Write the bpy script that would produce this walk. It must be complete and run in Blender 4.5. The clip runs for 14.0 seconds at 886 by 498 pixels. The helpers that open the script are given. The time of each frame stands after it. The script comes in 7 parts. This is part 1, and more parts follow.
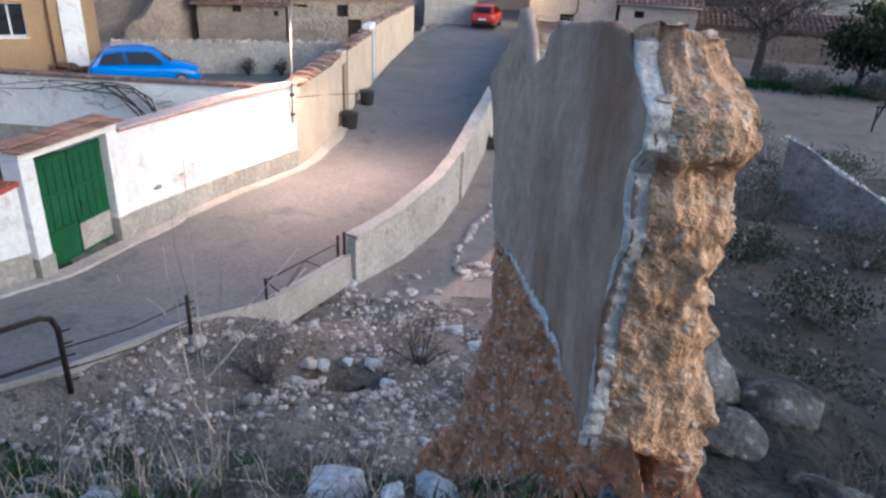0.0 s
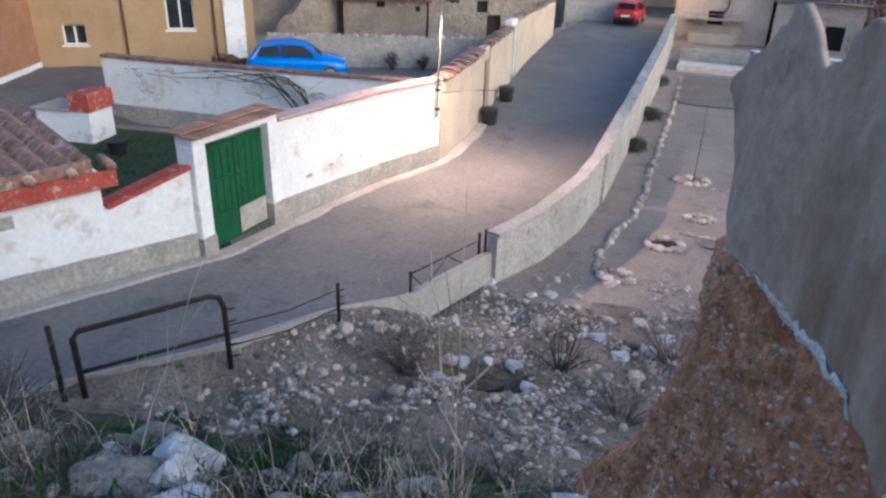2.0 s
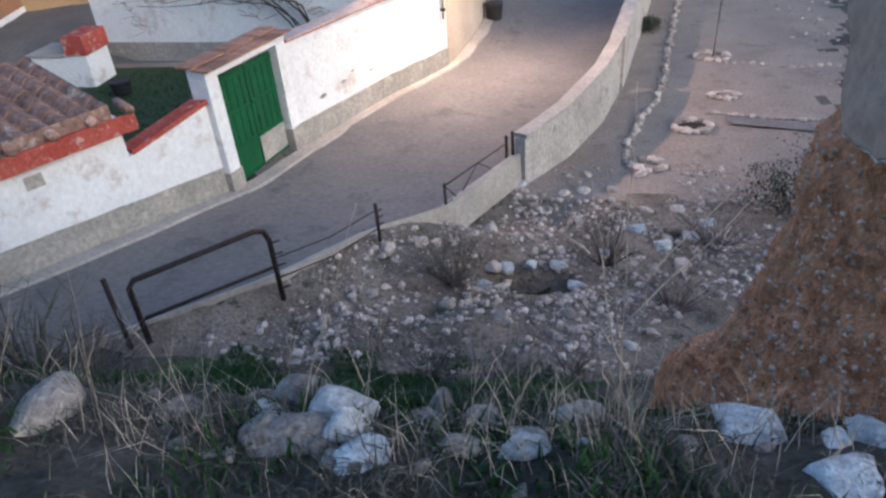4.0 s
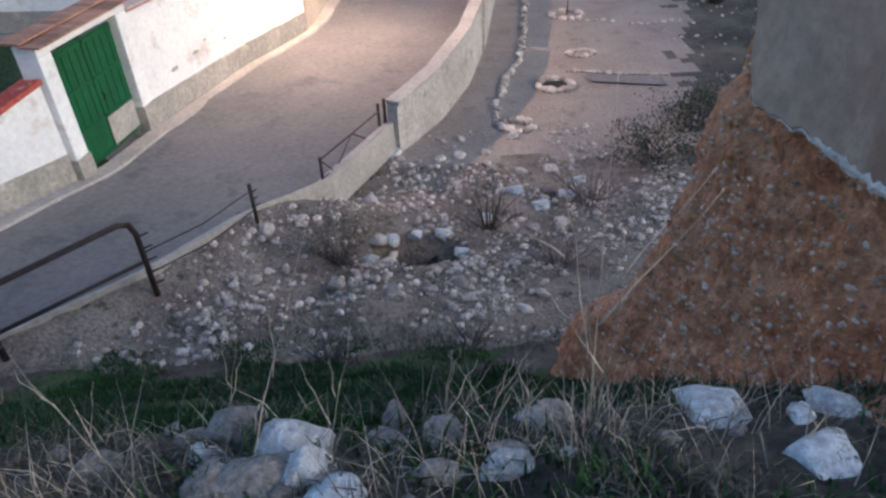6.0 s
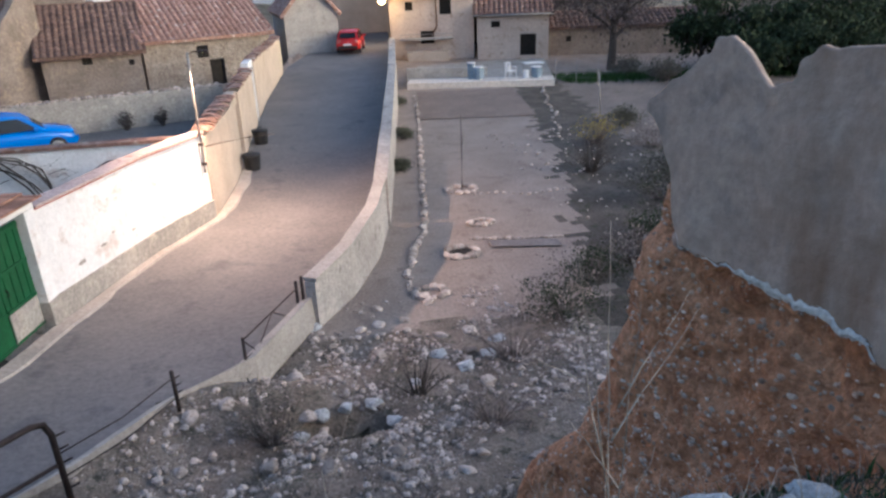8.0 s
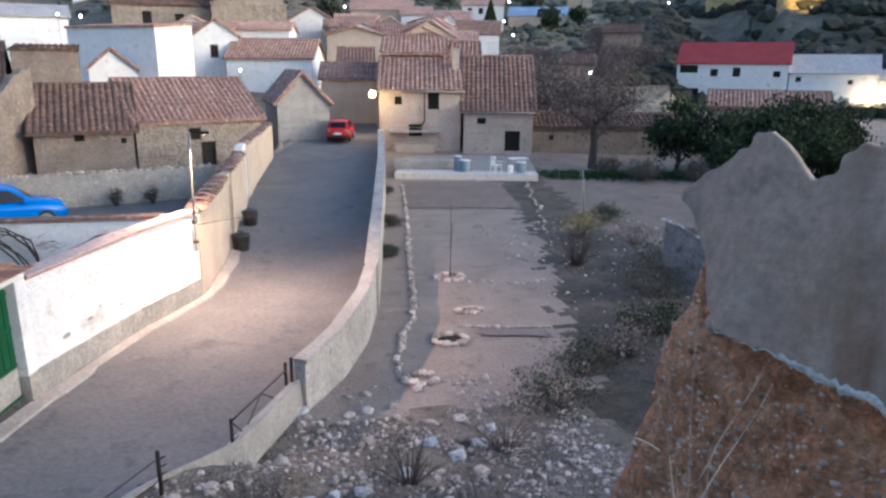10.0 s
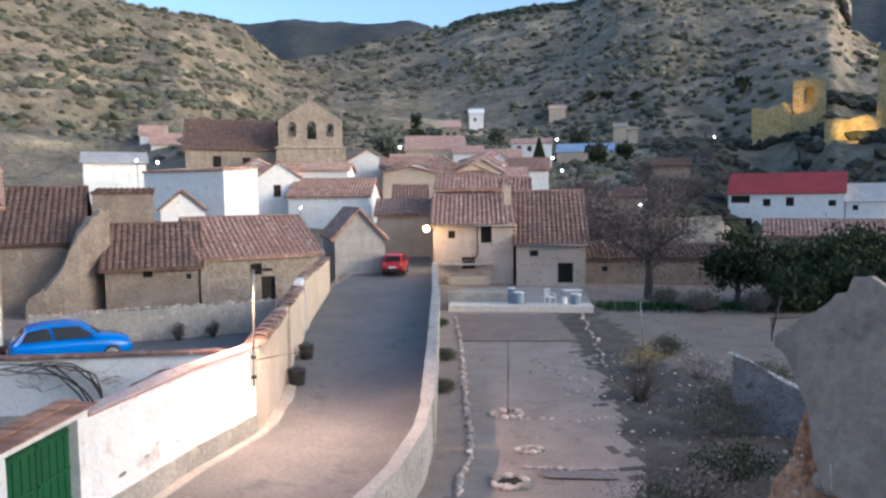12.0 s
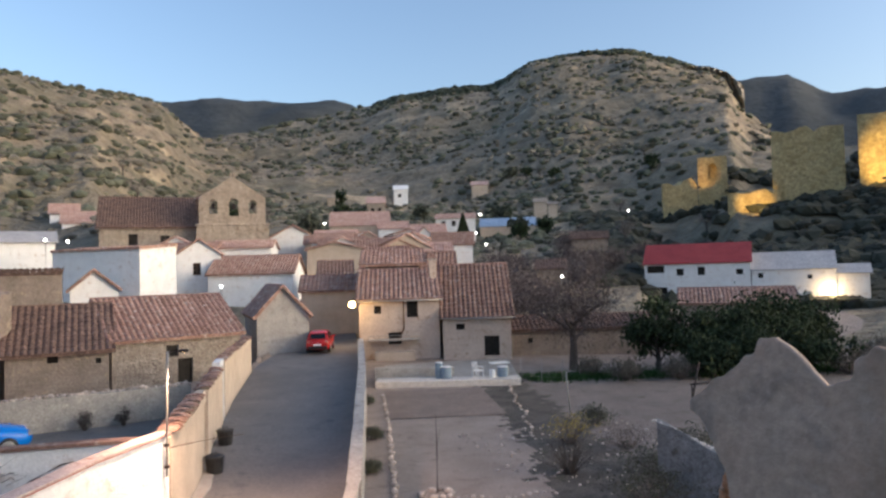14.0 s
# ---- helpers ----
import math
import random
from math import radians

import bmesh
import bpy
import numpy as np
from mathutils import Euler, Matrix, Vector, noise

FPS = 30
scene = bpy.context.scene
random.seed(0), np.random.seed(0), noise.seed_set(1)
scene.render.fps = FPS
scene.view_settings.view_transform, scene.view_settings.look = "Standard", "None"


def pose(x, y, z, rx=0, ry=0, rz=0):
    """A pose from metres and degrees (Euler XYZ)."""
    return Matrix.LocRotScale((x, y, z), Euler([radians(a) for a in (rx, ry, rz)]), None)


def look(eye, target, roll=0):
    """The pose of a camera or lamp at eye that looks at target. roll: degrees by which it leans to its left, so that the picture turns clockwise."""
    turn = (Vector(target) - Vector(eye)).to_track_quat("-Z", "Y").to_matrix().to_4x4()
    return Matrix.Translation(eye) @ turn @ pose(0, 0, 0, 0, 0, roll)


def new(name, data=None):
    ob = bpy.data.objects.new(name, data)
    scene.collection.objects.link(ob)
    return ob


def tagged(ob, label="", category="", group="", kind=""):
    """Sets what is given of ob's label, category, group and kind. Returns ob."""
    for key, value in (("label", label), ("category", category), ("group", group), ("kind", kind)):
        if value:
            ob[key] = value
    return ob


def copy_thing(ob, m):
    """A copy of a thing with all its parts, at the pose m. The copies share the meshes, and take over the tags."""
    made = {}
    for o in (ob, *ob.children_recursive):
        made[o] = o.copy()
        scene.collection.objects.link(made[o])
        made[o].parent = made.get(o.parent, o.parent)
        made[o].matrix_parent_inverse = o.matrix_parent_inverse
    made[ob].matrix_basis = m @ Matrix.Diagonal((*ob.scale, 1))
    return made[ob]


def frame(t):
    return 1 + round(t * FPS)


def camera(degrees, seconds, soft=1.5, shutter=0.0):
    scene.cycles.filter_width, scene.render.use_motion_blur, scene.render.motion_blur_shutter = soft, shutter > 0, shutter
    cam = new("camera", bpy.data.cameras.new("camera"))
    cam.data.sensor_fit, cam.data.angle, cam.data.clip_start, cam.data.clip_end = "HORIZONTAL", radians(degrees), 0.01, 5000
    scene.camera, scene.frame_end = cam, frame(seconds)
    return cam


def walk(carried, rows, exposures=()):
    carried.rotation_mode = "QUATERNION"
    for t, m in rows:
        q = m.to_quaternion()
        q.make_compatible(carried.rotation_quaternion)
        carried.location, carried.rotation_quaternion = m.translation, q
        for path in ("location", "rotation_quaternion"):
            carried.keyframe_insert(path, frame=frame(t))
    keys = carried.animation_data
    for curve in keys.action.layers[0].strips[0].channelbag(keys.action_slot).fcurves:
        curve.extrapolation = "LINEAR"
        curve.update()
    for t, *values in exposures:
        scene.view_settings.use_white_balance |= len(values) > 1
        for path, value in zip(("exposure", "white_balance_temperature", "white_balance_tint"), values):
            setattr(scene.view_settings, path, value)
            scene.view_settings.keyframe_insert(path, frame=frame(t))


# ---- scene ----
cam = camera(65.3, 14.0, soft=2.6)
PATH = [
    (0, (-0.011, -0.202, 6.962), (-0.006, 1.625, 6.147), 2.6),
    (0.5, (-0.204, -0.196, 6.987), (-0.358, 1.594, 6.107), 2.0),
    (1, (-0.31, -0.096, 7.009), (-0.659, 1.68, 6.159), 0.4),
    (1.5, (-0.357, -0.094, 6.987), (-0.839, 1.655, 6.144), 2.0),
    (2, (-0.547, -0.062, 6.922), (-0.876, 1.725, 6.086), 1.8),
    (2.5, (-0.867, -0.141, 7.005), (-1.033, 1.663, 6.158), 0.5),
    (2.7, (-0.888, -0.158, 6.971), (-1.114, 1.624, 6.091), 0.4),
    (4.8, (-1.118, 0.1, 6.988), (-1.424, 1.732, 5.872), -6.9),
    (5, (-1.125, 0.124, 6.985), (-1.363, 1.768, 5.87), -5.6),
    (5.5, (-1.208, 0.184, 6.964), (-1.282, 1.833, 5.835), -2.3),
    (6, (-1.352, 0.227, 7.002), (-1.311, 1.839, 5.818), -2.4),
    (6.5, (-1.457, 0.286, 7.032), (-1.361, 1.888, 5.838), -3.1),
    (7, (-1.567, 0.26, 7.059), (-1.273, 1.96, 6.047), -1.8),
    (7.5, (-1.641, 0.093, 7.072), (-1.275, 1.868, 6.226), -2.9),
    (8, (-1.776, -0.015, 7.081), (-1.41, 1.797, 6.316), -2.4),
    (8.2, (-1.838, -0.039, 7.074), (-1.465, 1.788, 6.351), -1.9),
    (10.3, (-2.261, -0.007, 7.035), (-1.807, 1.883, 6.564), 0.5),
    (10.5, (-2.323, 0.029, 7.054), (-1.889, 1.933, 6.624), 0.5),
    (11, (-2.382, 0.052, 7.07), (-1.97, 1.979, 6.726), 0.6),
    (11.5, (-2.343, 0.109, 7.054), (-2.013, 2.067, 6.815), -1.1),
    (12, (-2.309, 0.096, 7.111), (-1.984, 2.064, 6.962), -0.6),
    (12.5, (-2.233, 0.001, 7.148), (-1.97, 1.983, 7.147), -1.5),
    (13, (-2.183, 0.013, 7.153), (-1.811, 1.978, 7.213), -1.4),
    (13.5, (-2.17, 0.093, 7.118), (-1.624, 2.016, 7.168), -1.3),
    (14, (-2.251, 0.125, 7.089), (-1.714, 2.051, 7.152), -1.6),
]
walk(cam, [(t, look(eye, target, roll)) for t, eye, target, roll in PATH],
     exposures=[(0, 1.22, 5150, 8.5), (2.7, 1.05, 5100, 8), (5, 1.03, 5250, 9), (8.2, 1.1, 5400, 10), (10.5, 1.16, 5150, 8.5), (12, 1.12, 5300, 9), (13, 0.98, 5600, 10), (14, 0.88, 5850, 11.5)])

# ---- world and light ----
world = bpy.data.worlds.new("dusk_sky")
scene.world = world
world.use_nodes = True
wn = world.node_tree
sky = wn.nodes.new("ShaderNodeTexSky")
sky.sky_type = "NISHITA"
sky.sun_disc = False
sky.sun_elevation = radians(14)
sky.sun_rotation = radians(120)
sky.air_density = 1.0
sky.dust_density = 3.0
wn.links.new(sky.outputs[0], wn.nodes["Background"].inputs[0])
wn.nodes["Background"].inputs[1].default_value = 0.15
sun = new("evening_sun", bpy.data.lights.new("evening_sun", "SUN"))
sun.data.energy = 0.4
sun.data.angle = radians(60)
sun.data.color = (1.0, 0.93, 0.88)
sun.matrix_world = look((50.4, -29.1, 14.5), (0, 0, 0))

# ---- materials ----
def mat(name, a, b, scale=3.0, rough=0.85, bump=0.3, fine=30.0, c=None, metal=0.0, spec=0.3, amount=0.25, stretch=(1, 1, 1), object_random=0.0):
    """Two base colours mixed by broad noise, shaded by fine grain, with relief; c adds a third colour in patches."""
    m = bpy.data.materials.new(name)
    m.use_nodes = True
    nt = m.node_tree
    p = nt.nodes["Principled BSDF"]
    p.inputs["Roughness"].default_value = rough
    p.inputs["Metallic"].default_value = metal
    p.inputs["Specular IOR Level"].default_value = spec
    tc = nt.nodes.new("ShaderNodeTexCoord")
    mp = nt.nodes.new("ShaderNodeMapping")
    mp.inputs["Scale"].default_value = stretch
    nt.links.new(tc.outputs["Object"], mp.inputs["Vector"])

    def tex(s, detail):
        n = nt.nodes.new("ShaderNodeTexNoise")
        n.inputs["Scale"].default_value = s
        n.inputs["Detail"].default_value = detail
        n.inputs["Roughness"].default_value = 0.65
        nt.links.new(mp.outputs[0], n.inputs["Vector"])
        return n

    def mix(kind, fac, x, y):
        n = nt.nodes.new("ShaderNodeMix")
        n.data_type, n.blend_type = "RGBA", kind
        for v, i in ((fac, 0), (x, 6), (y, 7)):
            if hasattr(v, "links"):
                nt.links.new(v, n.inputs[i])
            else:
                n.inputs[i].default_value = v if i == 0 else (*v, 1)
        return n.outputs[2]

    def ramp(v, lo, hi):
        n = nt.nodes.new("ShaderNodeMapRange")
        n.inputs["From Min"].default_value, n.inputs["From Max"].default_value = lo, hi
        nt.links.new(v, n.inputs["Value"])
        return n.outputs[0]

    big, small = tex(scale, 5), tex(fine, 4)
    col = mix("MIX", ramp(big.outputs["Fac"], 0.36, 0.64), a, b)
    if c:
        third = tex(scale * 2.3, 6)
        col = mix("MIX", ramp(third.outputs["Fac"], 0.56, 0.66), col, c)
    g = ramp(small.outputs["Fac"], 0.3, 0.7)
    grey = mix("MIX", g, (1 - amount,) * 3, (1 + amount,) * 3)
    col = mix("MULTIPLY", 1.0, col, grey)
    if object_random:
        oi = nt.nodes.new("ShaderNodeObjectInfo")
        ge = nt.nodes.new("ShaderNodeNewGeometry")
        add = nt.nodes.new("ShaderNodeMath")
        add.operation = "ADD"
        nt.links.new(oi.outputs["Random"], add.inputs[0])
        nt.links.new(ge.outputs["Random Per Island"], add.inputs[1])
        fr = nt.nodes.new("ShaderNodeMath")
        fr.operation = "FRACT"
        nt.links.new(add.outputs[0], fr.inputs[0])
        col = mix("MULTIPLY", 1.0, col, mix("MIX", fr.outputs[0], (1 - object_random,) * 3, (1 + object_random,) * 3))
    nt.links.new(col, p.inputs["Base Color"])
    if bump:
        bn = nt.nodes.new("ShaderNodeBump")
        bn.inputs["Strength"].default_value = bump
        bn.inputs["Distance"].default_value = 1.0 / fine
        nt.links.new(small.outputs["Fac"], bn.inputs["Height"])
        nt.links.new(bn.outputs[0], p.inputs["Normal"])
    return m


def glow(name, colour, strength):
    m = bpy.data.materials.new(name)
    m.use_nodes = True
    p = m.node_tree.nodes["Principled BSDF"]
    p.inputs["Base Color"].default_value = (*colour, 1)
    p.inputs["Emission Color"].default_value = (*colour, 1)
    p.inputs["Emission Strength"].default_value = strength
    return m


M_SOIL = mat("dry_hill_soil", (0.05, 0.043, 0.034), (0.10, 0.084, 0.068), 1.3, fine=22, bump=0.9, c=(0.035, 0.034, 0.025), amount=0.45)
M_GARDEN = mat("tilled_garden_soil", (0.265, 0.212, 0.178), (0.335, 0.272, 0.23), 0.6, fine=14, bump=0.6, c=(0.225, 0.178, 0.15))
M_SCREE = mat("red_clay", (0.48, 0.205, 0.10), (0.60, 0.30, 0.165), 2.0, fine=16, bump=0.9, c=(0.36, 0.145, 0.075), amount=0.35)
M_GRASS = mat("green_grass", (0.02, 0.056, 0.013), (0.036, 0.082, 0.02), 4, fine=40, object_random=0.3)
M_STRAW = mat("dry_straw", (0.40, 0.33, 0.25), (0.54, 0.46, 0.37), 6, fine=60, bump=0, object_random=0.35)
M_DRY = mat("dry_weeds", (0.075, 0.07, 0.055), (0.145, 0.132, 0.105), 6, fine=60, bump=0, object_random=0.4)
M_ROAD = mat("worn_concrete_road", (0.14, 0.135, 0.135), (0.19, 0.18, 0.175), 0.35, fine=9, bump=0.25, c=(0.12, 0.118, 0.122), amount=0.2)
M_KERB = mat("pale_concrete_edge", (0.32, 0.295, 0.265), (0.42, 0.385, 0.345), 1.2, fine=14, amount=0.2)
M_CONCRETE = mat("grey_retaining_concrete", (0.36, 0.33, 0.30), (0.46, 0.43, 0.39), 0.9, fine=10, bump=0.4, c=(0.27, 0.25, 0.22))
M_WHITE = mat("white_limewash", (0.74, 0.73, 0.72), (0.82, 0.81, 0.80), 0.8, fine=10, bump=0.3, amount=0.08, c=(0.62, 0.56, 0.52))
M_PLINTH = mat("bare_cement_plinth", (0.30, 0.28, 0.25), (0.40, 0.37, 0.33), 1.2, fine=12, bump=0.4, c=(0.46, 0.42, 0.36))
M_BUFF = mat("buff_render", (0.48, 0.39, 0.30), (0.58, 0.48, 0.38), 0.9, fine=10, bump=0.3, amount=0.12)
M_OCHRE = mat("ochre_house_render", (0.34, 0.225, 0.12), (0.41, 0.28, 0.155), 0.7, fine=9, bump=0.2, amount=0.08)
M_STONE = mat("old_masonry", (0.25, 0.205, 0.165), (0.37, 0.315, 0.26), 1.5, fine=5, bump=0.8, c=(0.19, 0.155, 0.125), amount=0.3)
M_PALE_RENDER = mat("pale_pink_render", (0.50, 0.40, 0.33), (0.60, 0.50, 0.42), 0.8, fine=7, bump=0.3, c=(0.40, 0.30, 0.23), amount=0.15)
M_ADOBE = mat("adobe_wall", (0.20, 0.16, 0.13), (0.29, 0.24, 0.20), 0.7, fine=6, bump=0.5, c=(0.33, 0.265, 0.20), amount=0.22)
M_TILE = mat("clay_roof_tile", (0.235, 0.135, 0.10), (0.35, 0.22, 0.175), 1.3, fine=7, bump=0.4, c=(0.52, 0.44, 0.38), amount=0.45, object_random=0.35)
M_TILE_DARK = mat("mossy_roof_tile", (0.10, 0.066, 0.053), (0.17, 0.108, 0.085), 1.2, fine=7, bump=0.4, c=(0.26, 0.17, 0.135), amount=0.35, object_random=0.35)
M_REDPAINT = mat("red_painted_coping", (0.33, 0.055, 0.04), (0.42, 0.10, 0.07), 2.5, fine=20, c=(0.50, 0.33, 0.28), amount=0.2)
M_REDROOF = mat("red_sheet_roof", (0.25, 0.032, 0.035), (0.32, 0.05, 0.048), 0.5, fine=6, rough=0.6)
M_GREYROOF = mat("grey_sheet_roof", (0.38, 0.36, 0.36), (0.46, 0.44, 0.43), 0.5, fine=4)
M_BLUEROOF = mat("blue_sheet_roof", (0.22, 0.30, 0.42), (0.30, 0.38, 0.50), 0.3, fine=3, rough=0.5)
M_GREEN = mat("green_gate_paint", (0.008, 0.072, 0.026), (0.014, 0.10, 0.038), 2, fine=14, rough=0.45, bump=0.1, amount=0.15)
M_GREYDOOR = mat("grey_blue_door_paint", (0.24, 0.27, 0.31), (0.30, 0.33, 0.36), 2, fine=14, rough=0.6)
M_IRON = mat("rusty_dark_iron", (0.03, 0.025, 0.025), (0.06, 0.045, 0.04), 8, fine=60, rough=0.7, metal=0.5)
M_STEEL = mat("galvanised_pole", (0.28, 0.27, 0.26), (0.36, 0.35, 0.33), 6, fine=40, rough=0.5, metal=0.7)
M_BLACK = mat("black_plastic", (0.012, 0.012, 0.014), (0.03, 0.03, 0.03), 4, fine=30, rough=0.5)
M_DARK = mat("dark_opening", (0.015, 0.012, 0.01), (0.03, 0.025, 0.02), 2, fine=10, bump=0)
M_WOOD = mat("weathered_brown_wood", (0.10, 0.055, 0.035), (0.16, 0.09, 0.055), 3, fine=30, stretch=(6, 6, 1))
M_ROCK = mat("limestone_rock", (0.50, 0.50, 0.50), (0.72, 0.72, 0.73), 5, fine=26, bump=1.0, c=(0.24, 0.225, 0.21), amount=0.35, object_random=0.15)
M_MUDROCK = mat("mud_stained_rock", (0.24, 0.205, 0.18), (0.38, 0.335, 0.30), 6, fine=26, bump=1.0, c=(0.09, 0.085, 0.065), amount=0.4, object_random=0.25)
M_PEBBLE = mat("rubble_stone", (0.36, 0.295, 0.25), (0.56, 0.485, 0.43), 6, fine=30, bump=0.5, c=(0.28, 0.215, 0.17), object_random=0.45)
M_PLASTER = mat("old_mud_plaster", (0.42, 0.30, 0.23), (0.50, 0.375, 0.295), 1.1, fine=14, bump=0.22, c=(0.34, 0.26, 0.215), amount=0.14)


def clay_stain(m, colour):
    """Clay washed over a plaster's upper end, in ragged streaks."""
    nt = m.node_tree
    p = nt.nodes["Principled BSDF"]
    base = p.inputs["Base Color"].links[0].from_socket
    tc, sep = nt.nodes.new("ShaderNodeTexCoord"), nt.nodes.new("ShaderNodeSeparateXYZ")
    nt.links.new(tc.outputs["Object"], sep.inputs[0])
    mp, n = nt.nodes.new("ShaderNodeMapping"), nt.nodes.new("ShaderNodeTexNoise")
    mp.inputs["Scale"].default_value = (1.0, 2.6, 0.7)
    n.inputs["Scale"].default_value, n.inputs["Detail"].default_value = 1.6, 5
    nt.links.new(tc.outputs["Object"], mp.inputs[0])
    nt.links.new(mp.outputs[0], n.inputs["Vector"])
    reach, patch, mul, mixer = (nt.nodes.new(k) for k in ("ShaderNodeMapRange", "ShaderNodeMapRange", "ShaderNodeMath", "ShaderNodeMix"))
    reach.inputs["From Min"].default_value, reach.inputs["From Max"].default_value = 2.85, 2.35
    patch.inputs["From Min"].default_value, patch.inputs["From Max"].default_value = 0.36, 0.62
    nt.links.new(sep.outputs["Y"], reach.inputs["Value"])
    nt.links.new(n.outputs["Fac"], patch.inputs["Value"])
    mul.operation = "MULTIPLY"
    nt.links.new(reach.outputs[0], mul.inputs[0])
    nt.links.new(patch.outputs[0], mul.inputs[1])
    mixer.data_type = "RGBA"
    nt.links.new(mul.outputs[0], mixer.inputs[0])
    nt.links.new(base, mixer.inputs[6])
    mixer.inputs[7].default_value = (*colour, 1)
    nt.links.new(mixer.outputs[2], p.inputs["Base Color"])


clay_stain(M_PLASTER, (0.27, 0.165, 0.105))
M_ENDSTONE = mat("clay_stained_stone", (0.52, 0.38, 0.28), (0.70, 0.58, 0.48), 7, fine=40, bump=0.5, c=(0.44, 0.27, 0.17), object_random=0.35)
M_BANKSTONE = mat("clay_smeared_pebble", (0.40, 0.24, 0.15), (0.58, 0.45, 0.36), 7, fine=40, bump=0.5, c=(0.42, 0.20, 0.11), object_random=0.4)
# dark copy of the limestone: shade is put into its base colour
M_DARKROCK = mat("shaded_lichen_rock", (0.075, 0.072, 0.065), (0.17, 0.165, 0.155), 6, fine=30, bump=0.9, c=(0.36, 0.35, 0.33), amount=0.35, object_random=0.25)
M_CHURCH = mat("church_stone", (0.30, 0.245, 0.195), (0.40, 0.33, 0.265), 0.5, fine=2.2, bump=0.5, c=(0.26, 0.20, 0.15), amount=0.25)
M_LIME = mat("crumbled_white_lime", (0.58, 0.52, 0.46), (0.74, 0.68, 0.62), 6, fine=30, bump=0.6)
M_RUBBLE = mat("clay_and_stone_core", (0.56, 0.33, 0.18), (0.70, 0.47, 0.30), 5, fine=20, bump=1.0, c=(0.74, 0.62, 0.48), amount=0.4)
M_HILL = mat("scrub_hillside", (0.15, 0.132, 0.092), (0.245, 0.20, 0.145), 0.014, fine=0.16, bump=0.6, c=(0.38, 0.30, 0.20), amount=0.45)
M_FARHILL = mat("far_wooded_ridge", (0.036, 0.042, 0.044), (0.056, 0.06, 0.06), 0.006, fine=0.08, bump=0.3, amount=0.3)
M_CLIFF = mat("pale_limestone_cliff", (0.36, 0.31, 0.25), (0.46, 0.41, 0.34), 0.05, fine=0.35, bump=0.8, c=(0.24, 0.21, 0.17), amount=0.4)
M_SCRUB = mat("dark_juniper_scrub", (0.07, 0.076, 0.052), (0.105, 0.108, 0.075), 0.05, fine=1.5, object_random=0.4)
M_CRESTWOOD = mat("dark_crest_wood", (0.04, 0.048, 0.03), (0.065, 0.07, 0.046), 0.05, fine=1.5, object_random=0.3)
M_LEAF = mat("evergreen_leaves", (0.024, 0.038, 0.016), (0.045, 0.062, 0.028), 1.5, fine=8, object_random=0.45, bump=0)
M_TWIG = mat("bare_grey_twigs", (0.13, 0.105, 0.095), (0.20, 0.165, 0.15), 3, fine=20, object_random=0.3, bump=0.1)
M_BARK = mat("dark_bark", (0.05, 0.04, 0.035), (0.09, 0.075, 0.065), 4, fine=24)
M_CASTLE = mat("castle_stone", (0.40, 0.30, 0.14), (0.50, 0.39, 0.20), 0.4, fine=1.6, bump=0.6, c=(0.31, 0.23, 0.12), amount=0.25)
M_BLUECAR = mat("bright_blue_car_paint", (0.005, 0.17, 0.62), (0.006, 0.19, 0.66), 0.5, fine=2, rough=0.25, bump=0, spec=0.6, amount=0.02)
M_REDCAR = mat("red_car_paint", (0.42, 0.015, 0.012), (0.46, 0.02, 0.015), 0.5, fine=2, rough=0.25, bump=0, spec=0.6, amount=0.02)
M_GLASS = mat("dark_tinted_glass", (0.015, 0.018, 0.02), (0.02, 0.022, 0.025), 1, fine=2, rough=0.08, bump=0, spec=0.8, amount=0.02)
M_WHITEPLASTIC = mat("white_plastic", (0.74, 0.74, 0.73), (0.80, 0.80, 0.79), 2, fine=10, rough=0.4, bump=0, amount=0.04)
M_BLUETARP = mat("blue_grey_plastic", (0.16, 0.22, 0.28), (0.24, 0.30, 0.36), 3, fine=12, rough=0.5)
M_YELLOWBUSH = mat("yellow_flowering_shrub", (0.35, 0.27, 0.06), (0.45, 0.36, 0.09), 4, fine=20, bump=0, object_random=0.3)
M_BLOSSOM = mat("pale_blossom", (0.19, 0.16, 0.145), (0.27, 0.23, 0.21), 4, fine=20, bump=0, object_random=0.3)
G_WARM = glow("warm_lamp_glass", (1.0, 0.62, 0.25), 9)
G_COOL = glow("cool_lamp_glass", (1.0, 0.92, 0.80), 10)

# ---- building helpers ----
def mesh(name, verts, faces, material, parent=None, label="", smooth=False):
    me = bpy.data.meshes.new(name)
    me.from_pydata([tuple(v) for v in verts], [], faces)
    me.materials.append(material)
    if smooth:
        me.polygons.foreach_set("use_smooth", [True] * len(me.polygons))
    me.update()
    ob = new(name, me)
    if parent:
        ob.parent = parent
    if label:
        ob["label"] = label
    return ob


def part(name, bm, material, parent=None, label="", smooth=False):
    bmesh.ops.recalc_face_normals(bm, faces=bm.faces)
    me = bpy.data.meshes.new(name)
    bm.to_mesh(me)
    bm.free()
    me.materials.append(material)
    if smooth:
        me.polygons.foreach_set("use_smooth", [True] * len(me.polygons))
    ob = new(name, me)
    if parent:
        ob.parent = parent
    if label:
        ob["label"] = label
    return ob


def thing(name, label, category, at=(0, 0, 0), group="", kind="", turn=0):
    e = new(name)
    e.matrix_world = pose(*at, 0, 0, turn)
    return tagged(e, label, category, group, kind)


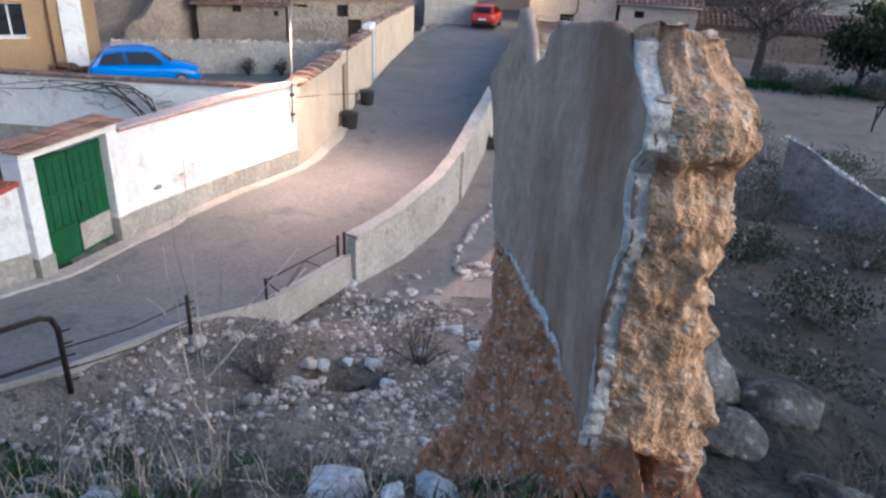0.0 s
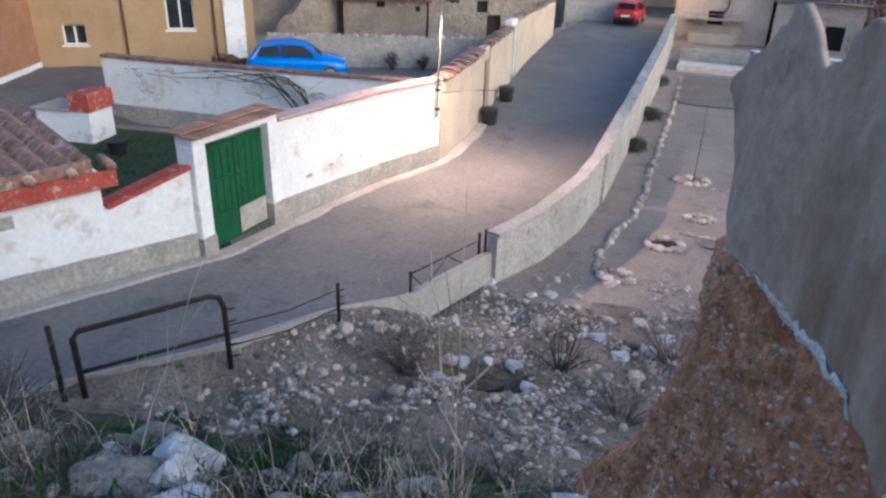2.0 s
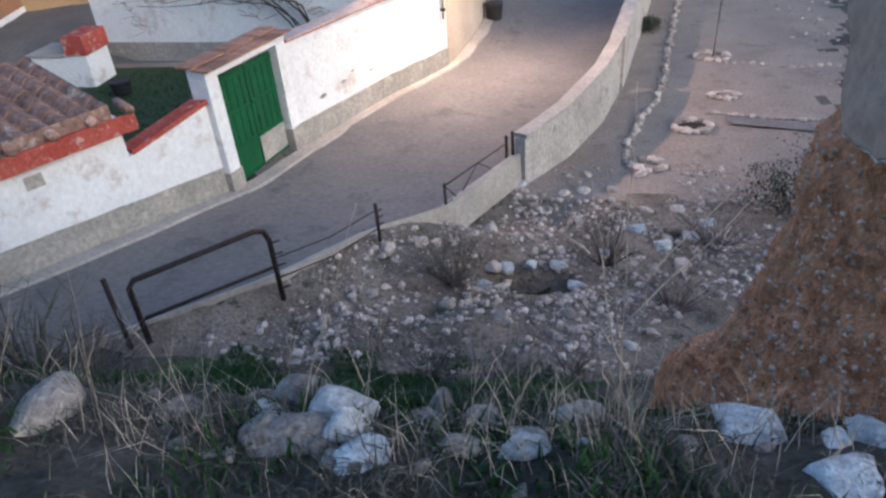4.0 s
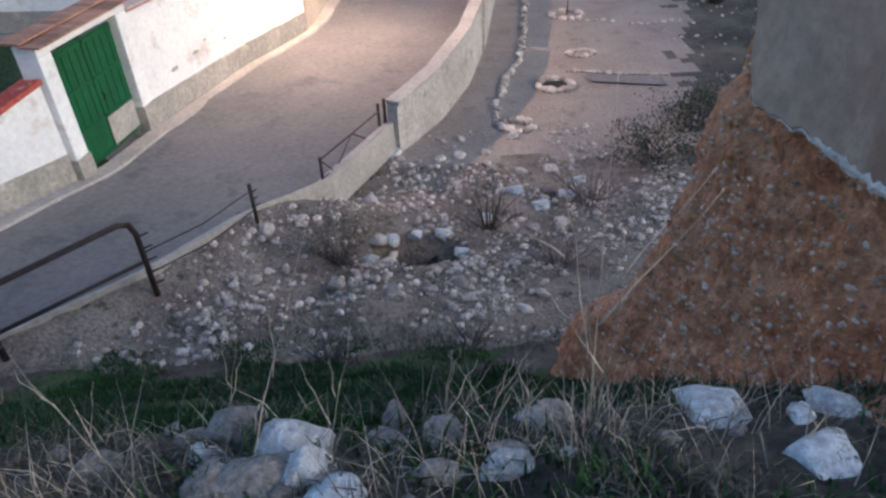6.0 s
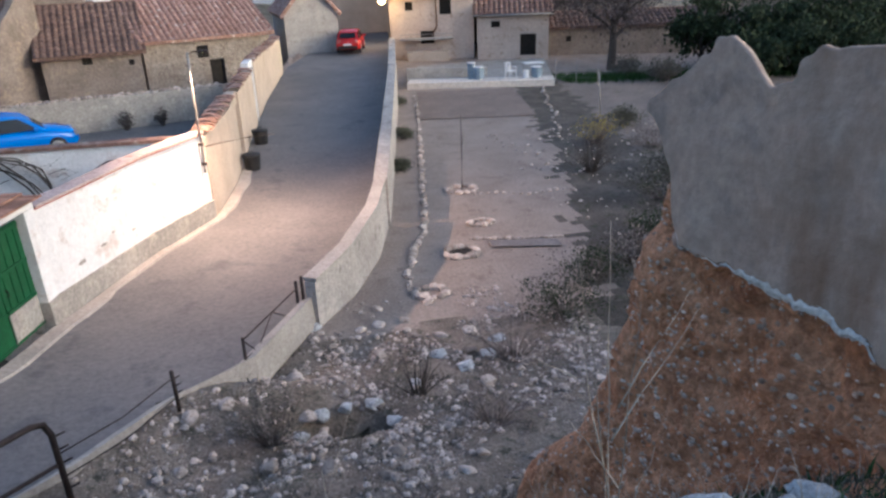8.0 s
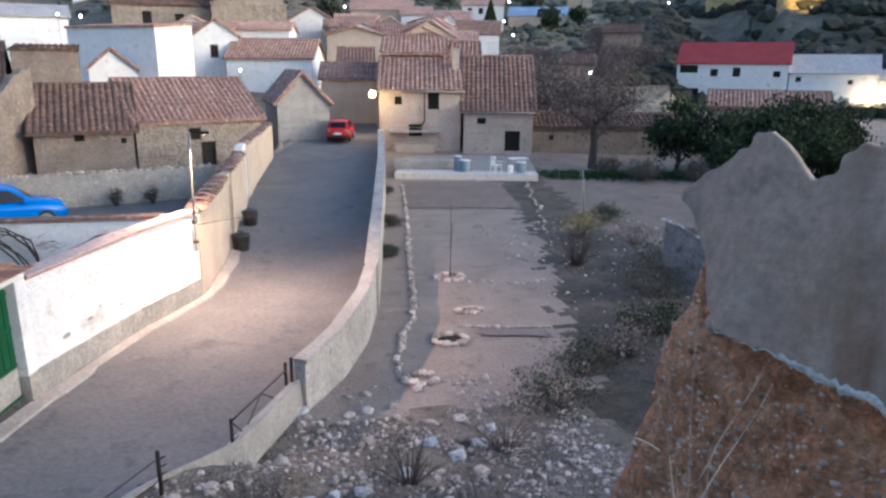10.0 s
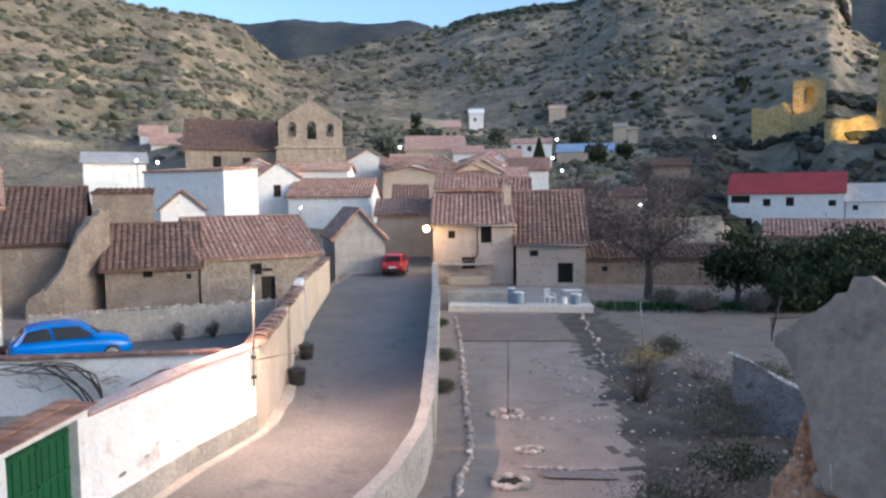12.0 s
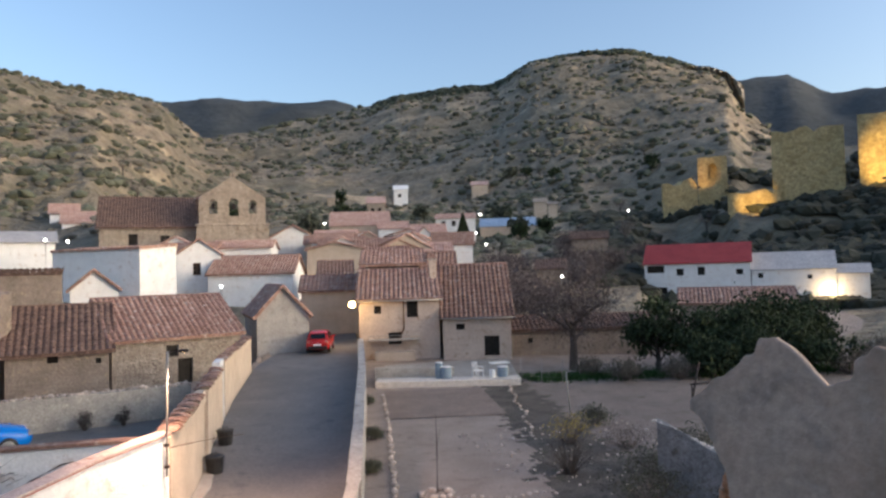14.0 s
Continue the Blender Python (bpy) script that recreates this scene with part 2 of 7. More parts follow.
def add_box(bm, lo, hi, m=None, bevel=0.0):
    v = [bm.verts.new((x, y, z)) for x in (lo[0], hi[0]) for y in (lo[1], hi[1]) for z in (lo[2], hi[2])]
    fs = [bm.faces.new([v[i] for i in q]) for q in ((0, 1, 3, 2), (4, 6, 7, 5), (0, 4, 5, 1), (2, 3, 7, 6), (0, 2, 6, 4), (1, 5, 7, 3))]
    if m:
        for q in v:
            q.co = m @ q.co
    if bevel:
        bmesh.ops.bevel(bm, geom=list({e for f in fs for e in f.edges}), offset=bevel, segments=2, affect="EDGES", profile=0.6)


def box(name, lo, hi, material, parent=None, label="", m=None, bevel=0.0):
    bm = bmesh.new()
    add_box(bm, lo, hi, m, bevel)
    return part(name, bm, material, parent, label)


def add_tube(bm, pts, radii, n=6):
    """A tube along points."""
    rings = []
    pts = [Vector(p) for p in pts]
    for i, p in enumerate(pts):
        d = (pts[min(i + 1, len(pts) - 1)] - pts[max(i - 1, 0)]).normalized()
        u = d.orthogonal().normalized()
        w = d.cross(u)
        r = radii[i] if isinstance(radii, (list, tuple)) else radii
        rings.append([bm.verts.new(p + r * (math.cos(2 * math.pi * k / n) * u + math.sin(2 * math.pi * k / n) * w)) for k in range(n)])
    for a, b in zip(rings, rings[1:]):
        # start each ring where it lies nearest to the one before
        s = min(range(n), key=lambda k: (b[k].co - a[0].co).length)
        for k in range(n):
            bm.faces.new((a[k], a[(k + 1) % n], b[(k + 1 + s) % n], b[(k + s) % n]))
    bm.faces.new(rings[0][::-1])
    bm.faces.new(rings[-1])


def tube(name, pts, radii, material, parent=None, label="", n=6):
    bm = bmesh.new()
    add_tube(bm, pts, radii, n)
    return part(name, bm, material, parent, label, smooth=True)


def ribbon(name, rows, material, parent=None, label="", kind=""):
    """A surface through rows of points of one length."""
    n = len(rows[0])
    verts = [p for r in rows for p in r]
    faces = [(i * n + j, i * n + j + 1, (i + 1) * n + j + 1, (i + 1) * n + j) for i in range(len(rows) - 1) for j in range(n - 1)]
    ob = mesh(name, verts, faces, material, parent, label)
    return tagged(ob, kind=kind) if kind else ob


def wall_strip(name, pts, thick, material, parent=None, label="", rough=0.0, step=0.5):
    """A wall along points (x, y, bottom, top), thickened to the left of the way."""
    fine = []
    for a, b in zip(pts, pts[1:]):
        k = max(1, int(math.dist(a[:2], b[:2]) / step))
        fine += [[a[i] + (b[i] - a[i]) * t / k for i in range(4)] for t in range(k)]
    fine.append(list(pts[-1]))
    verts, faces = [], []
    for i, (x, y, z0, z1) in enumerate(fine):
        p, q = fine[max(i - 1, 0)], fine[min(i + 1, len(fine) - 1)]
        dx, dy = q[0] - p[0], q[1] - p[1]
        l = math.hypot(dx, dy) or 1
        nx, ny = -dy / l * thick, dx / l * thick
        w = rough * noise.noise((x * 1.7, y * 1.7, 3.1))
        w2 = rough * noise.noise((x * 1.7, y * 1.7, 9.1))
        verts += [(x, y, z0), (x, y, z1 + w), (x + nx, y + ny, z1 + w2), (x + nx, y + ny, z0)]
    n = len(fine)
    for i in range(n - 1):
        for k in range(4):
            faces.append((i * 4 + k, i * 4 + (k + 1) % 4, (i + 1) * 4 + (k + 1) % 4, (i + 1) * 4 + k))
    faces += [(0, 3, 2, 1), (4 * n - 4, 4 * n - 3, 4 * n - 2, 4 * n - 1)]
    return mesh(name, verts, faces, material, parent, label)


def along(table, v):
    return float(np.interp(v, [a for a, _ in table], [b for _, b in table]))


# ---- the lie of the land ----
ROAD_Z = [(-14, 2.6), (0, 1.75), (5, 1.3), (8, 1.0), (11, 0.8), (14, 0.62), (18, 0.55), (25, 0.65), (35, 0.95), (49, 1.6), (60, 1.95), (75, 3.0)]
ROAD_LEFT = [(-14, -24), (-2, -16), (3.5, -12.5), (7.5, -10.0), (9.5, -8.75), (11.8, -7.42), (13.6, -7.0), (17.3, -5.65), (19.7, -4.35), (23, -3.95), (28, -3.75), (36, -3.2), (45, -2.1), (50, -0.6), (54, 1.2), (75, 3)]
ROAD_RIGHT = [(-14, -24), (-9, -20), (-1.5, -14), (2.2, -11), (5.6, -8), (8.3, -5.4), (9.9, -4.25), (10.7, -3.2), (13.2, -2.08), (14.6, -1.2), (16.75, -0.32), (18.8, 0.18), (25.1, 1.28), (37, 3.27), (49.9, 5.18), (60, 6.4), (75, 8)]
# below y -2 an unseen rise is added to keep sky light off the brow
SLOPE = [(-30, 22.0), (-10, 10.5), (-4, 6.9), (-2, 5.9), (-1, 5.55), (0, 5.45), (1.0, 5.3), (1.6, 5.14), (1.95, 4.93), (2.5, 4.35), (3.5, 3.25), (4.5, 2.3), (5.5, 1.5), (6.5, 0.95), (8, 0.6), (9.5, 0.35), (12, 0.06), (14, 0.0), (46, 0.0), (52, 0.5), (70, 1.5)]


def road_z(y):
    return along(ROAD_Z, y)


def ruin_x(y):
    """Where the ruin's plastered face stands."""
    return 0.26 + (3.62 - y) * 0.159


def bank(x, y):
    """Height of the bank behind the ruin, and how much of it there is at (x, y)."""
    z = 5.1 - 0.45 * max(0.0, x - 1.5) - 0.3 * max(0.0, y - 2.6)
    w = min(1.0, max(0.0, (x - ruin_x(y) - 0.16) / 0.14)) * min(1.0, max(0.0, (4.4 - y) / 0.8))
    return z, w * w * (3 - 2 * w)


def ground_z(x, y):
    xl, xr = along(ROAD_LEFT, y), along(ROAD_RIGHT, y)
    if xl - 0.12 < x < xr - 0.14:
        return road_z(y) - 0.3
    if x <= xl - 0.6 and 20.6 < y < 31:
        return 1.45 + 0.03 * noise.noise((x, y, 1))
    if x <= xl - 0.6 and 31 <= y < 56:
        return 0.35 + 0.05 * noise.noise((x, y, 1))
    if x <= xl:
        return road_z(y) + 0.18 + 0.04 * max(0, xl - x - 14) - (0.3 if x > xl - 0.5 else 0)
    d = (x - xr) * 0.7
    z = along(SLOPE, y)
    if y < 12.5:
        z = min(z, road_z(y) + 0.02 + 0.9 * d)
        z = max(z, road_z(y) - 0.04 - 0.32 * max(0.0, d) - 0.7 * max(0.0, y - 10.4))
    s, w = bank(x, y)
    z = z + (max(s, z) - z) * w
    rough = 0.10 if y < 12.5 else 0.025
    z += rough * noise.fractal((x * 0.9, y * 0.9, 0.3), 1.0, 2.0, 4)
    if y < 12.5:
        z += 0.04 * noise.noise((x * 4, y * 4, 7)) + 0.02 * noise.noise((x * 11, y * 11, 2))
    # the hollow in the rubble
    z -= 1.3 * math.exp(-(((x + 1.6) / 0.62) ** 2 + ((y - 9.35) / 0.3) ** 2))
    return z


def spaced(lo, hi, dense_lo, dense_hi, fine, growth=1.12, most=1.5):
    """Grid lines, fine between dense_lo and dense_hi and wider beyond."""
    mid = list(np.arange(dense_lo, dense_hi, fine))
    out, s, v = [], fine, dense_hi
    while v < hi:
        out.append(v)
        s = min(most, s * growth)
        v += s
    left, s, v = [], fine, dense_lo
    while v > lo:
        s = min(most, s * growth)
        v -= s
        left.append(v)
    return left[::-1] + mid + out + [hi]


def ground_mesh(name, xs, ys, material, f):
    verts = [(x, y, f(x, y)) for y in ys for x in xs]
    n = len(xs)
    faces = [(j * n + i, j * n + i + 1, (j + 1) * n + i + 1, (j + 1) * n + i) for j in range(len(ys) - 1) for i in range(n - 1)]
    ob = mesh(name, verts, faces, material, smooth=True)
    return ob


GROUND_X = spaced(-60, 16, -6.4, 2.2, 0.085, most=0.28) + [18 + 2 * k for k in range(27)]
GROUND_Y = spaced(-30, 50, 0.8, 10, 0.085, most=0.3) + [52, 54, 56, 58, 60, 63, 66]
ground = ground_mesh("ground", GROUND_X, GROUND_Y, M_SOIL, ground_z)
tagged(ground, "dry brown hillside soil falling to the gardens", "ground", kind="structure")
ground.data.materials.append(M_GARDEN)
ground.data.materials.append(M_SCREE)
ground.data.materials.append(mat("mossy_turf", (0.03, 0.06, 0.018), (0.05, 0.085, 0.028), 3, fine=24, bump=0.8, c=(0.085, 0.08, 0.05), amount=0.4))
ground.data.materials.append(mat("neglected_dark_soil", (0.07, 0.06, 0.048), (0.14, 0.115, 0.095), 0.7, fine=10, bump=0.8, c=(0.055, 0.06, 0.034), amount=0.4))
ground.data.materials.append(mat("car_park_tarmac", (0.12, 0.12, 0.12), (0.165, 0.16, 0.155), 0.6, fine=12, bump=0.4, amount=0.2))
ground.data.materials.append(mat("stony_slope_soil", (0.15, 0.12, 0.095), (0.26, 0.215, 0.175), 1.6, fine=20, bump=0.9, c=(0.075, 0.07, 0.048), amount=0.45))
# near-black earth right of the ruin, also painted as shade in the hollow
ground.data.materials.append(mat("black_earth_and_hollow_shade", (0.026, 0.026, 0.02), (0.055, 0.05, 0.04), 1.5, fine=16, bump=1.0, c=(0.10, 0.095, 0.08), amount=0.5))
ground.data.materials.append(mat("fallow_field_soil", (0.17, 0.14, 0.12), (0.225, 0.185, 0.16), 0.5, fine=10, bump=0.6, c=(0.13, 0.11, 0.085), amount=0.3))
GARDEN_EDGE = [(13, 4.4), (16, 5.2), (20, 6.5), (26, 8.3), (36, 10.0), (42, 11.2)]
for f in ground.data.polygons:
    cx, cy, _ = f.center
    wob = 0.5 * noise.noise((cx * 0.8, cy * 0.8, 4))
    if 6.3 + wob < cy <= 12.6 + wob and along(ROAD_RIGHT, cy) < cx < ruin_x(cy) + 5.0:
        # the hollow's shade is painted onto its floor by this ellipse
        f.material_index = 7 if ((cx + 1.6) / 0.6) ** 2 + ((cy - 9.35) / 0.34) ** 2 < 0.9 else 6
    elif cy > 12.6 + wob:
        f.material_index = 1
        edge = along(GARDEN_EDGE, cy) + 1.2 * wob + 0.7 * noise.noise((cx * 2.3, cy * 2.3, 6))
        if cx > edge and cy < 42:
            f.material_index = 8 if cx > edge + 3.2 and cy > 23 else 4
        if cx < -4.5 and 20 < cy < 36:
            f.material_index = 5
    elif cx < ruin_x(cy) - 0.2 and 2.0 < cy < 6.5 and noise.noise((cx * 0.9, cy * 0.9, 12)) > -0.15:
        f.material_index = 3
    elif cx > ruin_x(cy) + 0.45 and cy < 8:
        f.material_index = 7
    elif cx > 0.1 and 1.5 < cy < 6:
        f.material_index = 2

# road
rows = []
for y in spaced(-14, 75, 4, 24, 0.4, 1.1, 1.2):
    xl, xr, z = along(ROAD_LEFT, y), along(ROAD_RIGHT, y), road_z(y)
    rows.append([(xl + (xr - xl) * k / 8, y, z - 0.05 * math.sin(math.pi * k / 8) + 0.012 * noise.noise((xl + (xr - xl) * k / 8, y, 1))) for k in range(9)])
road = ribbon("road", rows, M_ROAD, kind="structure")
tagged(road, "worn grey concrete village lane sloping between walls", "road")

# ---- hills ----
AZ = [-80, -30, -17, -12, -7, -3.5, 0, 4, 8.5, 12, 16.6, 20, 23.2, 26, 31, 35, 38, 39.3, 42, 46, 55, 80]
NEAR_Z = [8, 4, 3, 3, 2, 1.8, 1.8, 1.8, 1.5, 0.5, 0, 0, 0, 0, 0, 0, 0, 0, 0, 0.5, 2, 5]
FOOT_R = [110, 115, 125, 130, 180, 240, 280, 280, 280, 260, 240, 220, 210, 200, 200, 170, 140, 140, 140, 146, 140, 120]
FOOT_E = [4, 3, 2.9, 4.5, 6.0, 6.6, 6.8, 6.6, 6.2, 5.6, 5.0, 4.7, 4.6, 4.6, 4.6, 3.6, 2.6, 2.8, 3.2, 4.0, 4, 4]
RIDGE_R = [420, 420, 430, 450, 500, 620, 700, 720, 720, 720, 720, 730, 740, 750, 760, 760, 740, 600, 420, 330, 300, 300]
RIDGE_E = [14, 15.0, 14.5, 13.9, 13.2, 10.4, 11.0, 12.2, 13.2, 14.1, 14.8, 14.7, 16.3, 16.8, 16.75, 15.3, 13.7, 10.5, 8.5, 8.0, 9, 9]


def hill_z(az, r):
    f = lambda t: float(np.interp(az, AZ, t))
    r1, R = f(FOOT_R), f(RIDGE_R)
    z0, z1, z2 = f(NEAR_Z), 7 + r1 * math.tan(radians(f(FOOT_E))), 7 + R * math.tan(radians(f(RIDGE_E)))
    x, y = r * math.sin(radians(az)), r * math.cos(radians(az))
    if r < r1:
        s = (r - 60) / (r1 - 60)
        z = z0 + (z1 - z0) * max(0, s) ** float(np.interp(az, [30, 36], [1.15, 3.0]))
        amp = 1.5 * max(0, s)
    elif r < R:
        s = (r - r1) / (R - r1)
        z = z1 + (z2 - z1) * (0.75 * s + 0.25 * math.sin(math.pi / 2 * s))
        amp = 2 + 14 * math.sin(math.pi * min(1, s)) + 2 * s
    else:
        z = z2 - 0.35 * (r - R)
        amp = 3
    n = noise.fractal((x * 0.011, y * 0.011, 0.5), 0.9, 2.1, 6)
    gully = 1 - abs(noise.noise((x * 0.014 + 5, y * 0.014, 2.5)))
    terrace = 1.2 * math.sin(z * 0.55 + 3 * noise.noise((x * 0.006, y * 0.006, 8))) if r > r1 * 0.8 else 0
    return z + amp * (0.55 * n + 0.5 * (gully - 0.8)) + terrace


def polar(name, azs, rs, f, material):
    verts = [(r * math.sin(radians(a)), r * math.cos(radians(a)), f(a, r)) for r in rs for a in azs]
    n = len(azs)
    faces = [(j * n + i, (j + 1) * n + i, (j + 1) * n + i + 1, j * n + i + 1) for j in range(len(rs) - 1) for i in range(n - 1)]
    return mesh(name, verts, faces, material, smooth=True)


azs = list(np.arange(-80, -26, 3)) + list(np.arange(-26, 54, 0.4)) + list(np.arange(54, 81, 3))
rs = list(60 * np.exp(np.linspace(0, math.log(900 / 60), 190)))
hills = tagged(polar("ground_hills", azs, rs, hill_z, M_HILL), "grey-brown scrubby hillsides rising round the village", "hill", kind="structure")
FAR_AZ = [-80, -20, -9, -4, -0.5, 3.5, 7.1, 10, 20, 30, 36, 38.9, 42.7, 45.2, 48.6, 60, 80]
FAR_E = [8, 10, 12.6, 12.75, 12.85, 12.75, 12.8, 12.0, 10, 11.5, 12.6, 12.9, 12.2, 11.3, 10.8, 9, 8]


def far_z(az, r):
    zr = 7 + 1500 * math.tan(radians(float(np.interp(az, FAR_AZ, FAR_E))))
    s = (r - 700) / 800
    z = 60 + (zr - 60) * math.sin(math.pi / 2 * min(1, s)) if s < 1 else zr - (r - 1500) * 0.3
    return z + 16 * math.sin(math.pi * min(1, s)) * noise.fractal((az * 0.25, r * 0.004, 2), 1, 2, 4) + 1.5 * noise.noise((az * 1.5, r * 0.01, 4))


tagged(polar("backdrop", list(np.arange(-80, 81, 0.7)), list(np.linspace(700, 2000, 40)), far_z, M_FARHILL), "distant dark wooded ridges beyond the valley", "ridge", kind="structure")

# ---- houses ----
def facade(bm, w, z0, z1, t, holes, y0=0.0):
    """A wall in the plane y0, from x 0 to w, with real openings (x, z, width, height)."""
    xs = sorted({0, w, *[h[0] for h in holes], *[h[0] + h[2] for h in holes]})
    zs = sorted({z0, z1, *[h[1] for h in holes], *[h[1] + h[3] for h in holes]})
    for a, b in zip(xs, xs[1:]):
        for c, d in zip(zs, zs[1:]):
            mx, mz = (a + b) / 2, (c + d) / 2
            if not any(h[0] < mx < h[0] + h[2] and h[1] < mz < h[1] + h[3] for h in holes):
                add_box(bm, (a, y0, c), (b, y0 + t, d))
    bmesh.ops.remove_doubles(bm, verts=bm.verts, dist=1e-5)


def tile_roof(bm, w, y0, z0, y1, z1, over, pitch=0.36, thick=0.12, seed=0):
    """A slope of barrel tiles from the eave (y0, z0) to the ridge (y1, z1), x from 0 to w."""
    run = math.hypot(y1 - y0, z1 - z0)
    dy, dz = (y1 - y0) / run, (z1 - z0) / run
    courses = max(3, int(run / 0.45))
    nx = int((w + 2 * over) / pitch * 4)
    grid = []
    for j in range(courses * 2 + 1):
        s = -over + (run + over) * (j // 2 + (j % 2)) / courses if j else -over
        lift = 0.035 if j % 2 == 0 else 0.0
        row = []
        for i in range(nx + 1):
            x = -over + (w + 2 * over) * i / nx
            a = abs(math.sin(2 * math.pi * (i / 4) / 2))
            jit = 0.02 * noise.noise((x * 3 + seed, s * 2, 1)) + 0.05 * noise.noise((x * 0.4 + seed, s * 0.4, 2))
            h = 0.12 * a + lift + jit
            row.append(bm.verts.new((x, y0 + dy * s - dz * h, z0 + dz * s + abs(dy) * h)))
        grid.append(row)
    for a, b in zip(grid, grid[1:]):
        for i in range(nx):
            bm.faces.new((a[i], a[i + 1], b[i + 1], b[i]))
    lo = [bm.verts.new((x, y0 - dy * over, z0 - dz * over - thick)) for x in (-over, w + over)]
    hi = [bm.verts.new((x, y1, z1 - thick)) for x in (w + over, -over)]
    bm.faces.new(lo + hi)
    bm.faces.new((grid[0][0], grid[0][-1], lo[1], lo[0]))
    bm.faces.new((grid[0][0], lo[0], hi[1], grid[-1][0]))
    bm.faces.new((grid[0][-1], grid[-1][-1], hi[0], lo[1]))


def plain_roof(bm, w, y0, z0, y1, z1, over, thick=0.12):
    run = math.hypot(y1 - y0, z1 - z0)
    dy, dz = (y1 - y0) / run, (z1 - z0) / run
    pts = [(-over, y0 - dy * over, z0 - dz * over), (w + over, y0 - dy * over, z0 - dz * over), (w + over, y1, z1), (-over, y1, z1)]
    top = [bm.verts.new(p) for p in pts]
    bot = [bm.verts.new((x, y, z - thick)) for x, y, z in pts]
    bm.faces.new(top), bm.faces.new(bot[::-1])
    for k in range(4):
        bm.faces.new((top[k], bot[k], bot[(k + 1) % 4], top[(k + 1) % 4]))


def window(parent, x, z, w, h, t, frame_mat=None, pane=None, bars=0):
    """What fills an opening: a set-back dark pane, a frame, a sill."""
    box("pane", (x, t * 0.7, z), (x + w, t * 0.7 + 0.03, z + h), pane or M_DARK, parent)
    if frame_mat:
        f = 0.06
        bm = bmesh.new()
        for lo, hi in (((x, z), (x + f, z + h)), ((x + w - f, z), (x + w, z + h)), ((x + f, z), (x + w - f, z + f)), ((x + f, z + h - f), (x + w - f, z + h)), ((x + w / 2 - f / 2, z + f), (x + w / 2 + f / 2, z + h - f))):
            add_box(bm, (lo[0], t * 0.5, lo[1]), (hi[0], t * 0.7, hi[1]))
        part("window_frame", bm, frame_mat, parent)
        box("window_sill", (x - 0.06, -0.06, z - 0.06), (x + w + 0.06, t * 0.5, z - 0.002), frame_mat, parent)
    for k in range(bars):
        bx = x + w * (k + 0.5) / bars
        tube("window_bar", [(bx, 0.05, z + 0.002), (bx, 0.05, z + h - 0.002)], 0.012, M_IRON, parent, n=4)


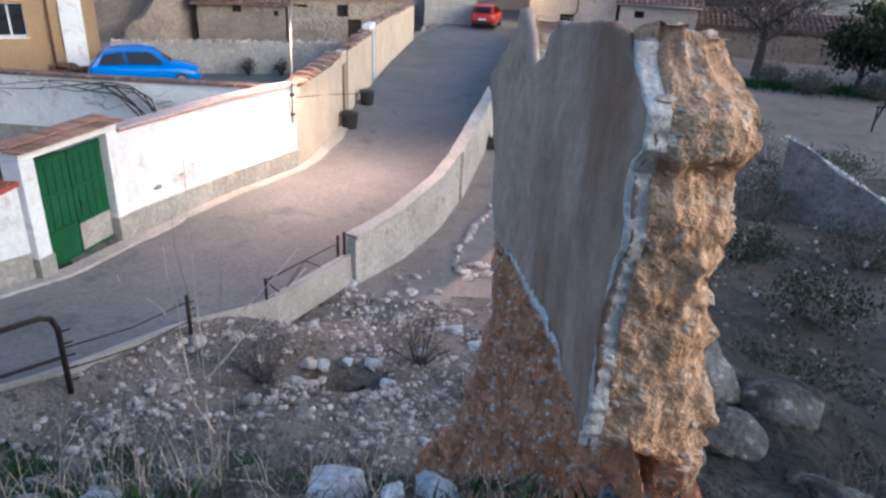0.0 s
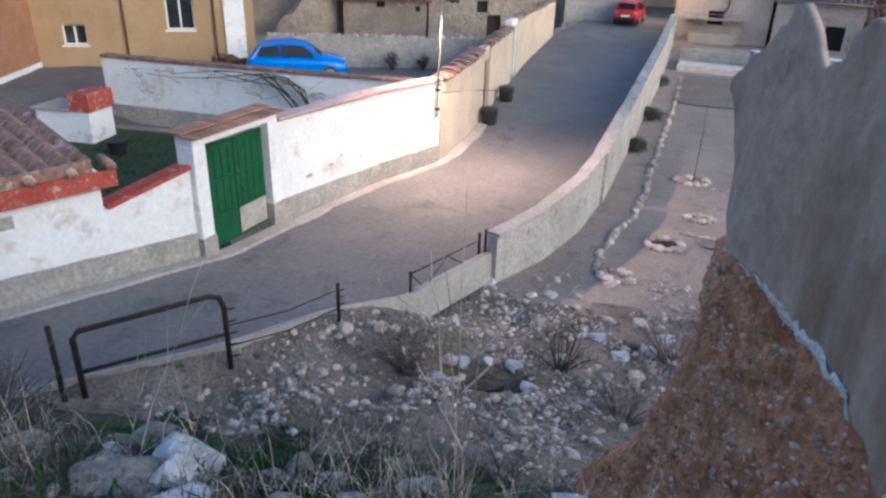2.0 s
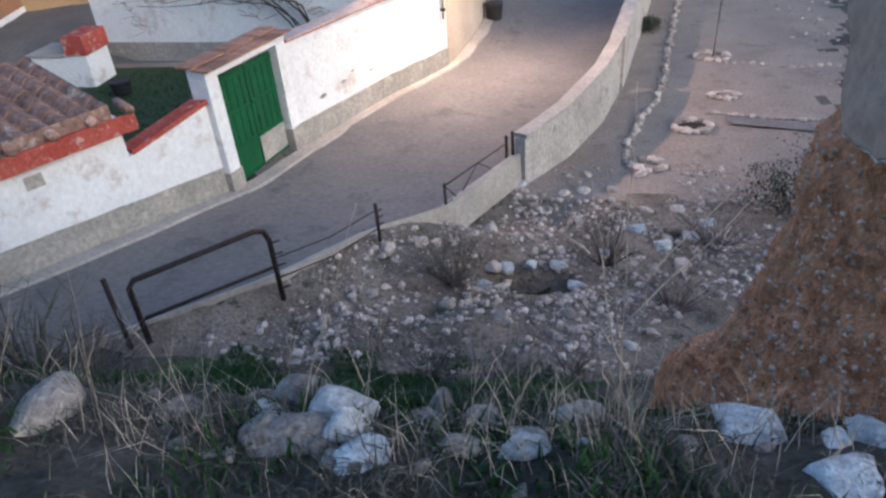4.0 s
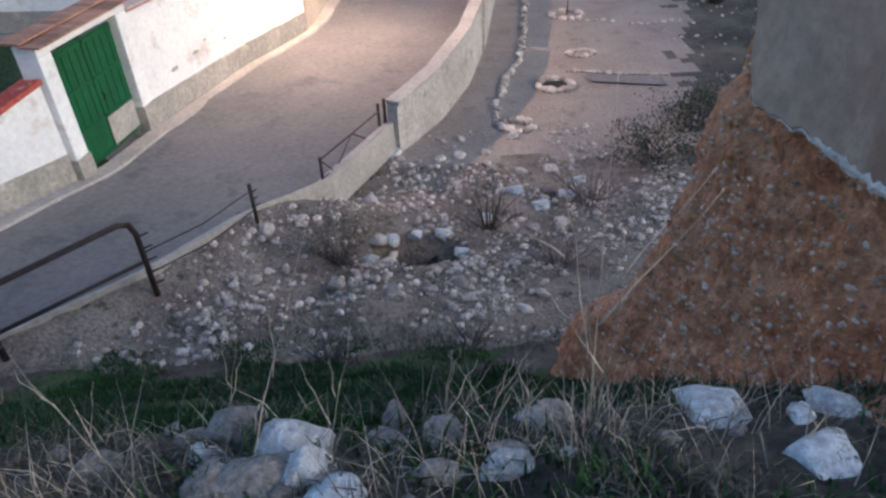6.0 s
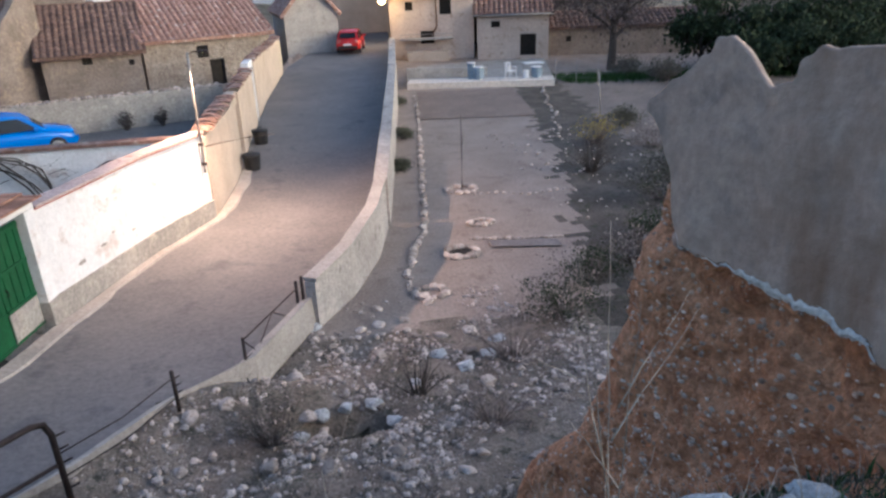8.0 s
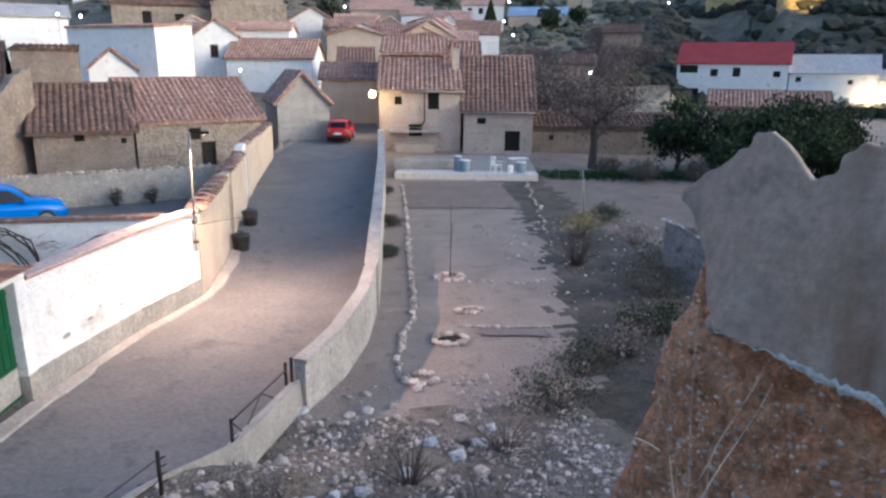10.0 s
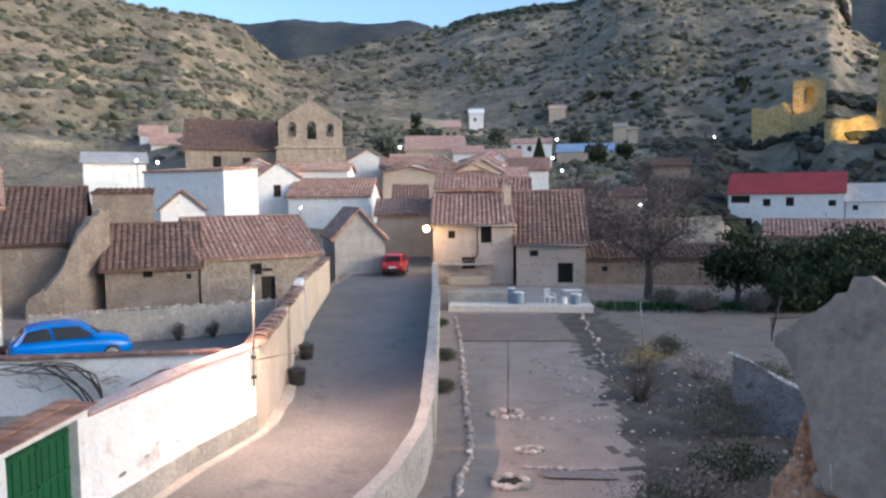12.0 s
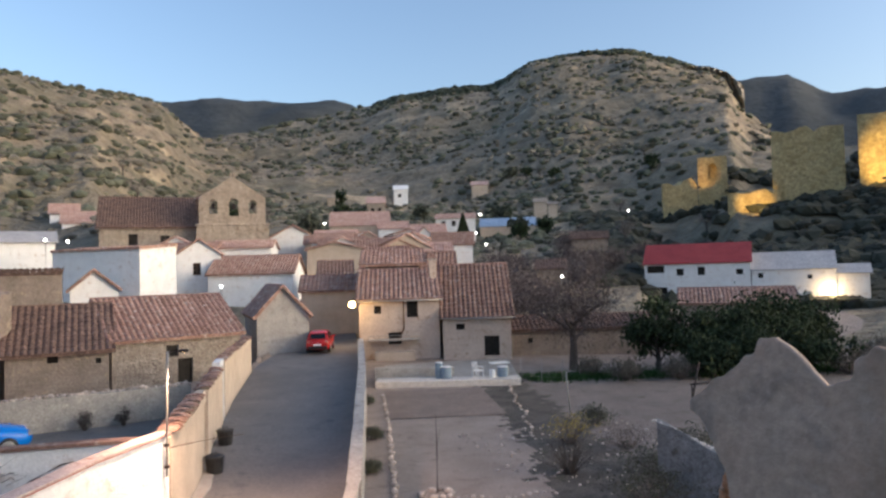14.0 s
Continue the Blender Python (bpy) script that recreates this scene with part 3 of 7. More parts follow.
def house(label, p0, p1, z0, eave, ridge, depth, wall_mat, roof_mat, holes=(), gable=False, over=0.3, tiles=True, frame_mat=None, category="house", name="house", group="village houses", one_slope=False, gutter=False, pane=None, side=None):
    """p0 to p1: the foot of the front from its left to its right end; holes: (x, z above z0, width, height)."""
    dx, dy = p1[0] - p0[0], p1[1] - p0[1]
    w = math.hypot(dx, dy)
    e = thing(name, label, category, (*p0, z0), group, turn=math.degrees(math.atan2(dy, dx)))
    t = 0.3
    H, R = eave - z0, ridge - z0
    below = -1.5
    bm = bmesh.new()
    facade(bm, w, below, H, t, holes)
    part("wall_front", bm, wall_mat, e)
    bm = bmesh.new()
    top = R if one_slope else H
    if not gable:
        add_box(bm, (0, depth - t, below), (w, depth, (R if one_slope else H)))
    else:
        add_box(bm, (t, depth - t, below), (w - t, depth, H))
    part("wall_back", bm, wall_mat, e)
    for x in (0, w - t):
        bm = bmesh.new()
        if gable:
            add_box(bm, (x, t, below), (x + t, depth, H))
        else:
            ring = [(t, below), (depth - t, below), (depth - t, H if not one_slope else R - 0.01), (depth / 2, (R if not one_slope else H + (R - H) * 0.5) - 0.01), (t, H - 0.01)]
            a = [bm.verts.new((x, y, z)) for y, z in ring]
            b = [bm.verts.new((x + t, y, z)) for y, z in ring]
            bm.faces.new(a), bm.faces.new(b[::-1])
            for k in range(5):
                bm.faces.new((a[k], b[k], b[(k + 1) % 5], a[(k + 1) % 5]))
        part("wall_side", bm, side or wall_mat, e)
    if gable:
        for y in (0, depth - t):
            bm = bmesh.new()
            a = [bm.verts.new(p) for p in ((0, y, H), (w, y, H), (w / 2, y, R - 0.02))]
            b = [bm.verts.new(p) for p in ((0, y + t, H), (w, y + t, H), (w / 2, y + t, R - 0.02))]
            bm.faces.new(a), bm.faces.new(b[::-1])
            for k in range(3):
                bm.faces.new((a[k], b[k], b[(k + 1) % 3], a[(k + 1) % 3]))
            part("gable", bm, wall_mat, e)
    cover = tile_roof if tiles else plain_roof
    slopes = [(0, H, depth, R)] if one_slope else [(0, H, depth / 2, R), (depth, H, depth / 2, R)]
    for k, (y0, za, y1, zb) in enumerate(slopes):
        bm = bmesh.new()
        if gable:
            cover(bm, depth, 0, 0, w / 2, R - H, over)
            m = Matrix.Translation((0, depth, H)) @ pose(0, 0, 0, 0, 0, -90) if k == 0 else Matrix.Translation((w, 0, H)) @ pose(0, 0, 0, 0, 0, 90)
            bmesh.ops.transform(bm, matrix=m, verts=bm.verts)
        else:
            cover(bm, w, y0, za, y1, zb, over)
        bmesh.ops.translate(bm, vec=(0, 0, 0.13), verts=bm.verts)
        part("roof", bm, roof_mat, e)
    if tiles and not one_slope:
        bm = bmesh.new()
        if gable:
            add_tube(bm, [(w / 2, -over, R + 0.16), (w / 2, depth + over, R + 0.16)], 0.11, 8)
        else:
            add_tube(bm, [(-over, depth / 2, R + 0.16), (w + over, depth / 2, R + 0.16)], 0.11, 8)
        part("ridge_cap", bm, roof_mat, e)
    if gutter:
        tube("gutter", [(-over, -over - 0.04, H - 0.08), (w + over, -over - 0.04, H - 0.08)], 0.07, M_STEEL, e)
    for x, z, ww, hh in holes:
        window(e, x, z, ww, hh, t, frame_mat, pane)
    return e


# the two-storey house at the end of the garden and its lower wing
main_house = house("two-storey adobe house with weathered clay tile roof", (5.6, 52.6), (11.6, 51.35), 0.6, 5.0, 7.2, 9.0, M_PALE_RENDER, M_TILE,
                   holes=[(1.15, 3.35, 0.55, 0.6), (3.65, 3.0, 0.85, 1.25), (2.2, 1.0, 1.0, 0.9)], gutter=True, group="garden houses")
wing = house("lower adobe wing with broken clay tile roof", (11.65, 50.6), (16.6, 49.2), 0.5, 3.55, 7.4, 11.0, M_PALE_RENDER, M_TILE,
             holes=[(1.0, 2.1, 0.65, 0.45), (3.1, 0.1, 1.15, 1.5)], gutter=True, group="garden houses")
house("low adobe shed wall behind the bare tree", (16.8, 50.6), (30.0, 47.5), 0.2, 2.3, 3.1, 4.0, M_ADOBE, M_TILE_DARK, holes=[(1.6, 1.1, 0.4, 0.4)], group="garden houses", name="shed", category="shed")
house("low clay-roofed house climbing behind the adobe house", (7.0, 60.2), (14.5, 57.6), 2.0, 6.9, 8.6, 6.0, M_ADOBE, M_TILE, group="garden houses")
# the lane's left side
house("dark mossy-roofed stone barn above the car park", (-15.7, 44.4), (-10.5, 45.5), 0.4, 2.95, 5.4, 8.6, M_ADOBE, M_TILE_DARK, holes=[(2.1, 1.95, 0.55, 0.45), (4.6, 1.75, 0.3, 0.35)], over=0.35, category="barn", name="barn", group="lane houses")
house("stone house with sagging clay tile roof", (-10.45, 46.0), (-3.0, 49.0), 0.2, 3.3, 5.7, 9.5, M_STONE, M_TILE, holes=[(3.2, 1.9, 0.75, 0.75), (3.9, 0.0, 0.95, 1.75)], group="lane houses")
house("grey rendered house with a pointed gable by the lane", (-1.9, 50.2), (1.7, 50.6), 1.2, 4.2, 6.2, 8.0, M_CONCRETE, M_TILE, gable=True, group="lane houses")
house("tall brown ruined house with fallen roof", (-25.5, 43.6), (-17.4, 45.6), 0.6, 4.6, 7.9, 9.0, M_ADOBE, M_TILE_DARK, group="lane houses")
house("brown rendered tower-like house end", (-17.5, 48.4), (-13.9, 49.2), 1.0, 7.5, 7.8, 5.0, M_ADOBE, M_TILE_DARK, one_slope=True, over=0.08, group="lane houses")
buttress = thing("buttress", "sloping adobe wall stump leaning on the ruined house", "wall", kind="structure")
wall_strip("wall_face", [(-19.6, 42.8, -0.5, 1.3), (-18.6, 43.1, -0.5, 2.0), (-17.7, 43.5, -0.5, 3.3), (-17.0, 44.0, -0.5, 5.0), (-16.4, 45.0, -0.5, 6.2), (-15.9, 46.4, -0.5, 6.6)], 0.5, M_ADOBE, buttress, rough=0.25, step=0.3)
# white village houses
house("large white rendered house with flat parapet", (-20.3, 73.0), (-11.9, 67.6), 3.6, 9.8, 10.2, 5.0, M_WHITE, M_TILE, one_slope=True, over=0.12, group="white houses")
house("white house end wall by the church", (-9.9, 79.9), (-5.4, 80.3), 5.4, 9.6, 11.2, 9.0, M_WHITE, M_TILE, holes=[(1.6, 2.0, 0.8, 1.3)], gable=True, group="white houses", frame_mat=M_WOOD)
house("long white house with brown tile roof", (-6.6, 77.2), (2.0, 75.2), 4.0, 7.3, 9.2, 8.0, M_WHITE, M_TILE, group="white houses")
house("small white gabled house below the big one", (-16.0, 60.5), (-12.6, 61.2), 2.2, 6.3, 7.8, 6.0, M_WHITE, M_TILE, gable=True, group="white houses")

# ---- lane walls ----
left_wall = thing("garden_wall", "whitewashed yard wall with bare cement plinth and red coping", "wall", kind="structure")
PLINTH = 0.55
M_PINKCOPE = mat("weathered_pink_coping", (0.42, 0.33, 0.30), (0.52, 0.43, 0.40), 2.5, fine=16, c=(0.34, 0.20, 0.16), amount=0.25)
W1 = [(-12.5, 3.4), (-10.0, 7.5), (-8.5, 9.97), (-7.62, 11.45)]
W2 = [(-6.95, 13.95), (-5.65, 17.3), (-4.4, 19.6)]


def lane_wall(pts, top, holes=()):
    wall_strip("wall_plinth", [(x + 0.04, y, road_z(y) - 0.3, road_z(y) + PLINTH) for x, y in pts], 0.36, M_PLINTH, left_wall, "bare cement plinth", rough=0.06)
    wall_strip("wall_face", [(x, y, road_z(y) + PLINTH + 0.002, z) for (x, y), z in zip(pts, top)], 0.28, M_WHITE, left_wall)


lane_wall(W1[:3], (3.0, 3.0, 3.0))
lane_wall(W1[2:], (2.25, 2.65))
lane_wall(W2, (3.0, 3.0, 3.0))
wall_strip("coping", [(x + 0.07, y, 3.034, 3.09) for x, y in W2], 0.44, M_PINKCOPE, left_wall, "pale pinkish tile coping", rough=0.03)
wall_strip("coping_edge", [(x + 0.05, y, 3.002, 3.033) for x, y in W2], 0.40, M_REDPAINT, left_wall, "flaking red painted edge", rough=0.0)
wall_strip("coping", [(-8.45, 10.02, 2.252, 2.34), (-7.57, 11.4, 2.652, 2.74)], 0.40, M_REDPAINT, left_wall, "flaking red painted coping", rough=0.02)

# scars where the limewash has fallen off
WALL_SCARS = [(0.95, 1.5, 0.12, 0.045), (1.75, 1.58, 0.13, 0.04), (2.15, 1.72, 0.06, 0.03), (2.9, 1.5, 0.08, 0.03)]
for far, z, w, h in WALL_SCARS:
    bm = bmesh.new()
    ring = [(w * math.cos(a) * (1 + 0.35 * noise.noise((far * 3, math.cos(a) * 2, math.sin(a) * 2))), h * math.sin(a) * (1 + 0.5 * noise.noise((math.cos(a) * 2, far * 5, math.sin(a) * 2)))) for a in np.linspace(0, 6.0, 18)]
    face = bm.faces.new([bm.verts.new((-6.95 + 0.362 * (far + x) + 0.006 * 0.932, 13.95 + 0.932 * (far + x) - 0.006 * 0.362, z + y)) for x, y in ring])
    bmesh.ops.solidify(bm, geom=[face], thickness=0.004)
    part("limewash_scar", bm, M_CONCRETE, left_wall, "grey scar in the limewash")

# buff wall past the corner, with broken tile coping
buff = thing("lane_wall", "buff rendered lane wall with broken tile coping", "wall", kind="structure")
B1 = [(-4.36, 19.65), (-3.95, 23.0), (-3.85, 25.0)]
wall_strip("wall_face", [(x, y, road_z(y) - 0.3, 2.9 + 0.07 * k) for k, (x, y) in enumerate(B1)], 0.35, M_BUFF, buff, rough=0.05)
B2 = [(-3.8, 26.2), (-3.75, 28.0), (-3.5, 31.5)]
wall_strip("wall_face", [(x, y, road_z(y) - 0.3, 3.05) for x, y in B2], 0.35, M_BUFF, buff, rough=0.05)
B3 = [(-3.45, 33.0), (-3.2, 36.0), (-2.3, 44.0)]
wall_strip("wall_face", [(x, y, road_z(y) - 0.3, 3.3) for x, y in B3], 0.35, M_BUFF, buff, rough=0.05)

# retaining wall between lane and garden
RW = [(-2.08, 13.2, 1.08), (-1.2, 14.6, 1.2), (-0.32, 16.75, 1.36), (0.18, 18.8, 1.46)]
RW2 = [(0.22, 18.95, 1.5), (1.28, 25.1, 1.7), (3.27, 37.0, 2.1), (5.18, 49.9, 2.35)]
retaining = thing("retaining_wall", "low concrete retaining wall between the lane and the garden", "wall", kind="structure")
wall_strip("wall_face", [(x + 0.25, y, -0.3, z) for x, y, z in RW], 0.25, M_CONCRETE, retaining, rough=0.03)
wall_strip("coping", [(x + 0.29, y, z + 0.03, z + 0.1) for x, y, z in RW], 0.32, M_KERB, retaining, "pale worn coping", rough=0.02)
wall_strip("wall_face", [(x + 0.3, y, -0.3, z) for x, y, z in RW2], 0.4, M_CONCRETE, retaining, "rough stretch with pale render", rough=0.08)

# ---- the ruined wall ----
ruin = thing("ruined_wall", "broken mud-plastered wall stump over a bank of red clay and stones", "wall", kind="structure")
RF = Vector((0.26, 3.62))
RD = Vector((0.157, -0.9876))
RQ = Vector((0.9876, 0.157))
RUIN_TOP = [(-0.15, 6.2), (-0.08, 6.27), (0.1, 6.42), (0.3, 6.55), (0.47, 6.68), (0.56, 6.7), (0.66, 6.65), (0.72, 6.56), (0.79, 6.5), (0.9, 6.54), (0.97, 6.63), (1.1, 6.69), (1.6, 6.75), (1.75, 6.74), (1.95, 6.62), (2.1, 6.55)]
RUIN_BASE = [(-0.08, 6.25), (0.02, 6.2), (0.19, 5.94), (0.25, 5.69), (0.32, 5.53), (0.5, 5.54), (0.72, 5.55), (0.99, 5.52), (1.19, 5.53), (1.37, 5.53), (1.52, 5.5), (1.62, 5.47), (1.75, 5.4), (1.9, 5.33), (2.1, 5.28)]
BANK_TOP = [(-2, 5.9), (-0.1, 6.02), (0.05, 6.08), (0.19, 5.98), (0.28, 5.76), (0.36, 5.64), (1.55, 5.6), (1.75, 5.5), (2.1, 5.38)]


def ruin_at(u, z, q):
    p = RF + RD * u + RQ * q
    return (p.x, p.y, z)


END_U = [(5.0, 1.82), (5.35, 1.88), (5.55, 1.91), (5.88, 1.90), (6.07, 1.94), (6.23, 1.97), (6.38, 1.93), (6.46, 2.0), (6.56, 2.0), (6.67, 1.87), (6.8, 1.81)]
CORE_TOP = [(-0.15, 6.06), (0, 6.12), (0.3, 6.3), (0.46, 6.36), (0.62, 6.26), (0.9, 6.34), (1.05, 6.44), (1.5, 6.66), (1.75, 6.77), (2.1, 6.79)]
CORE_WIDE = [(4.6, 0.5), (5.3, 0.40), (5.81, 0.33), (6.15, 0.25), (6.3, 0.27), (6.56, 0.25), (6.8, 0.2)]


def end_u(z):
    """How far towards the brow the broken end stands at height z."""
    return along(END_U, z)


def ruin_sheet(q0, shrink, drop):
    verts, faces, NU, NV = [], [], 110, 120
    for j in range(NV + 1):
        for i in range(NU + 1):
            u = -0.06 + 2.0 * i / NU
            b = along(RUIN_BASE, u) + 0.03 * noise.noise((u * 9, 2, 1)) + 0.015 * noise.noise((u * 31, 2, 4)) - drop
            t = along(RUIN_TOP, u) + 0.02 * noise.noise((u * 14, 5, 1)) - shrink
            z = b + (t - b) * j / NV
            reach = end_u(z) + 0.02 * noise.noise((z * 9, 1, 8)) + 0.012 * noise.noise((z * 27, 1, 8)) + 0.006 * noise.noise((z * 70, 1, 8))
            uu = -0.06 + (u + 0.06) * (reach + 0.06) / 2.0
            q = q0 + 0.025 * noise.fractal((uu * 1.6, z * 1.6, 3), 1, 2, 3) + 0.004 * noise.noise((uu * 18, z * 18, 3))
            verts.append(ruin_at(uu, z, q))
    for j in range(NV):
        for i in range(NU):
            a = j * (NU + 1) + i
            faces.append((a, a + 1, a + NU + 2, a + NU + 1))
    return verts, faces


v, f = ruin_sheet(0.0, 0.0, 0.0)
plaster = mesh("plaster_face", v, f, M_PLASTER, ruin, "smooth grey-brown mud plaster", smooth=True)
thick = plaster.modifiers.new("thickness", "SOLIDIFY")
thick.thickness, thick.offset = 0.035, 1.0

# the core behind the plaster, bare at the broken end
def core_point(u, z, w):
    top = along(CORE_TOP, u) - 0.03 * w
    z = min(z, top)
    r = 0.03 * noise.fractal((u * 4, z * 5, w * 3), 1, 2.1, 5)
    r += 0.03 * max(0, noise.noise((u * 9, z * 13, w * 6 + 2)))
    low = min(1.0, max(0.0, (along(RUIN_BASE, u) + 0.05 - z) / 0.12))
    return ruin_at(u + r, z + (0.6 * r if z > top - 0.02 else 0), 0.012 + 0.26 * low * (1 - w) + along(CORE_WIDE, z) * w + r * w)


def sheet(name, fn, nu, nv, material, parent, label=""):
    verts = [fn(i / nu, j / nv) for j in range(nv + 1) for i in range(nu + 1)]
    faces = [(j * (nu + 1) + i, j * (nu + 1) + i + 1, (j + 1) * (nu + 1) + i + 1, (j + 1) * (nu + 1) + i) for j in range(nv) for i in range(nu)]
    return mesh(name, verts, faces, material, parent, label, smooth=True)


sheet("broken_end", lambda a, b: core_point(end_u(4.6 + 2.25 * b) + 0.006 + 0.05 * math.sin(3.1 * a), 4.6 + 2.25 * b, a), 40, 130, M_RUBBLE, ruin, "orange clay end set with stones")
sheet("core_top", lambda a, b: core_point(-0.1 + 1.98 * a, 9, b), 120, 24, M_RUBBLE, ruin, "crumbling clay and stone top")
sheet("core_front", lambda a, b: core_point(1.2 + (end_u(4.2 + 2.6 * b) - 1.19) * a, 4.2 + 2.6 * b, 0.0), 30, 80, M_RUBBLE, ruin)
sheet("core_back", lambda a, b: core_point(-0.1 + (end_u(4.0 + 2.85 * b) + 0.106) * a, 4.0 + 2.85 * b, 1.0), 60, 60, M_RUBBLE, ruin)
sheet("core_far_end", lambda a, b: core_point(-0.1, 4.0 + 2.7 * b, a), 14, 40, M_RUBBLE, ruin)
rng = random.Random(5)


ICO = [(0, 0, -1), (0.72, -0.53, -0.45), (-0.28, -0.85, -0.45), (-0.89, 0, -0.45), (-0.28, 0.85, -0.45), (0.72, 0.53, -0.45), (0.28, -0.85, 0.45), (-0.72, -0.53, 0.45), (-0.72, 0.53, 0.45), (0.28, 0.85, 0.45), (0.89, 0, 0.45), (0, 0, 1)]
ICO_F = [(0, 1, 2), (1, 0, 5), (0, 2, 3), (0, 3, 4), (0, 4, 5), (1, 5, 10), (2, 1, 6), (3, 2, 7), (4, 3, 8), (5, 4, 9), (1, 10, 6), (2, 6, 7), (3, 7, 8), (4, 8, 9), (5, 9, 10), (6, 10, 11), (7, 6, 11), (8, 7, 11), (9, 8, 11), (10, 9, 11)]


def stones(name, places, material, parent=None, label="", seed=1):
    """Many small stones joined in one mesh: (x, y, z, size)."""
    r = random.Random(seed)
    verts, faces = [], []
    for x, y, z, s in places:
        o = len(verts)
        t = Euler((r.uniform(0, 6), r.uniform(0, 6), r.uniform(0, 6))).to_matrix()
        k = (r.uniform(0.7, 1.3), r.uniform(0.7, 1.3), r.uniform(0.55, 0.95))
        for p in ICO:
            q = t @ (Vector(p) * r.uniform(0.8, 1.2))
            verts.append((x + s * k[0] * q.x, y + s * k[1] * q.y, z + s * k[2] * q.z))
        faces += [(a + o, b + o, c + o) for a, b, c in ICO_F]
    return mesh(name, verts, faces, material, parent, label)


rng = random.Random(5)
stones("end_stones", [(*core_point(end_u(z) - 0.012 + 0.05 * math.sin(3.1 * w), z, w), 0.006 + 0.024 * rng.random() ** 2.5) for z, w in [(rng.uniform(5.2, 6.76), rng.random()) for _ in range(260)]], M_ENDSTONE, ruin, "stones in the broken end", 3)["kind"] = "stuff"
stones("top_stones", [(*core_point(rng.uniform(0, 1.86), 9, rng.random()), 0.006 + 0.02 * rng.random() ** 2) for _ in range(120)], M_ENDSTONE, ruin, "stones along the broken top", 4)["kind"] = "stuff"
# white lime fringe where the plaster has broken away
places = []
for k in range(60):
    u = rng.choice((rng.uniform(0.85, 1.55), rng.uniform(0.85, 1.55), rng.uniform(0.3, 0.9)))
    places.append((*ruin_at(u, along(RUIN_BASE, u) + 0.03 * noise.noise((u * 9, 2, 1)) + rng.uniform(-0.03, 0.03), rng.uniform(-0.04, -0.005)), rng.uniform(0.003, 0.009)))
stones("lime_fringe", places, M_LIME, ruin, "white crumbled lime under the plaster", 6)["kind"] = "stuff"
for k in range(60):
    z = rng.uniform(5.3, 6.7)
    places[k] = (*ruin_at(end_u(z) + rng.uniform(-0.01, 0.015), z, rng.uniform(-0.005, 0.04)), rng.uniform(0.003, 0.012))
stones("lime_edge", places[:60], M_LIME, ruin, "white lime along the broken edge", 7)["kind"] = "stuff"



def fringe(a, b):
    u = 0.28 + 1.3 * a
    lo = along(RUIN_BASE, u) + 0.03 * noise.noise((u * 9, 2, 1)) + 0.015 * noise.noise((u * 31, 2, 4)) - 0.012
    h = along([(0.28, 0.006), (0.7, 0.02), (0.85, 0.05), (0.97, 0.085), (1.05, 0.06), (1.2, 0.08), (1.45, 0.05), (1.58, 0.012)], u) * (0.75 + 0.6 * noise.noise((u * 17, 3, 3)))
    return ruin_at(u, lo + max(0.003, h) * b, -0.034 - 0.009 * math.sin(math.pi * b) + 0.007 * noise.noise((u * 22, b * 3, 1)))


def edge_strip(a, b):
    z = 5.35 + 1.38 * a
    wide = 0.045 + 0.04 * noise.noise((z * 5, 4, 4)) + 0.02 * noise.noise((z * 23, 4, 4))
    u = end_u(z) + 0.02 * noise.noise((z * 9, 1, 8)) + 0.012 * noise.noise((z * 27, 1, 8)) + 0.008
    return ruin_at(u - max(0.008, wide) * (1 - b), z, -0.034 - 0.012 * math.sin(math.pi * b) + 0.05 * b ** 6 + 0.003 * noise.noise((z * 30, b * 5, 2)))


sheet("lime_strip", edge_strip, 240, 10, M_LIME, ruin, "pale broken edge of the plaster")
sheet("lime_strip", fringe, 160, 6, M_LIME, ruin, "white broken lime edge of the plaster")
# a scrap of plaster left lower down on the clay
def scrap(a, b):
    t, d = 2 * math.pi * a, b * (1 + 0.3 * noise.noise((math.cos(2 * math.pi * a) * 2, math.sin(2 * math.pi * a) * 2, 4)))
    return ruin_at(0.2 + 0.075 * d * math.cos(t), 5.5 + 0.07 * d * math.sin(t), 0.03 + 0.05 * b * b)


sheet("plaster_scrap", scrap, 28, 6, M_PLASTER, ruin, "scrap of grey plaster on the clay")
# the clay bank under the plaster
BANK_FAR = [(1.2, 5.6), (2.8, 5.1), (3.4, 4.6), (4.2, 4.35), (4.9, 4.2), (5.2, 4.12), (5.6, 3.92), (6.1, 3.7)]


def bank_point(a, b):
    far = along(BANK_FAR, 1.4 + 4.65 * b)
    y = 1.5 + (far - 1.5) * a
    u = (3.62 - y) / 0.9876
    top = along(BANK_TOP, u)
    z = 1.4 + (top - 1.4) * b
    out = 0.12 - 0.34 * max(0.0, min(1.0, (4.4 - z) / 1.9)) ** 1.3
    r = 0.06 * noise.fractal((y * 2.2, z * 2.2, 1), 0.9, 2.1, 6) + 0.035 * noise.noise((y * 7, z * 7, 5)) + 0.02 * noise.noise((y * 19, z * 19, 5))
    r += 0.1 * math.exp(-((y - 3.45) / 0.07) ** 2 - ((z - 5.62) / 0.045) ** 2)
    edge = max(0.0, (a - 0.86) / 0.14)
    return (ruin_x(y) + out + r + 0.4 * edge ** 3, y, z)


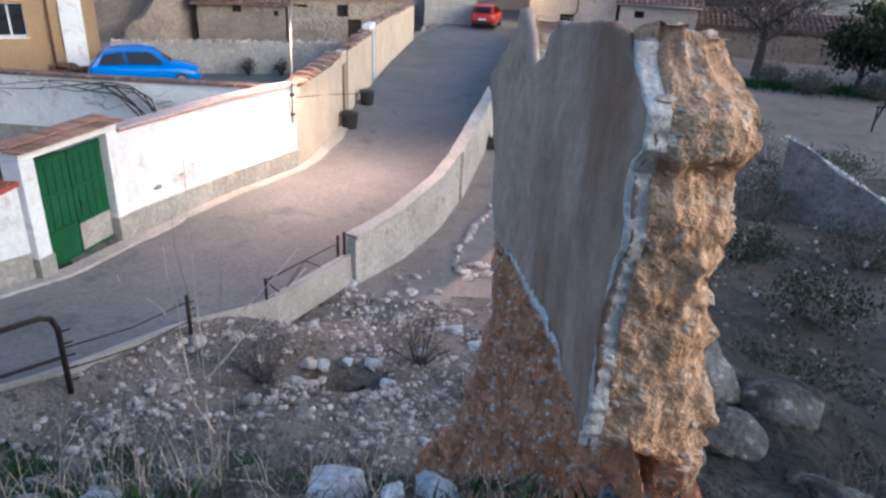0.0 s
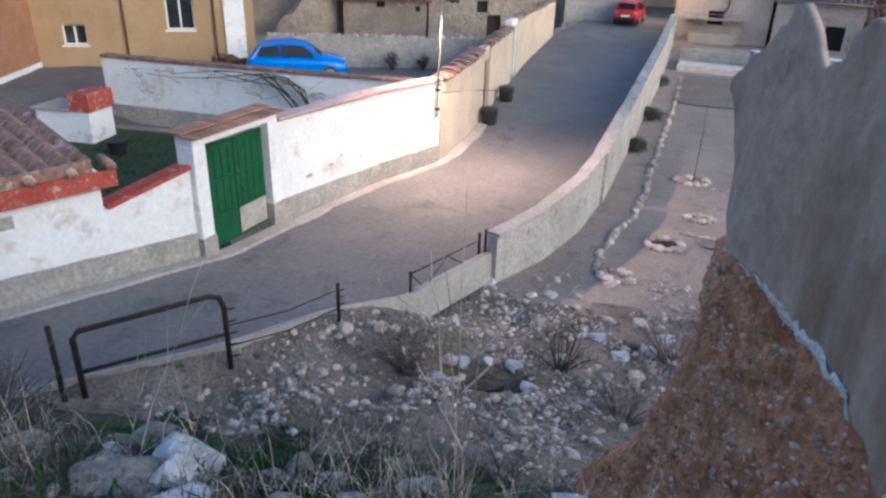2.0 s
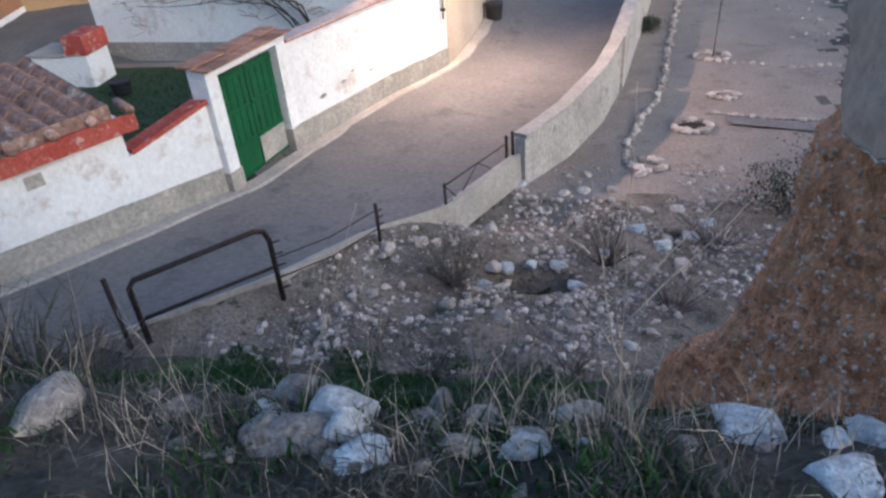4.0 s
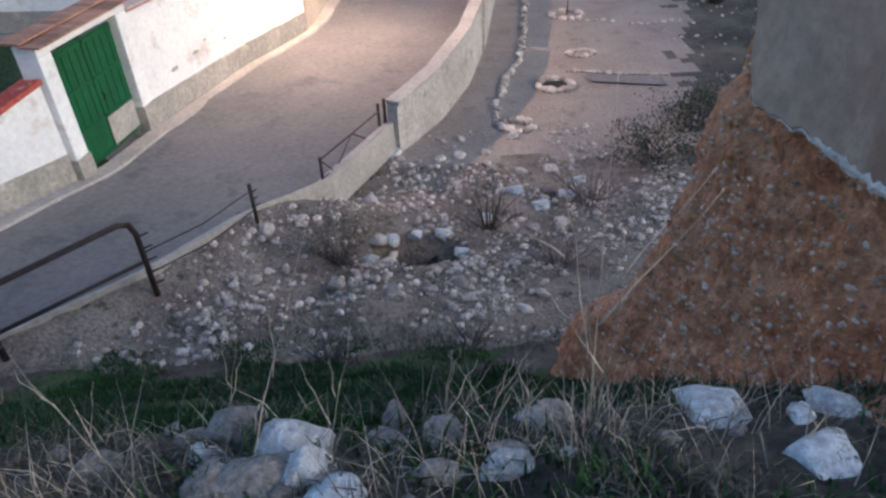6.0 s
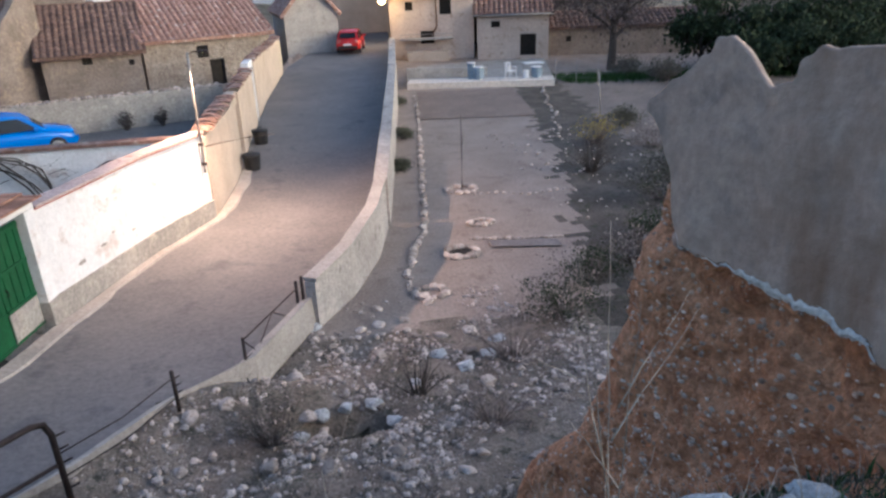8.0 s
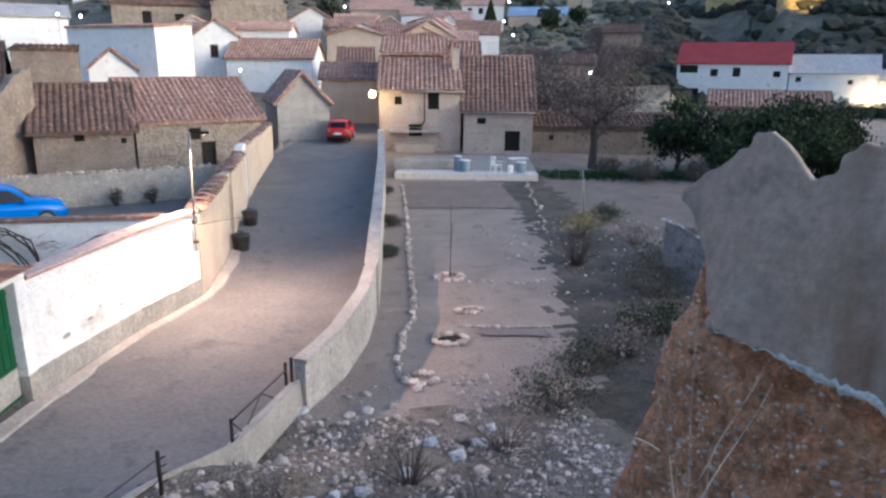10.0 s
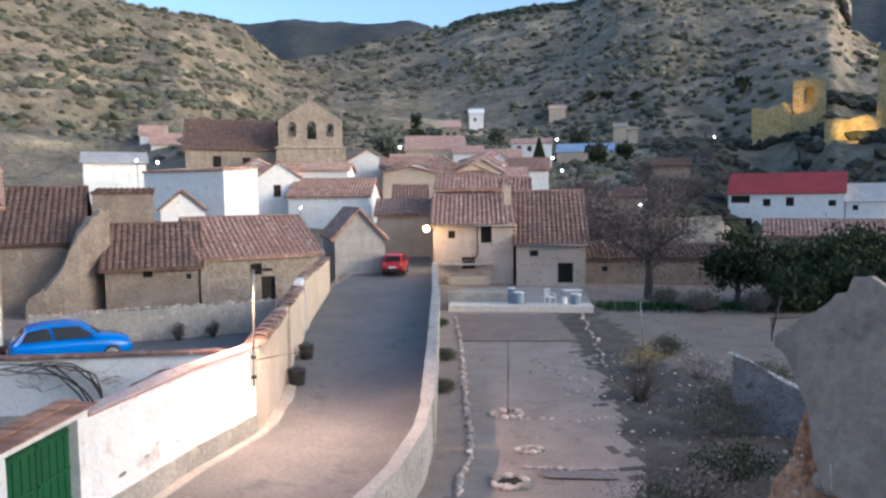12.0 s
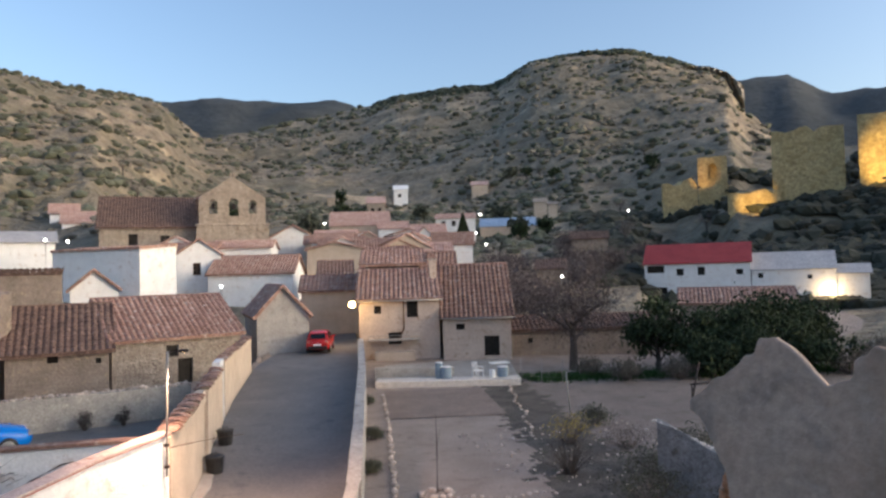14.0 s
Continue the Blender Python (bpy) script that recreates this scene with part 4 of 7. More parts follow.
sheet("clay_bank", bank_point, 110, 130, M_SCREE, ruin, "red clay bank with embedded stones")
places = []
for k in range(2600):
    p = bank_point(rng.random() ** 0.8, rng.uniform(0.3, 0.97))
    size = 0.004 + 0.026 * rng.random() ** 3.4
    places.append((p[0] + 0.35 * size, p[1], p[2], size))
pale = []
for k in range(520):
    p = bank_point(min(1.0, max(0.0, rng.gauss(0.62, 0.16))), rng.uniform(0.35, 0.9))
    size = rng.uniform(0.007, 0.024)
    pale.append((p[0] + 0.2 * size, p[1], p[2], size))
stones("pale_bank_stones", pale, M_ENDSTONE, ruin, "band of paler stones in the clay", 9)["kind"] = "stuff"
stones("bank_stones", places, M_BANKSTONE, ruin, "pale stones bedded in red clay", 8)["kind"] = "stuff"

# ---- the near hillside ----
def rock(at, size, seed, label, squash=0.65, material=None, turn=0.0):
    """A single boulder, faceted and worn."""
    r = random.Random(seed)
    bm = bmesh.new()
    planes = [(Vector((r.uniform(-1, 1), r.uniform(-1, 1), r.uniform(-0.3, 1))).normalized(), r.uniform(0.45, 0.8)) for _ in range(12)]
    bmesh.ops.create_icosphere(bm, subdivisions=3, radius=1.0)
    for v in bm.verts:
        p = v.co.copy()
        d = 1 + 0.28 * noise.fractal(p * 1.1 + Vector((seed * 3.1, 0, 0)), 1, 2, 4)
        cut = max(0, p.dot(Vector((r.uniform(0.2, 0.4), 0.3, 0.5)).normalized()) - 0.55)
        p = p * (d - 0.5 * cut)
        for n_, lim in planes:
            over = p.dot(n_) - lim
            if over > 0:
                p -= n_ * over * 0.9
        v.co = Vector((p.x * 1.25, p.y, p.z * squash)) * size * (1 + 0.10 * noise.noise(p * 4) + 0.05 * noise.noise(p * 11))
    ob = part("rock", bm, material or M_ROCK, smooth=True)
    ob.matrix_world = pose(*at, 0, 0, turn)
    return tagged(ob, label, "rock", "rocks on the brow")


ROCKS = [(-1.86, 1.76, 0.17, 0.85), (-1.9, 1.58, 0.13, 0.7), (-1.55, 1.86, 0.10, 0.6), (-1.34, 1.9, 0.10, 0.6), (-1.13, 1.57, 0.12, 0.75), (-0.94, 1.86, 0.09, 0.6),
         (-0.38, 1.79, 0.15, 0.5), (0.03, 1.72, 0.13, 0.6), (-1.38, 1.56, 0.10, 0.8), (-0.2, 1.47, 0.10, 0.45), (-2.95, 1.6, 0.15, 0.6), (-2.08, 1.55, 0.13, 0.6),
         (-2.3, 1.92, 0.10, 0.6), (-2.1, 1.95, 0.11, 0.55), (-1.66, 1.45, 0.11, 0.6), (1.12, 2.62, 0.3, 0.55), (0.95, 2.0, 0.16, 0.6), (1.25, 2.2, 0.17, 0.6), (0.62, 1.35, 0.17, 0.5),
         (1.55, 2.4, 0.2, 0.6), (0.95, 1.55, 0.13, 0.6), (0.3, 1.35, 0.14, 0.5), (1.5, 1.75, 0.18, 0.55), (-2.55, 1.75, 0.09, 0.6), (-0.62, 1.6, 0.07, 0.6), (1.35, 1.35, 0.14, 0.5), (1.9, 2.0, 0.16, 0.6), (0.72, 1.72, 0.12, 0.6), (-1.78, 1.6, 0.13, 1.0), (-1.52, 2.02, 0.09, 0.8)]
WHITE_ROCKS = (0, 4, 6, 7, 9, 14, 28)
for k, (x, y, s, q) in enumerate(ROCKS):
    # rocks right of the wall take the shade-darkened stone
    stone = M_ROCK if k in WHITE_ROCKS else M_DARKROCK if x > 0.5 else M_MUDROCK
    words = "large dark boulder at the foot of the broken wall" if s > 0.25 else "pale limestone rock half sunk in the grassy brow" if k in WHITE_ROCKS else "rock beside the broken wall with shade in its dark colour" if x > 0.5 else "mud-stained grey rock half sunk in the brow"
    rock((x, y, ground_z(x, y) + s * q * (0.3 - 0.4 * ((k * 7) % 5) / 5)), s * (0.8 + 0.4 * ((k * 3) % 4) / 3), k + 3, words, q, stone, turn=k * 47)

rng = random.Random(77)
for k in range(34):
    c = ROCKS[rng.choice((0, 1, 3, 4, 5, 6, 9, 11, 12, 14, 18))]
    x, y, s = c[0] + rng.gauss(0, 0.16), c[1] + rng.gauss(0, 0.12), rng.uniform(0.025, 0.075)
    if x > -3 and y > 1.2:
        rock((x, y, ground_z(x, y) + 0.25 * s), s, 300 + k, "small broken limestone piece in the dry grass", rng.uniform(0.5, 0.8), M_ROCK if k % 4 == 0 else M_MUDROCK, k * 61)

# rubble of the slope below
rng = random.Random(11)
near, places = [], []
while len(places) < 6000:
    x, y = rng.uniform(-6, 3.6), rng.uniform(6.2, 14.2)
    edge = along(ROAD_RIGHT, y)
    if x < edge + 0.15 or y < 6.4 + 0.8 * noise.noise((x, 3, 1)) or (y > 13 and x < -1.6):
        continue
    dens = 0.38 + 1.2 * noise.noise((x * 0.8, y * 0.8, 6)) + 0.5 * noise.noise((x * 2.4, y * 2.4, 16)) - 0.35 * max(0, y - 12.4)
    if rng.random() > dens + 0.1:
        continue
    s = 0.012 + 0.06 * rng.random() ** 4
    places.append((x, y, ground_z(x, y) + s * 0.3, s))
tagged(stones("rubble", places, M_PEBBLE, seed=12), "scattered pale rubble stones on the bare slope", "rubble", kind="stuff")
rng = random.Random(21)
k = 0
while k < 46:
    x, y = rng.uniform(-5, 1.2), rng.uniform(7.2, 13.8)
    if x < along(ROAD_RIGHT, y) + 0.35 or (y > 12.9 and x < -1.4):
        continue
    s = rng.uniform(0.07, 0.17)
    rock((x, y, ground_z(x, y) + 0.3 * s), s, 60 + k, "loose fallen stone on the rubble slope", 0.7, M_PEBBLE, k * 31)["group"] = "fallen stones"
    k += 1
for x, y, s in ((-1.34, 14.45, 0.22), (-1.97, 13.2, 0.2), (-2.0, 9.8, 0.17), (-1.1, 9.8, 0.16), (-2.35, 9.4, 0.16), (0.3, 11.2, 0.17), (0.7, 10.6, 0.19), (1.2, 10.9, 0.16), (-0.3, 10.3, 0.14), (1.6, 11.6, 0.17), (-1.55, 9.85, 0.15), (-0.8, 9.4, 0.16)):
    rock((x, y, ground_z(x, y) + 0.25 * s), s, int(s * 999), "pale fallen building stone in the rubble", 0.7, M_ROCK, s * 900)["group"] = "fallen stones"


# grasses
def blades(name, spots, material, label, category, seed, width=0.006, group=""):
    """Bent blades: (x, y, z, height, lean)."""
    r = random.Random(seed)
    verts, faces = [], []
    for x, y, z, h, lean in spots:
        a, o = r.uniform(0, 6.28), len(verts)
        cx, cy, w = math.cos(a), math.sin(a), width * r.uniform(0.6, 1.3)
        b = r.uniform(0, 6.28)
        lx, ly = lean * h * math.cos(b), lean * h * math.sin(b)
        for t, ww in ((0, 1), (0.5, 0.8)):
            px, py, pz = x + lx * t * t, y + ly * t * t, z + h * t * (1 - 0.25 * lean * t)
            verts += [(px - cx * w * ww, py - cy * w * ww, pz), (px + cx * w * ww, py + cy * w * ww, pz)]
        verts.append((x + lx, y + ly, z + h * (1 - 0.25 * lean)))
        faces += [(o, o + 1, o + 3, o + 2), (o + 2, o + 3, o + 4)]
    ob = mesh(name, verts, faces, material)
    return tagged(ob, label, category, group, "stuff")


rng = random.Random(31)
green, dry, weeds = [], [], []
while len(green) < 30000:
    x, y = rng.uniform(-5.5, 0.7), rng.uniform(0.9, 6.8)
    if x > ruin_x(y) - 0.15 - 0.15 * max(0, y - 3) and y > 1.7:
        continue
    if x < along(ROAD_RIGHT, y) + 0.5:
        continue
    if noise.noise((x * 1.3, y * 1.3, 2)) + (0.25 if 2.0 < y < 6.0 else -0.05) < rng.uniform(-0.2, 0.5):
        continue
    green.append((x, y, ground_z(x, y) - 0.01, rng.uniform(0.04, 0.13), rng.uniform(0.2, 0.9)))
blades("green_grass", green, M_GRASS, "short green grass below the brow", "grass", 5, 0.007)
while len(dry) < 13000:
    x, y = rng.uniform(-5, 2), rng.uniform(0.8, 2.6)
    if noise.noise((x * 2.1, y * 2.1, 9)) < rng.uniform(-0.25, 0.45) or (x > ruin_x(y) - 0.1 and y > 1.8 and x < 0.95):
        continue
    dry.append((x, y, ground_z(x, y) - 0.01, rng.uniform(0.03, 0.13), rng.uniform(0.3, 1.3)))
while len(dry) < 15500:
    x, y = rng.uniform(-6, 1), rng.uniform(2.6, 7.5)
    if x < along(ROAD_RIGHT, y) + 0.2 or x > ruin_x(y) - 0.3 - 0.3 * max(0, y - 3) or noise.noise((x * 1.1, y * 1.1, 19)) < 0.1:
        continue
    dry.append((x, y, ground_z(x, y) - 0.01, rng.uniform(0.06, 0.24), rng.uniform(0.2, 1.0)))
while len(dry) < 19500:
    x, y = rng.uniform(-5, 1.5), rng.uniform(6.0, 12.0)
    if x < along(ROAD_RIGHT, y) + 0.3 or x > ruin_x(y) + 1.6 or noise.noise((x * 0.9, y * 0.9, 29)) + 0.5 * noise.noise((x * 2.5, y * 2.5, 3)) < 0.12:
        continue
    dry.append((x, y, ground_z(x, y) - 0.01, rng.uniform(0.05, 0.22), rng.uniform(0.3, 1.2)))
blades("dry_grass", dry, M_DRY, "tangled dry grey-brown grass on the brow", "dry grass", 6, 0.004)
straw = []
while len(straw) < 450:
    x, y = rng.uniform(-4, 0.3), rng.uniform(1.2, 2.3)
    straw.append((x, y, ground_z(x, y) - 0.01, rng.uniform(0.08, 0.3), rng.uniform(0.2, 1.1)))
for cx, cy, cnt in ((-0.95, 1.72, 150), (-1.5, 1.5, 60), (-2.5, 1.6, 80), (-0.4, 1.75, 60)):
    for _ in range(cnt):
        x, y = rng.gauss(cx, 0.16), rng.gauss(cy, 0.12)
        straw.append((x, y, ground_z(x, y) - 0.01, rng.uniform(0.1, 0.38), rng.uniform(0.2, 1.2)))
blades("straw", straw, M_STRAW, "pale dry straw stems among the stones", "straw", 7, 0.0016)


def dry_plant(base, tips, label, radius=0.006):
    """A tall dead weed: one stem mesh for each branch."""
    e = thing("dry_weed", label, "dry weed", base, "dry weeds on the brow")
    r = random.Random(int(base[0] * 1000))
    for tip, start in tips:
        a = Vector(start) - Vector(base)
        b = Vector(tip) - Vector(base)
        pts = [a + (b - a) * t + Vector((0.02 * noise.noise((t * 4, b.x * 9, 1)), 0.02 * noise.noise((t * 4, b.y * 9, 5)), 0)) * (1 if 0 < t < 1 else 0) for t in np.linspace(0, 1, 7)]
        tube("stem", pts, [radius * (1 - 0.75 * i / 6) for i in range(7)], M_STRAW, e, n=5)
    return e


B = (-0.82, 1.8, 5.0)
F1, F2 = (-0.8, 1.84, 5.62), (-0.83, 1.82, 5.5)
dry_plant(B, [((-0.84, 1.9, 6.3), B), ((-0.5, 1.95, 5.98), F1), ((-0.47, 1.93, 5.92), F2), ((-0.95, 1.92, 5.98), (-0.86, 1.8, 5.4)), ((-1.14, 1.95, 5.85), (-0.95, 1.86, 5.75)), ((-0.92, 1.95, 6.15), (-0.8, 1.8, 5.05)), ((-0.74, 1.85, 6.02), (-0.8, 1.8, 5.0)),
              ((-0.98, 1.85, 5.6), (-0.8, 1.8, 5.3)), ((-0.7, 1.75, 5.5), (-0.8, 1.8, 5.0)), ((-0.9, 1.7, 5.45), (-0.83, 1.8, 5.0))], "tall branching pale dry weed on the brow", 0.0038)
for b, t in (((-1.98, 1.62, 4.98), (-1.68, 1.82, 5.95)), ((-1.74, 1.5, 5.0), (-1.58, 1.66, 5.72)), ((-2.25, 1.5, 5.02), (-2.5, 1.62, 5.72)), ((-2.5, 1.3, 5.1), (-2.42, 1.4, 5.95)), ((-1.5, 1.8, 4.9), (-1.02, 1.84, 5.34)), ((-1.35, 1.7, 4.95), (-1.3, 1.75, 5.5)), ((-2.75, 1.5, 5.0), (-2.62, 1.5, 5.65)), ((-1.2, 1.75, 4.95), (-1.12, 1.78, 5.42)), ((-0.45, 1.6, 5.0), (-0.4, 1.66, 5.35)), ((-3.2, 1.6, 4.95), (-3.0, 1.7, 5.6)), ((-0.3, 1.5, 5.0), (-0.12, 1.6, 5.32)), ((-2.1, 1.75, 4.9), (-1.95, 1.8, 5.6))):
    z = ground_z(b[0], b[1]) - 0.02
    b = (b[0], b[1], z)
    mid = tuple((Vector(b) * 0.4 + Vector(t) * 0.6))
    side = (mid[0] + 0.12 * math.sin(b[0] * 9), mid[1] + 0.06, mid[2] + 0.16)
    side2 = (mid[0] - 0.1 * math.cos(b[0] * 7), mid[1] + 0.03, mid[2] + 0.13)
    dry_plant(b, [(t, b), (side, mid), (side2, tuple(Vector(b) * 0.55 + Vector(t) * 0.45))], "thin dry weed stalk with side shoots", 0.0024)


def shrub(at, height, spread, label, seed, material, twigs=60, name="shrub", category="shrub", group="shrubs", leaf=None, leaves=0, leaf_size=0.02):
    """A low thicket of thin twigs, with leaves where it has them."""
    r = random.Random(seed)
    e = thing(name, label, category, at, group)
    bm = bmesh.new()
    tips = []
    for k in range(twigs):
        a, l = r.uniform(0, 6.28), spread * r.uniform(0.2, 1)
        h = height * r.uniform(0.45, 1.05) * (1.1 - 0.45 * (l / spread))
        p0 = Vector((0.1 * spread * math.cos(a), 0.1 * spread * math.sin(a), -0.03))
        p2 = Vector((l * math.cos(a + r.uniform(-0.3, 0.3)), l * math.sin(a + r.uniform(-0.3, 0.3)), h))
        p1 = p0.lerp(p2, 0.5) + Vector((r.uniform(-0.1, 0.1) * spread, r.uniform(-0.1, 0.1) * spread, 0.1 * h))
        add_tube(bm, [p0, p1, p2], [0.010 * height + 0.002, 0.006 * height + 0.0015, 0.001], 4)
        tips += [p1.lerp(p2, t) for t in (0.3, 0.6, 0.8, 1.0)]
        for _ in range(3):
            q = p1.lerp(p2, r.uniform(0, 0.9))
            d = Vector((r.uniform(-1, 1), r.uniform(-1, 1), r.uniform(0.1, 1))).normalized() * spread * r.uniform(0.15, 0.35)
            add_tube(bm, [q, q + d], [0.003 * height + 0.001, 0.0008], 3)
            tips.append(q + d)
    part("brushwood", bm, material, e)
    if leaf:
        verts, faces = [], []
        for k in range(leaves):
            p = r.choice(tips) + Vector((r.gauss(0, 1), r.gauss(0, 1), r.gauss(0, 1))) * leaf_size * 2
            o = len(verts)
            t = Euler((r.uniform(0, 6), r.uniform(0, 6), r.uniform(0, 6))).to_matrix()
            for c in ((-1, 0, 0), (0, -0.5, 0.1), (1, 0, 0), (0, 0.5, 0.1)):
                verts.append(tuple(p + t @ Vector(c) * leaf_size))
            faces.append((o, o + 1, o + 2, o + 3))
        mesh("foliage", verts, faces, leaf, e)
    return e


shrub((-2.75, 9.0, ground_z(-2.75, 9.0)), 0.95, 0.75, "thin grey-green shrub on the rubble slope", 1, M_TWIG, 60, leaf=M_DRY, leaves=1500, leaf_size=0.018)
shrub((-0.3, 9.9, ground_z(-0.3, 9.9)), 1.1, 0.7, "bare dark twiggy sapling in the rubble", 2, M_BARK, 22)
shrub((-5.9, 4.6, ground_z(-5.9, 4.6)), 0.7, 0.6, "grey dry brush beside the lane", 3, M_TWIG, 60)
shrub((-4.9, 3.6, ground_z(-4.9, 3.6)), 0.8, 0.8, "grey dry brush on the slope", 4, M_TWIG, 70)
shrub((-3.8, 2.3, ground_z(-3.8, 2.3)), 0.55, 0.6, "pale dry brush on the brow", 5, M_DRY, 70)
shrub((-2.6, 6.1, ground_z(-2.6, 6.1)), 0.5, 0.6, "low grey dry brush below the grass", 6, M_TWIG, 50)
shrub((-0.9, 6.4, ground_z(-0.9, 6.4)), 0.5, 0.7, "low grey dry brush below the grass", 7, M_TWIG, 50)
shrub((0.6, 8.4, ground_z(0.6, 8.4)), 0.7, 0.9, "grey-green brush with pale blossom in the rubble", 8, M_TWIG, 50, leaf=M_BLOSSOM, leaves=220, leaf_size=0.022)
shrub((1.6, 10.6, ground_z(1.6, 10.6)), 0.8, 1.1, "dark brush with pale blossom by the rubble", 9, M_TWIG, 60, leaf=M_BLOSSOM, leaves=260, leaf_size=0.025)
shrub((3.2, 12.2, ground_z(3.2, 12.2)), 0.8, 1.2, "dark green brush at the garden's edge", 10, M_TWIG, 60, leaf=M_LEAF, leaves=1600, leaf_size=0.03)
shrub((4.6, 13.8, ground_z(4.6, 13.8)), 0.7, 1.2, "dark green brush at the garden's edge", 11, M_TWIG, 60, leaf=M_LEAF, leaves=1600, leaf_size=0.03)

# guard rail of the lane
rail = thing("guard_rail", "dark rusty bent-pipe guard rail beside the lane", "railing", (-5.2, 7.9, 0.95))
O = Vector((-5.2, 7.9, 0.95))
P0, P1 = Vector((-6.62, 6.55, 1.05)), Vector((-5.2, 7.9, 0.9))
tube("rail_pipe", [p - O for p in (P0, P0 + Vector((0, 0, 0.92)), P0.lerp(P1, 0.04) + Vector((0, 0, 1.02)), P0.lerp(P1, 0.5) + Vector((0, 0, 1.12)), P0.lerp(P1, 0.9) + Vector((0, 0, 1.21)), P0.lerp(P1, 0.97) + Vector((0, 0, 1.17)), P1 + Vector((0, 0, 1.0)), P1 - Vector((0, 0, 0.05)))], 0.042, M_IRON, rail, n=8)
tube("lower_bar", [P0 + Vector((0, 0, 0.4)) - O, P1 + Vector((0, 0, 0.55)) - O], 0.03, M_IRON, rail, n=6)
tube("outer_post", [P0 + Vector((-0.22, -0.12, -0.1)) - O, P0 + Vector((-0.22, -0.12, 1.15)) - O], 0.035, M_IRON, rail, n=6)
for k in range(5):
    z = 0.15 + 0.2 * k
    tube("hook", [P1 + Vector((0.03, 0.02, z)) - O, P1 + Vector((0.14, 0.05, z + 0.03)) - O], 0.014, M_IRON, rail, n=5)
wire = thing("post_and_wire", "short iron post with sagging wire beside the lane", "fence post", (-4.08, 9.6, 0.95))
tube("post", [(0, 0, -0.1), (0, 0, 0.62)], 0.035, M_IRON, wire, n=6)
for z in (0.5, 0.15):
    tube("wire", [(-1.1, -1.65, z + 0.12), (-0.55, -0.83, z - 0.02), (0, 0, z)], 0.011, M_IRON, wire, n=5)
for k in range(4):
    tube("hook", [(0.03, 0, 0.1 + 0.13 * k), (0.1, 0.03, 0.12 + 0.13 * k)], 0.012, M_IRON, wire, n=5)
gate_f = thing("iron_gate", "dark rusty iron gate frame with diagonal wires", "gate", (-3.14, 10.85, 0.45))
A, Bv = Vector((0, 0, 0)), Vector((0.92, 2.42, -0.35))
tube("post", [A, A + Vector((0, 0, 0.85))], 0.03, M_IRON, gate_f)
tube("post", [Bv - Vector((0, 0, 0.1)), Bv + Vector((0, 0, 1.05))], 0.035, M_IRON, gate_f)
tube("post", [Bv + Vector((0.12, 0.1, -0.1)), Bv + Vector((0.12, 0.1, 1.1))], 0.035, M_IRON, gate_f)
for z in (0.1, 0.42, 0.8):
    tube("bar", [A + Vector((0, 0, z)), Bv + Vector((0, 0, z + 0.08))], 0.016, M_IRON, gate_f, n=5)
tube("brace", [A + Vector((0, 0, 0.1)), A.lerp(Bv, 0.5) + Vector((0, 0, 0.84))], 0.012, M_IRON, gate_f, n=5)
tube("brace", [A.lerp(Bv, 0.5) + Vector((0, 0, 0.84)), Bv + Vector((0, 0, 0.15))], 0.012, M_IRON, gate_f, n=5)
tube("brace", [A + Vector((0, 0, 0.8)), A.lerp(Bv, 0.3) + Vector((0, 0, 0.1))], 0.012, M_IRON, gate_f, n=5)

# kerbs
rows = []
for y in np.arange(-6, 13.3, 0.35):
    x, z = along(ROAD_RIGHT, y), road_z(y)
    w = 0.02 * noise.noise((0, y * 2, 1))
    rows.append([(x - 0.12 + w, y - 0.05, z + 0.004), (x - 0.1 + w, y - 0.05, z + 0.06), (x + 0.16 + w, y + 0.1, z + 0.07 + w), (x + 0.2, y + 0.1, z - 0.6)])
tagged(ribbon("kerb", rows, M_KERB, kind="structure"), "pale broken concrete kerb along the lane", "kerb")
rows = []
for y in list(np.arange(-2, 25, 0.4)):
    x, z = along(ROAD_LEFT, y), road_z(y)
    w = 0.06 * noise.noise((0, y * 0.9, 3)) - (0.12 if 15 < y < 20 else 0)
    rows.append([(x + 0.02, y, z + 0.05), (x + 0.36 + w, y, z + 0.035), (x + 0.40 + w, y, z - 0.05)])
tagged(ribbon("kerb_apron", rows, M_KERB, kind="structure"), "pale cement apron along the wall foot", "kerb")

# ---- the yard and its gate ----
gate = thing("door_1", "closed green painted double gate with bare lower panels", "gate", (-7.47, 11.72, road_z(12.5)), kind="structure", turn=math.degrees(math.atan2(1.85, 0.44)))
GW, GH = 1.9, 2.25
for k in (0, 1):
    x0 = GW / 2 * k
    leaf = box("gate_leaf", (x0 + 0.012, 0.12, 0.06), (x0 + GW / 2 - 0.012, 0.16, GH), M_GREEN, gate, bevel=0.006)
    for z in (0.08, 0.72, 1.45, GH - 0.1):
        box("gate_rail", (x0 + 0.03, 0.095, z), (x0 + GW / 2 - 0.03, 0.119, z + 0.06), M_GREEN, leaf)
    for q in range(4):
        gx = x0 + 0.14 + q * 0.21
        box("gate_rib", (gx, 0.105, 0.8), (gx + 0.02, 0.119, GH - 0.12), M_GREEN, leaf)
box("gate_panel", (GW / 2 + 0.02, 0.098, 0.1), (GW - 0.05, 0.118, 0.7), M_PLINTH, gate, "bare grey lower panel")
tube("handle", [(GW / 2 + 0.08, 0.09, 1.05), (GW / 2 + 0.08, 0.04, 1.07), (GW / 2 + 0.08, 0.04, 1.17), (GW / 2 + 0.08, 0.09, 1.19)], 0.012, M_IRON, gate)
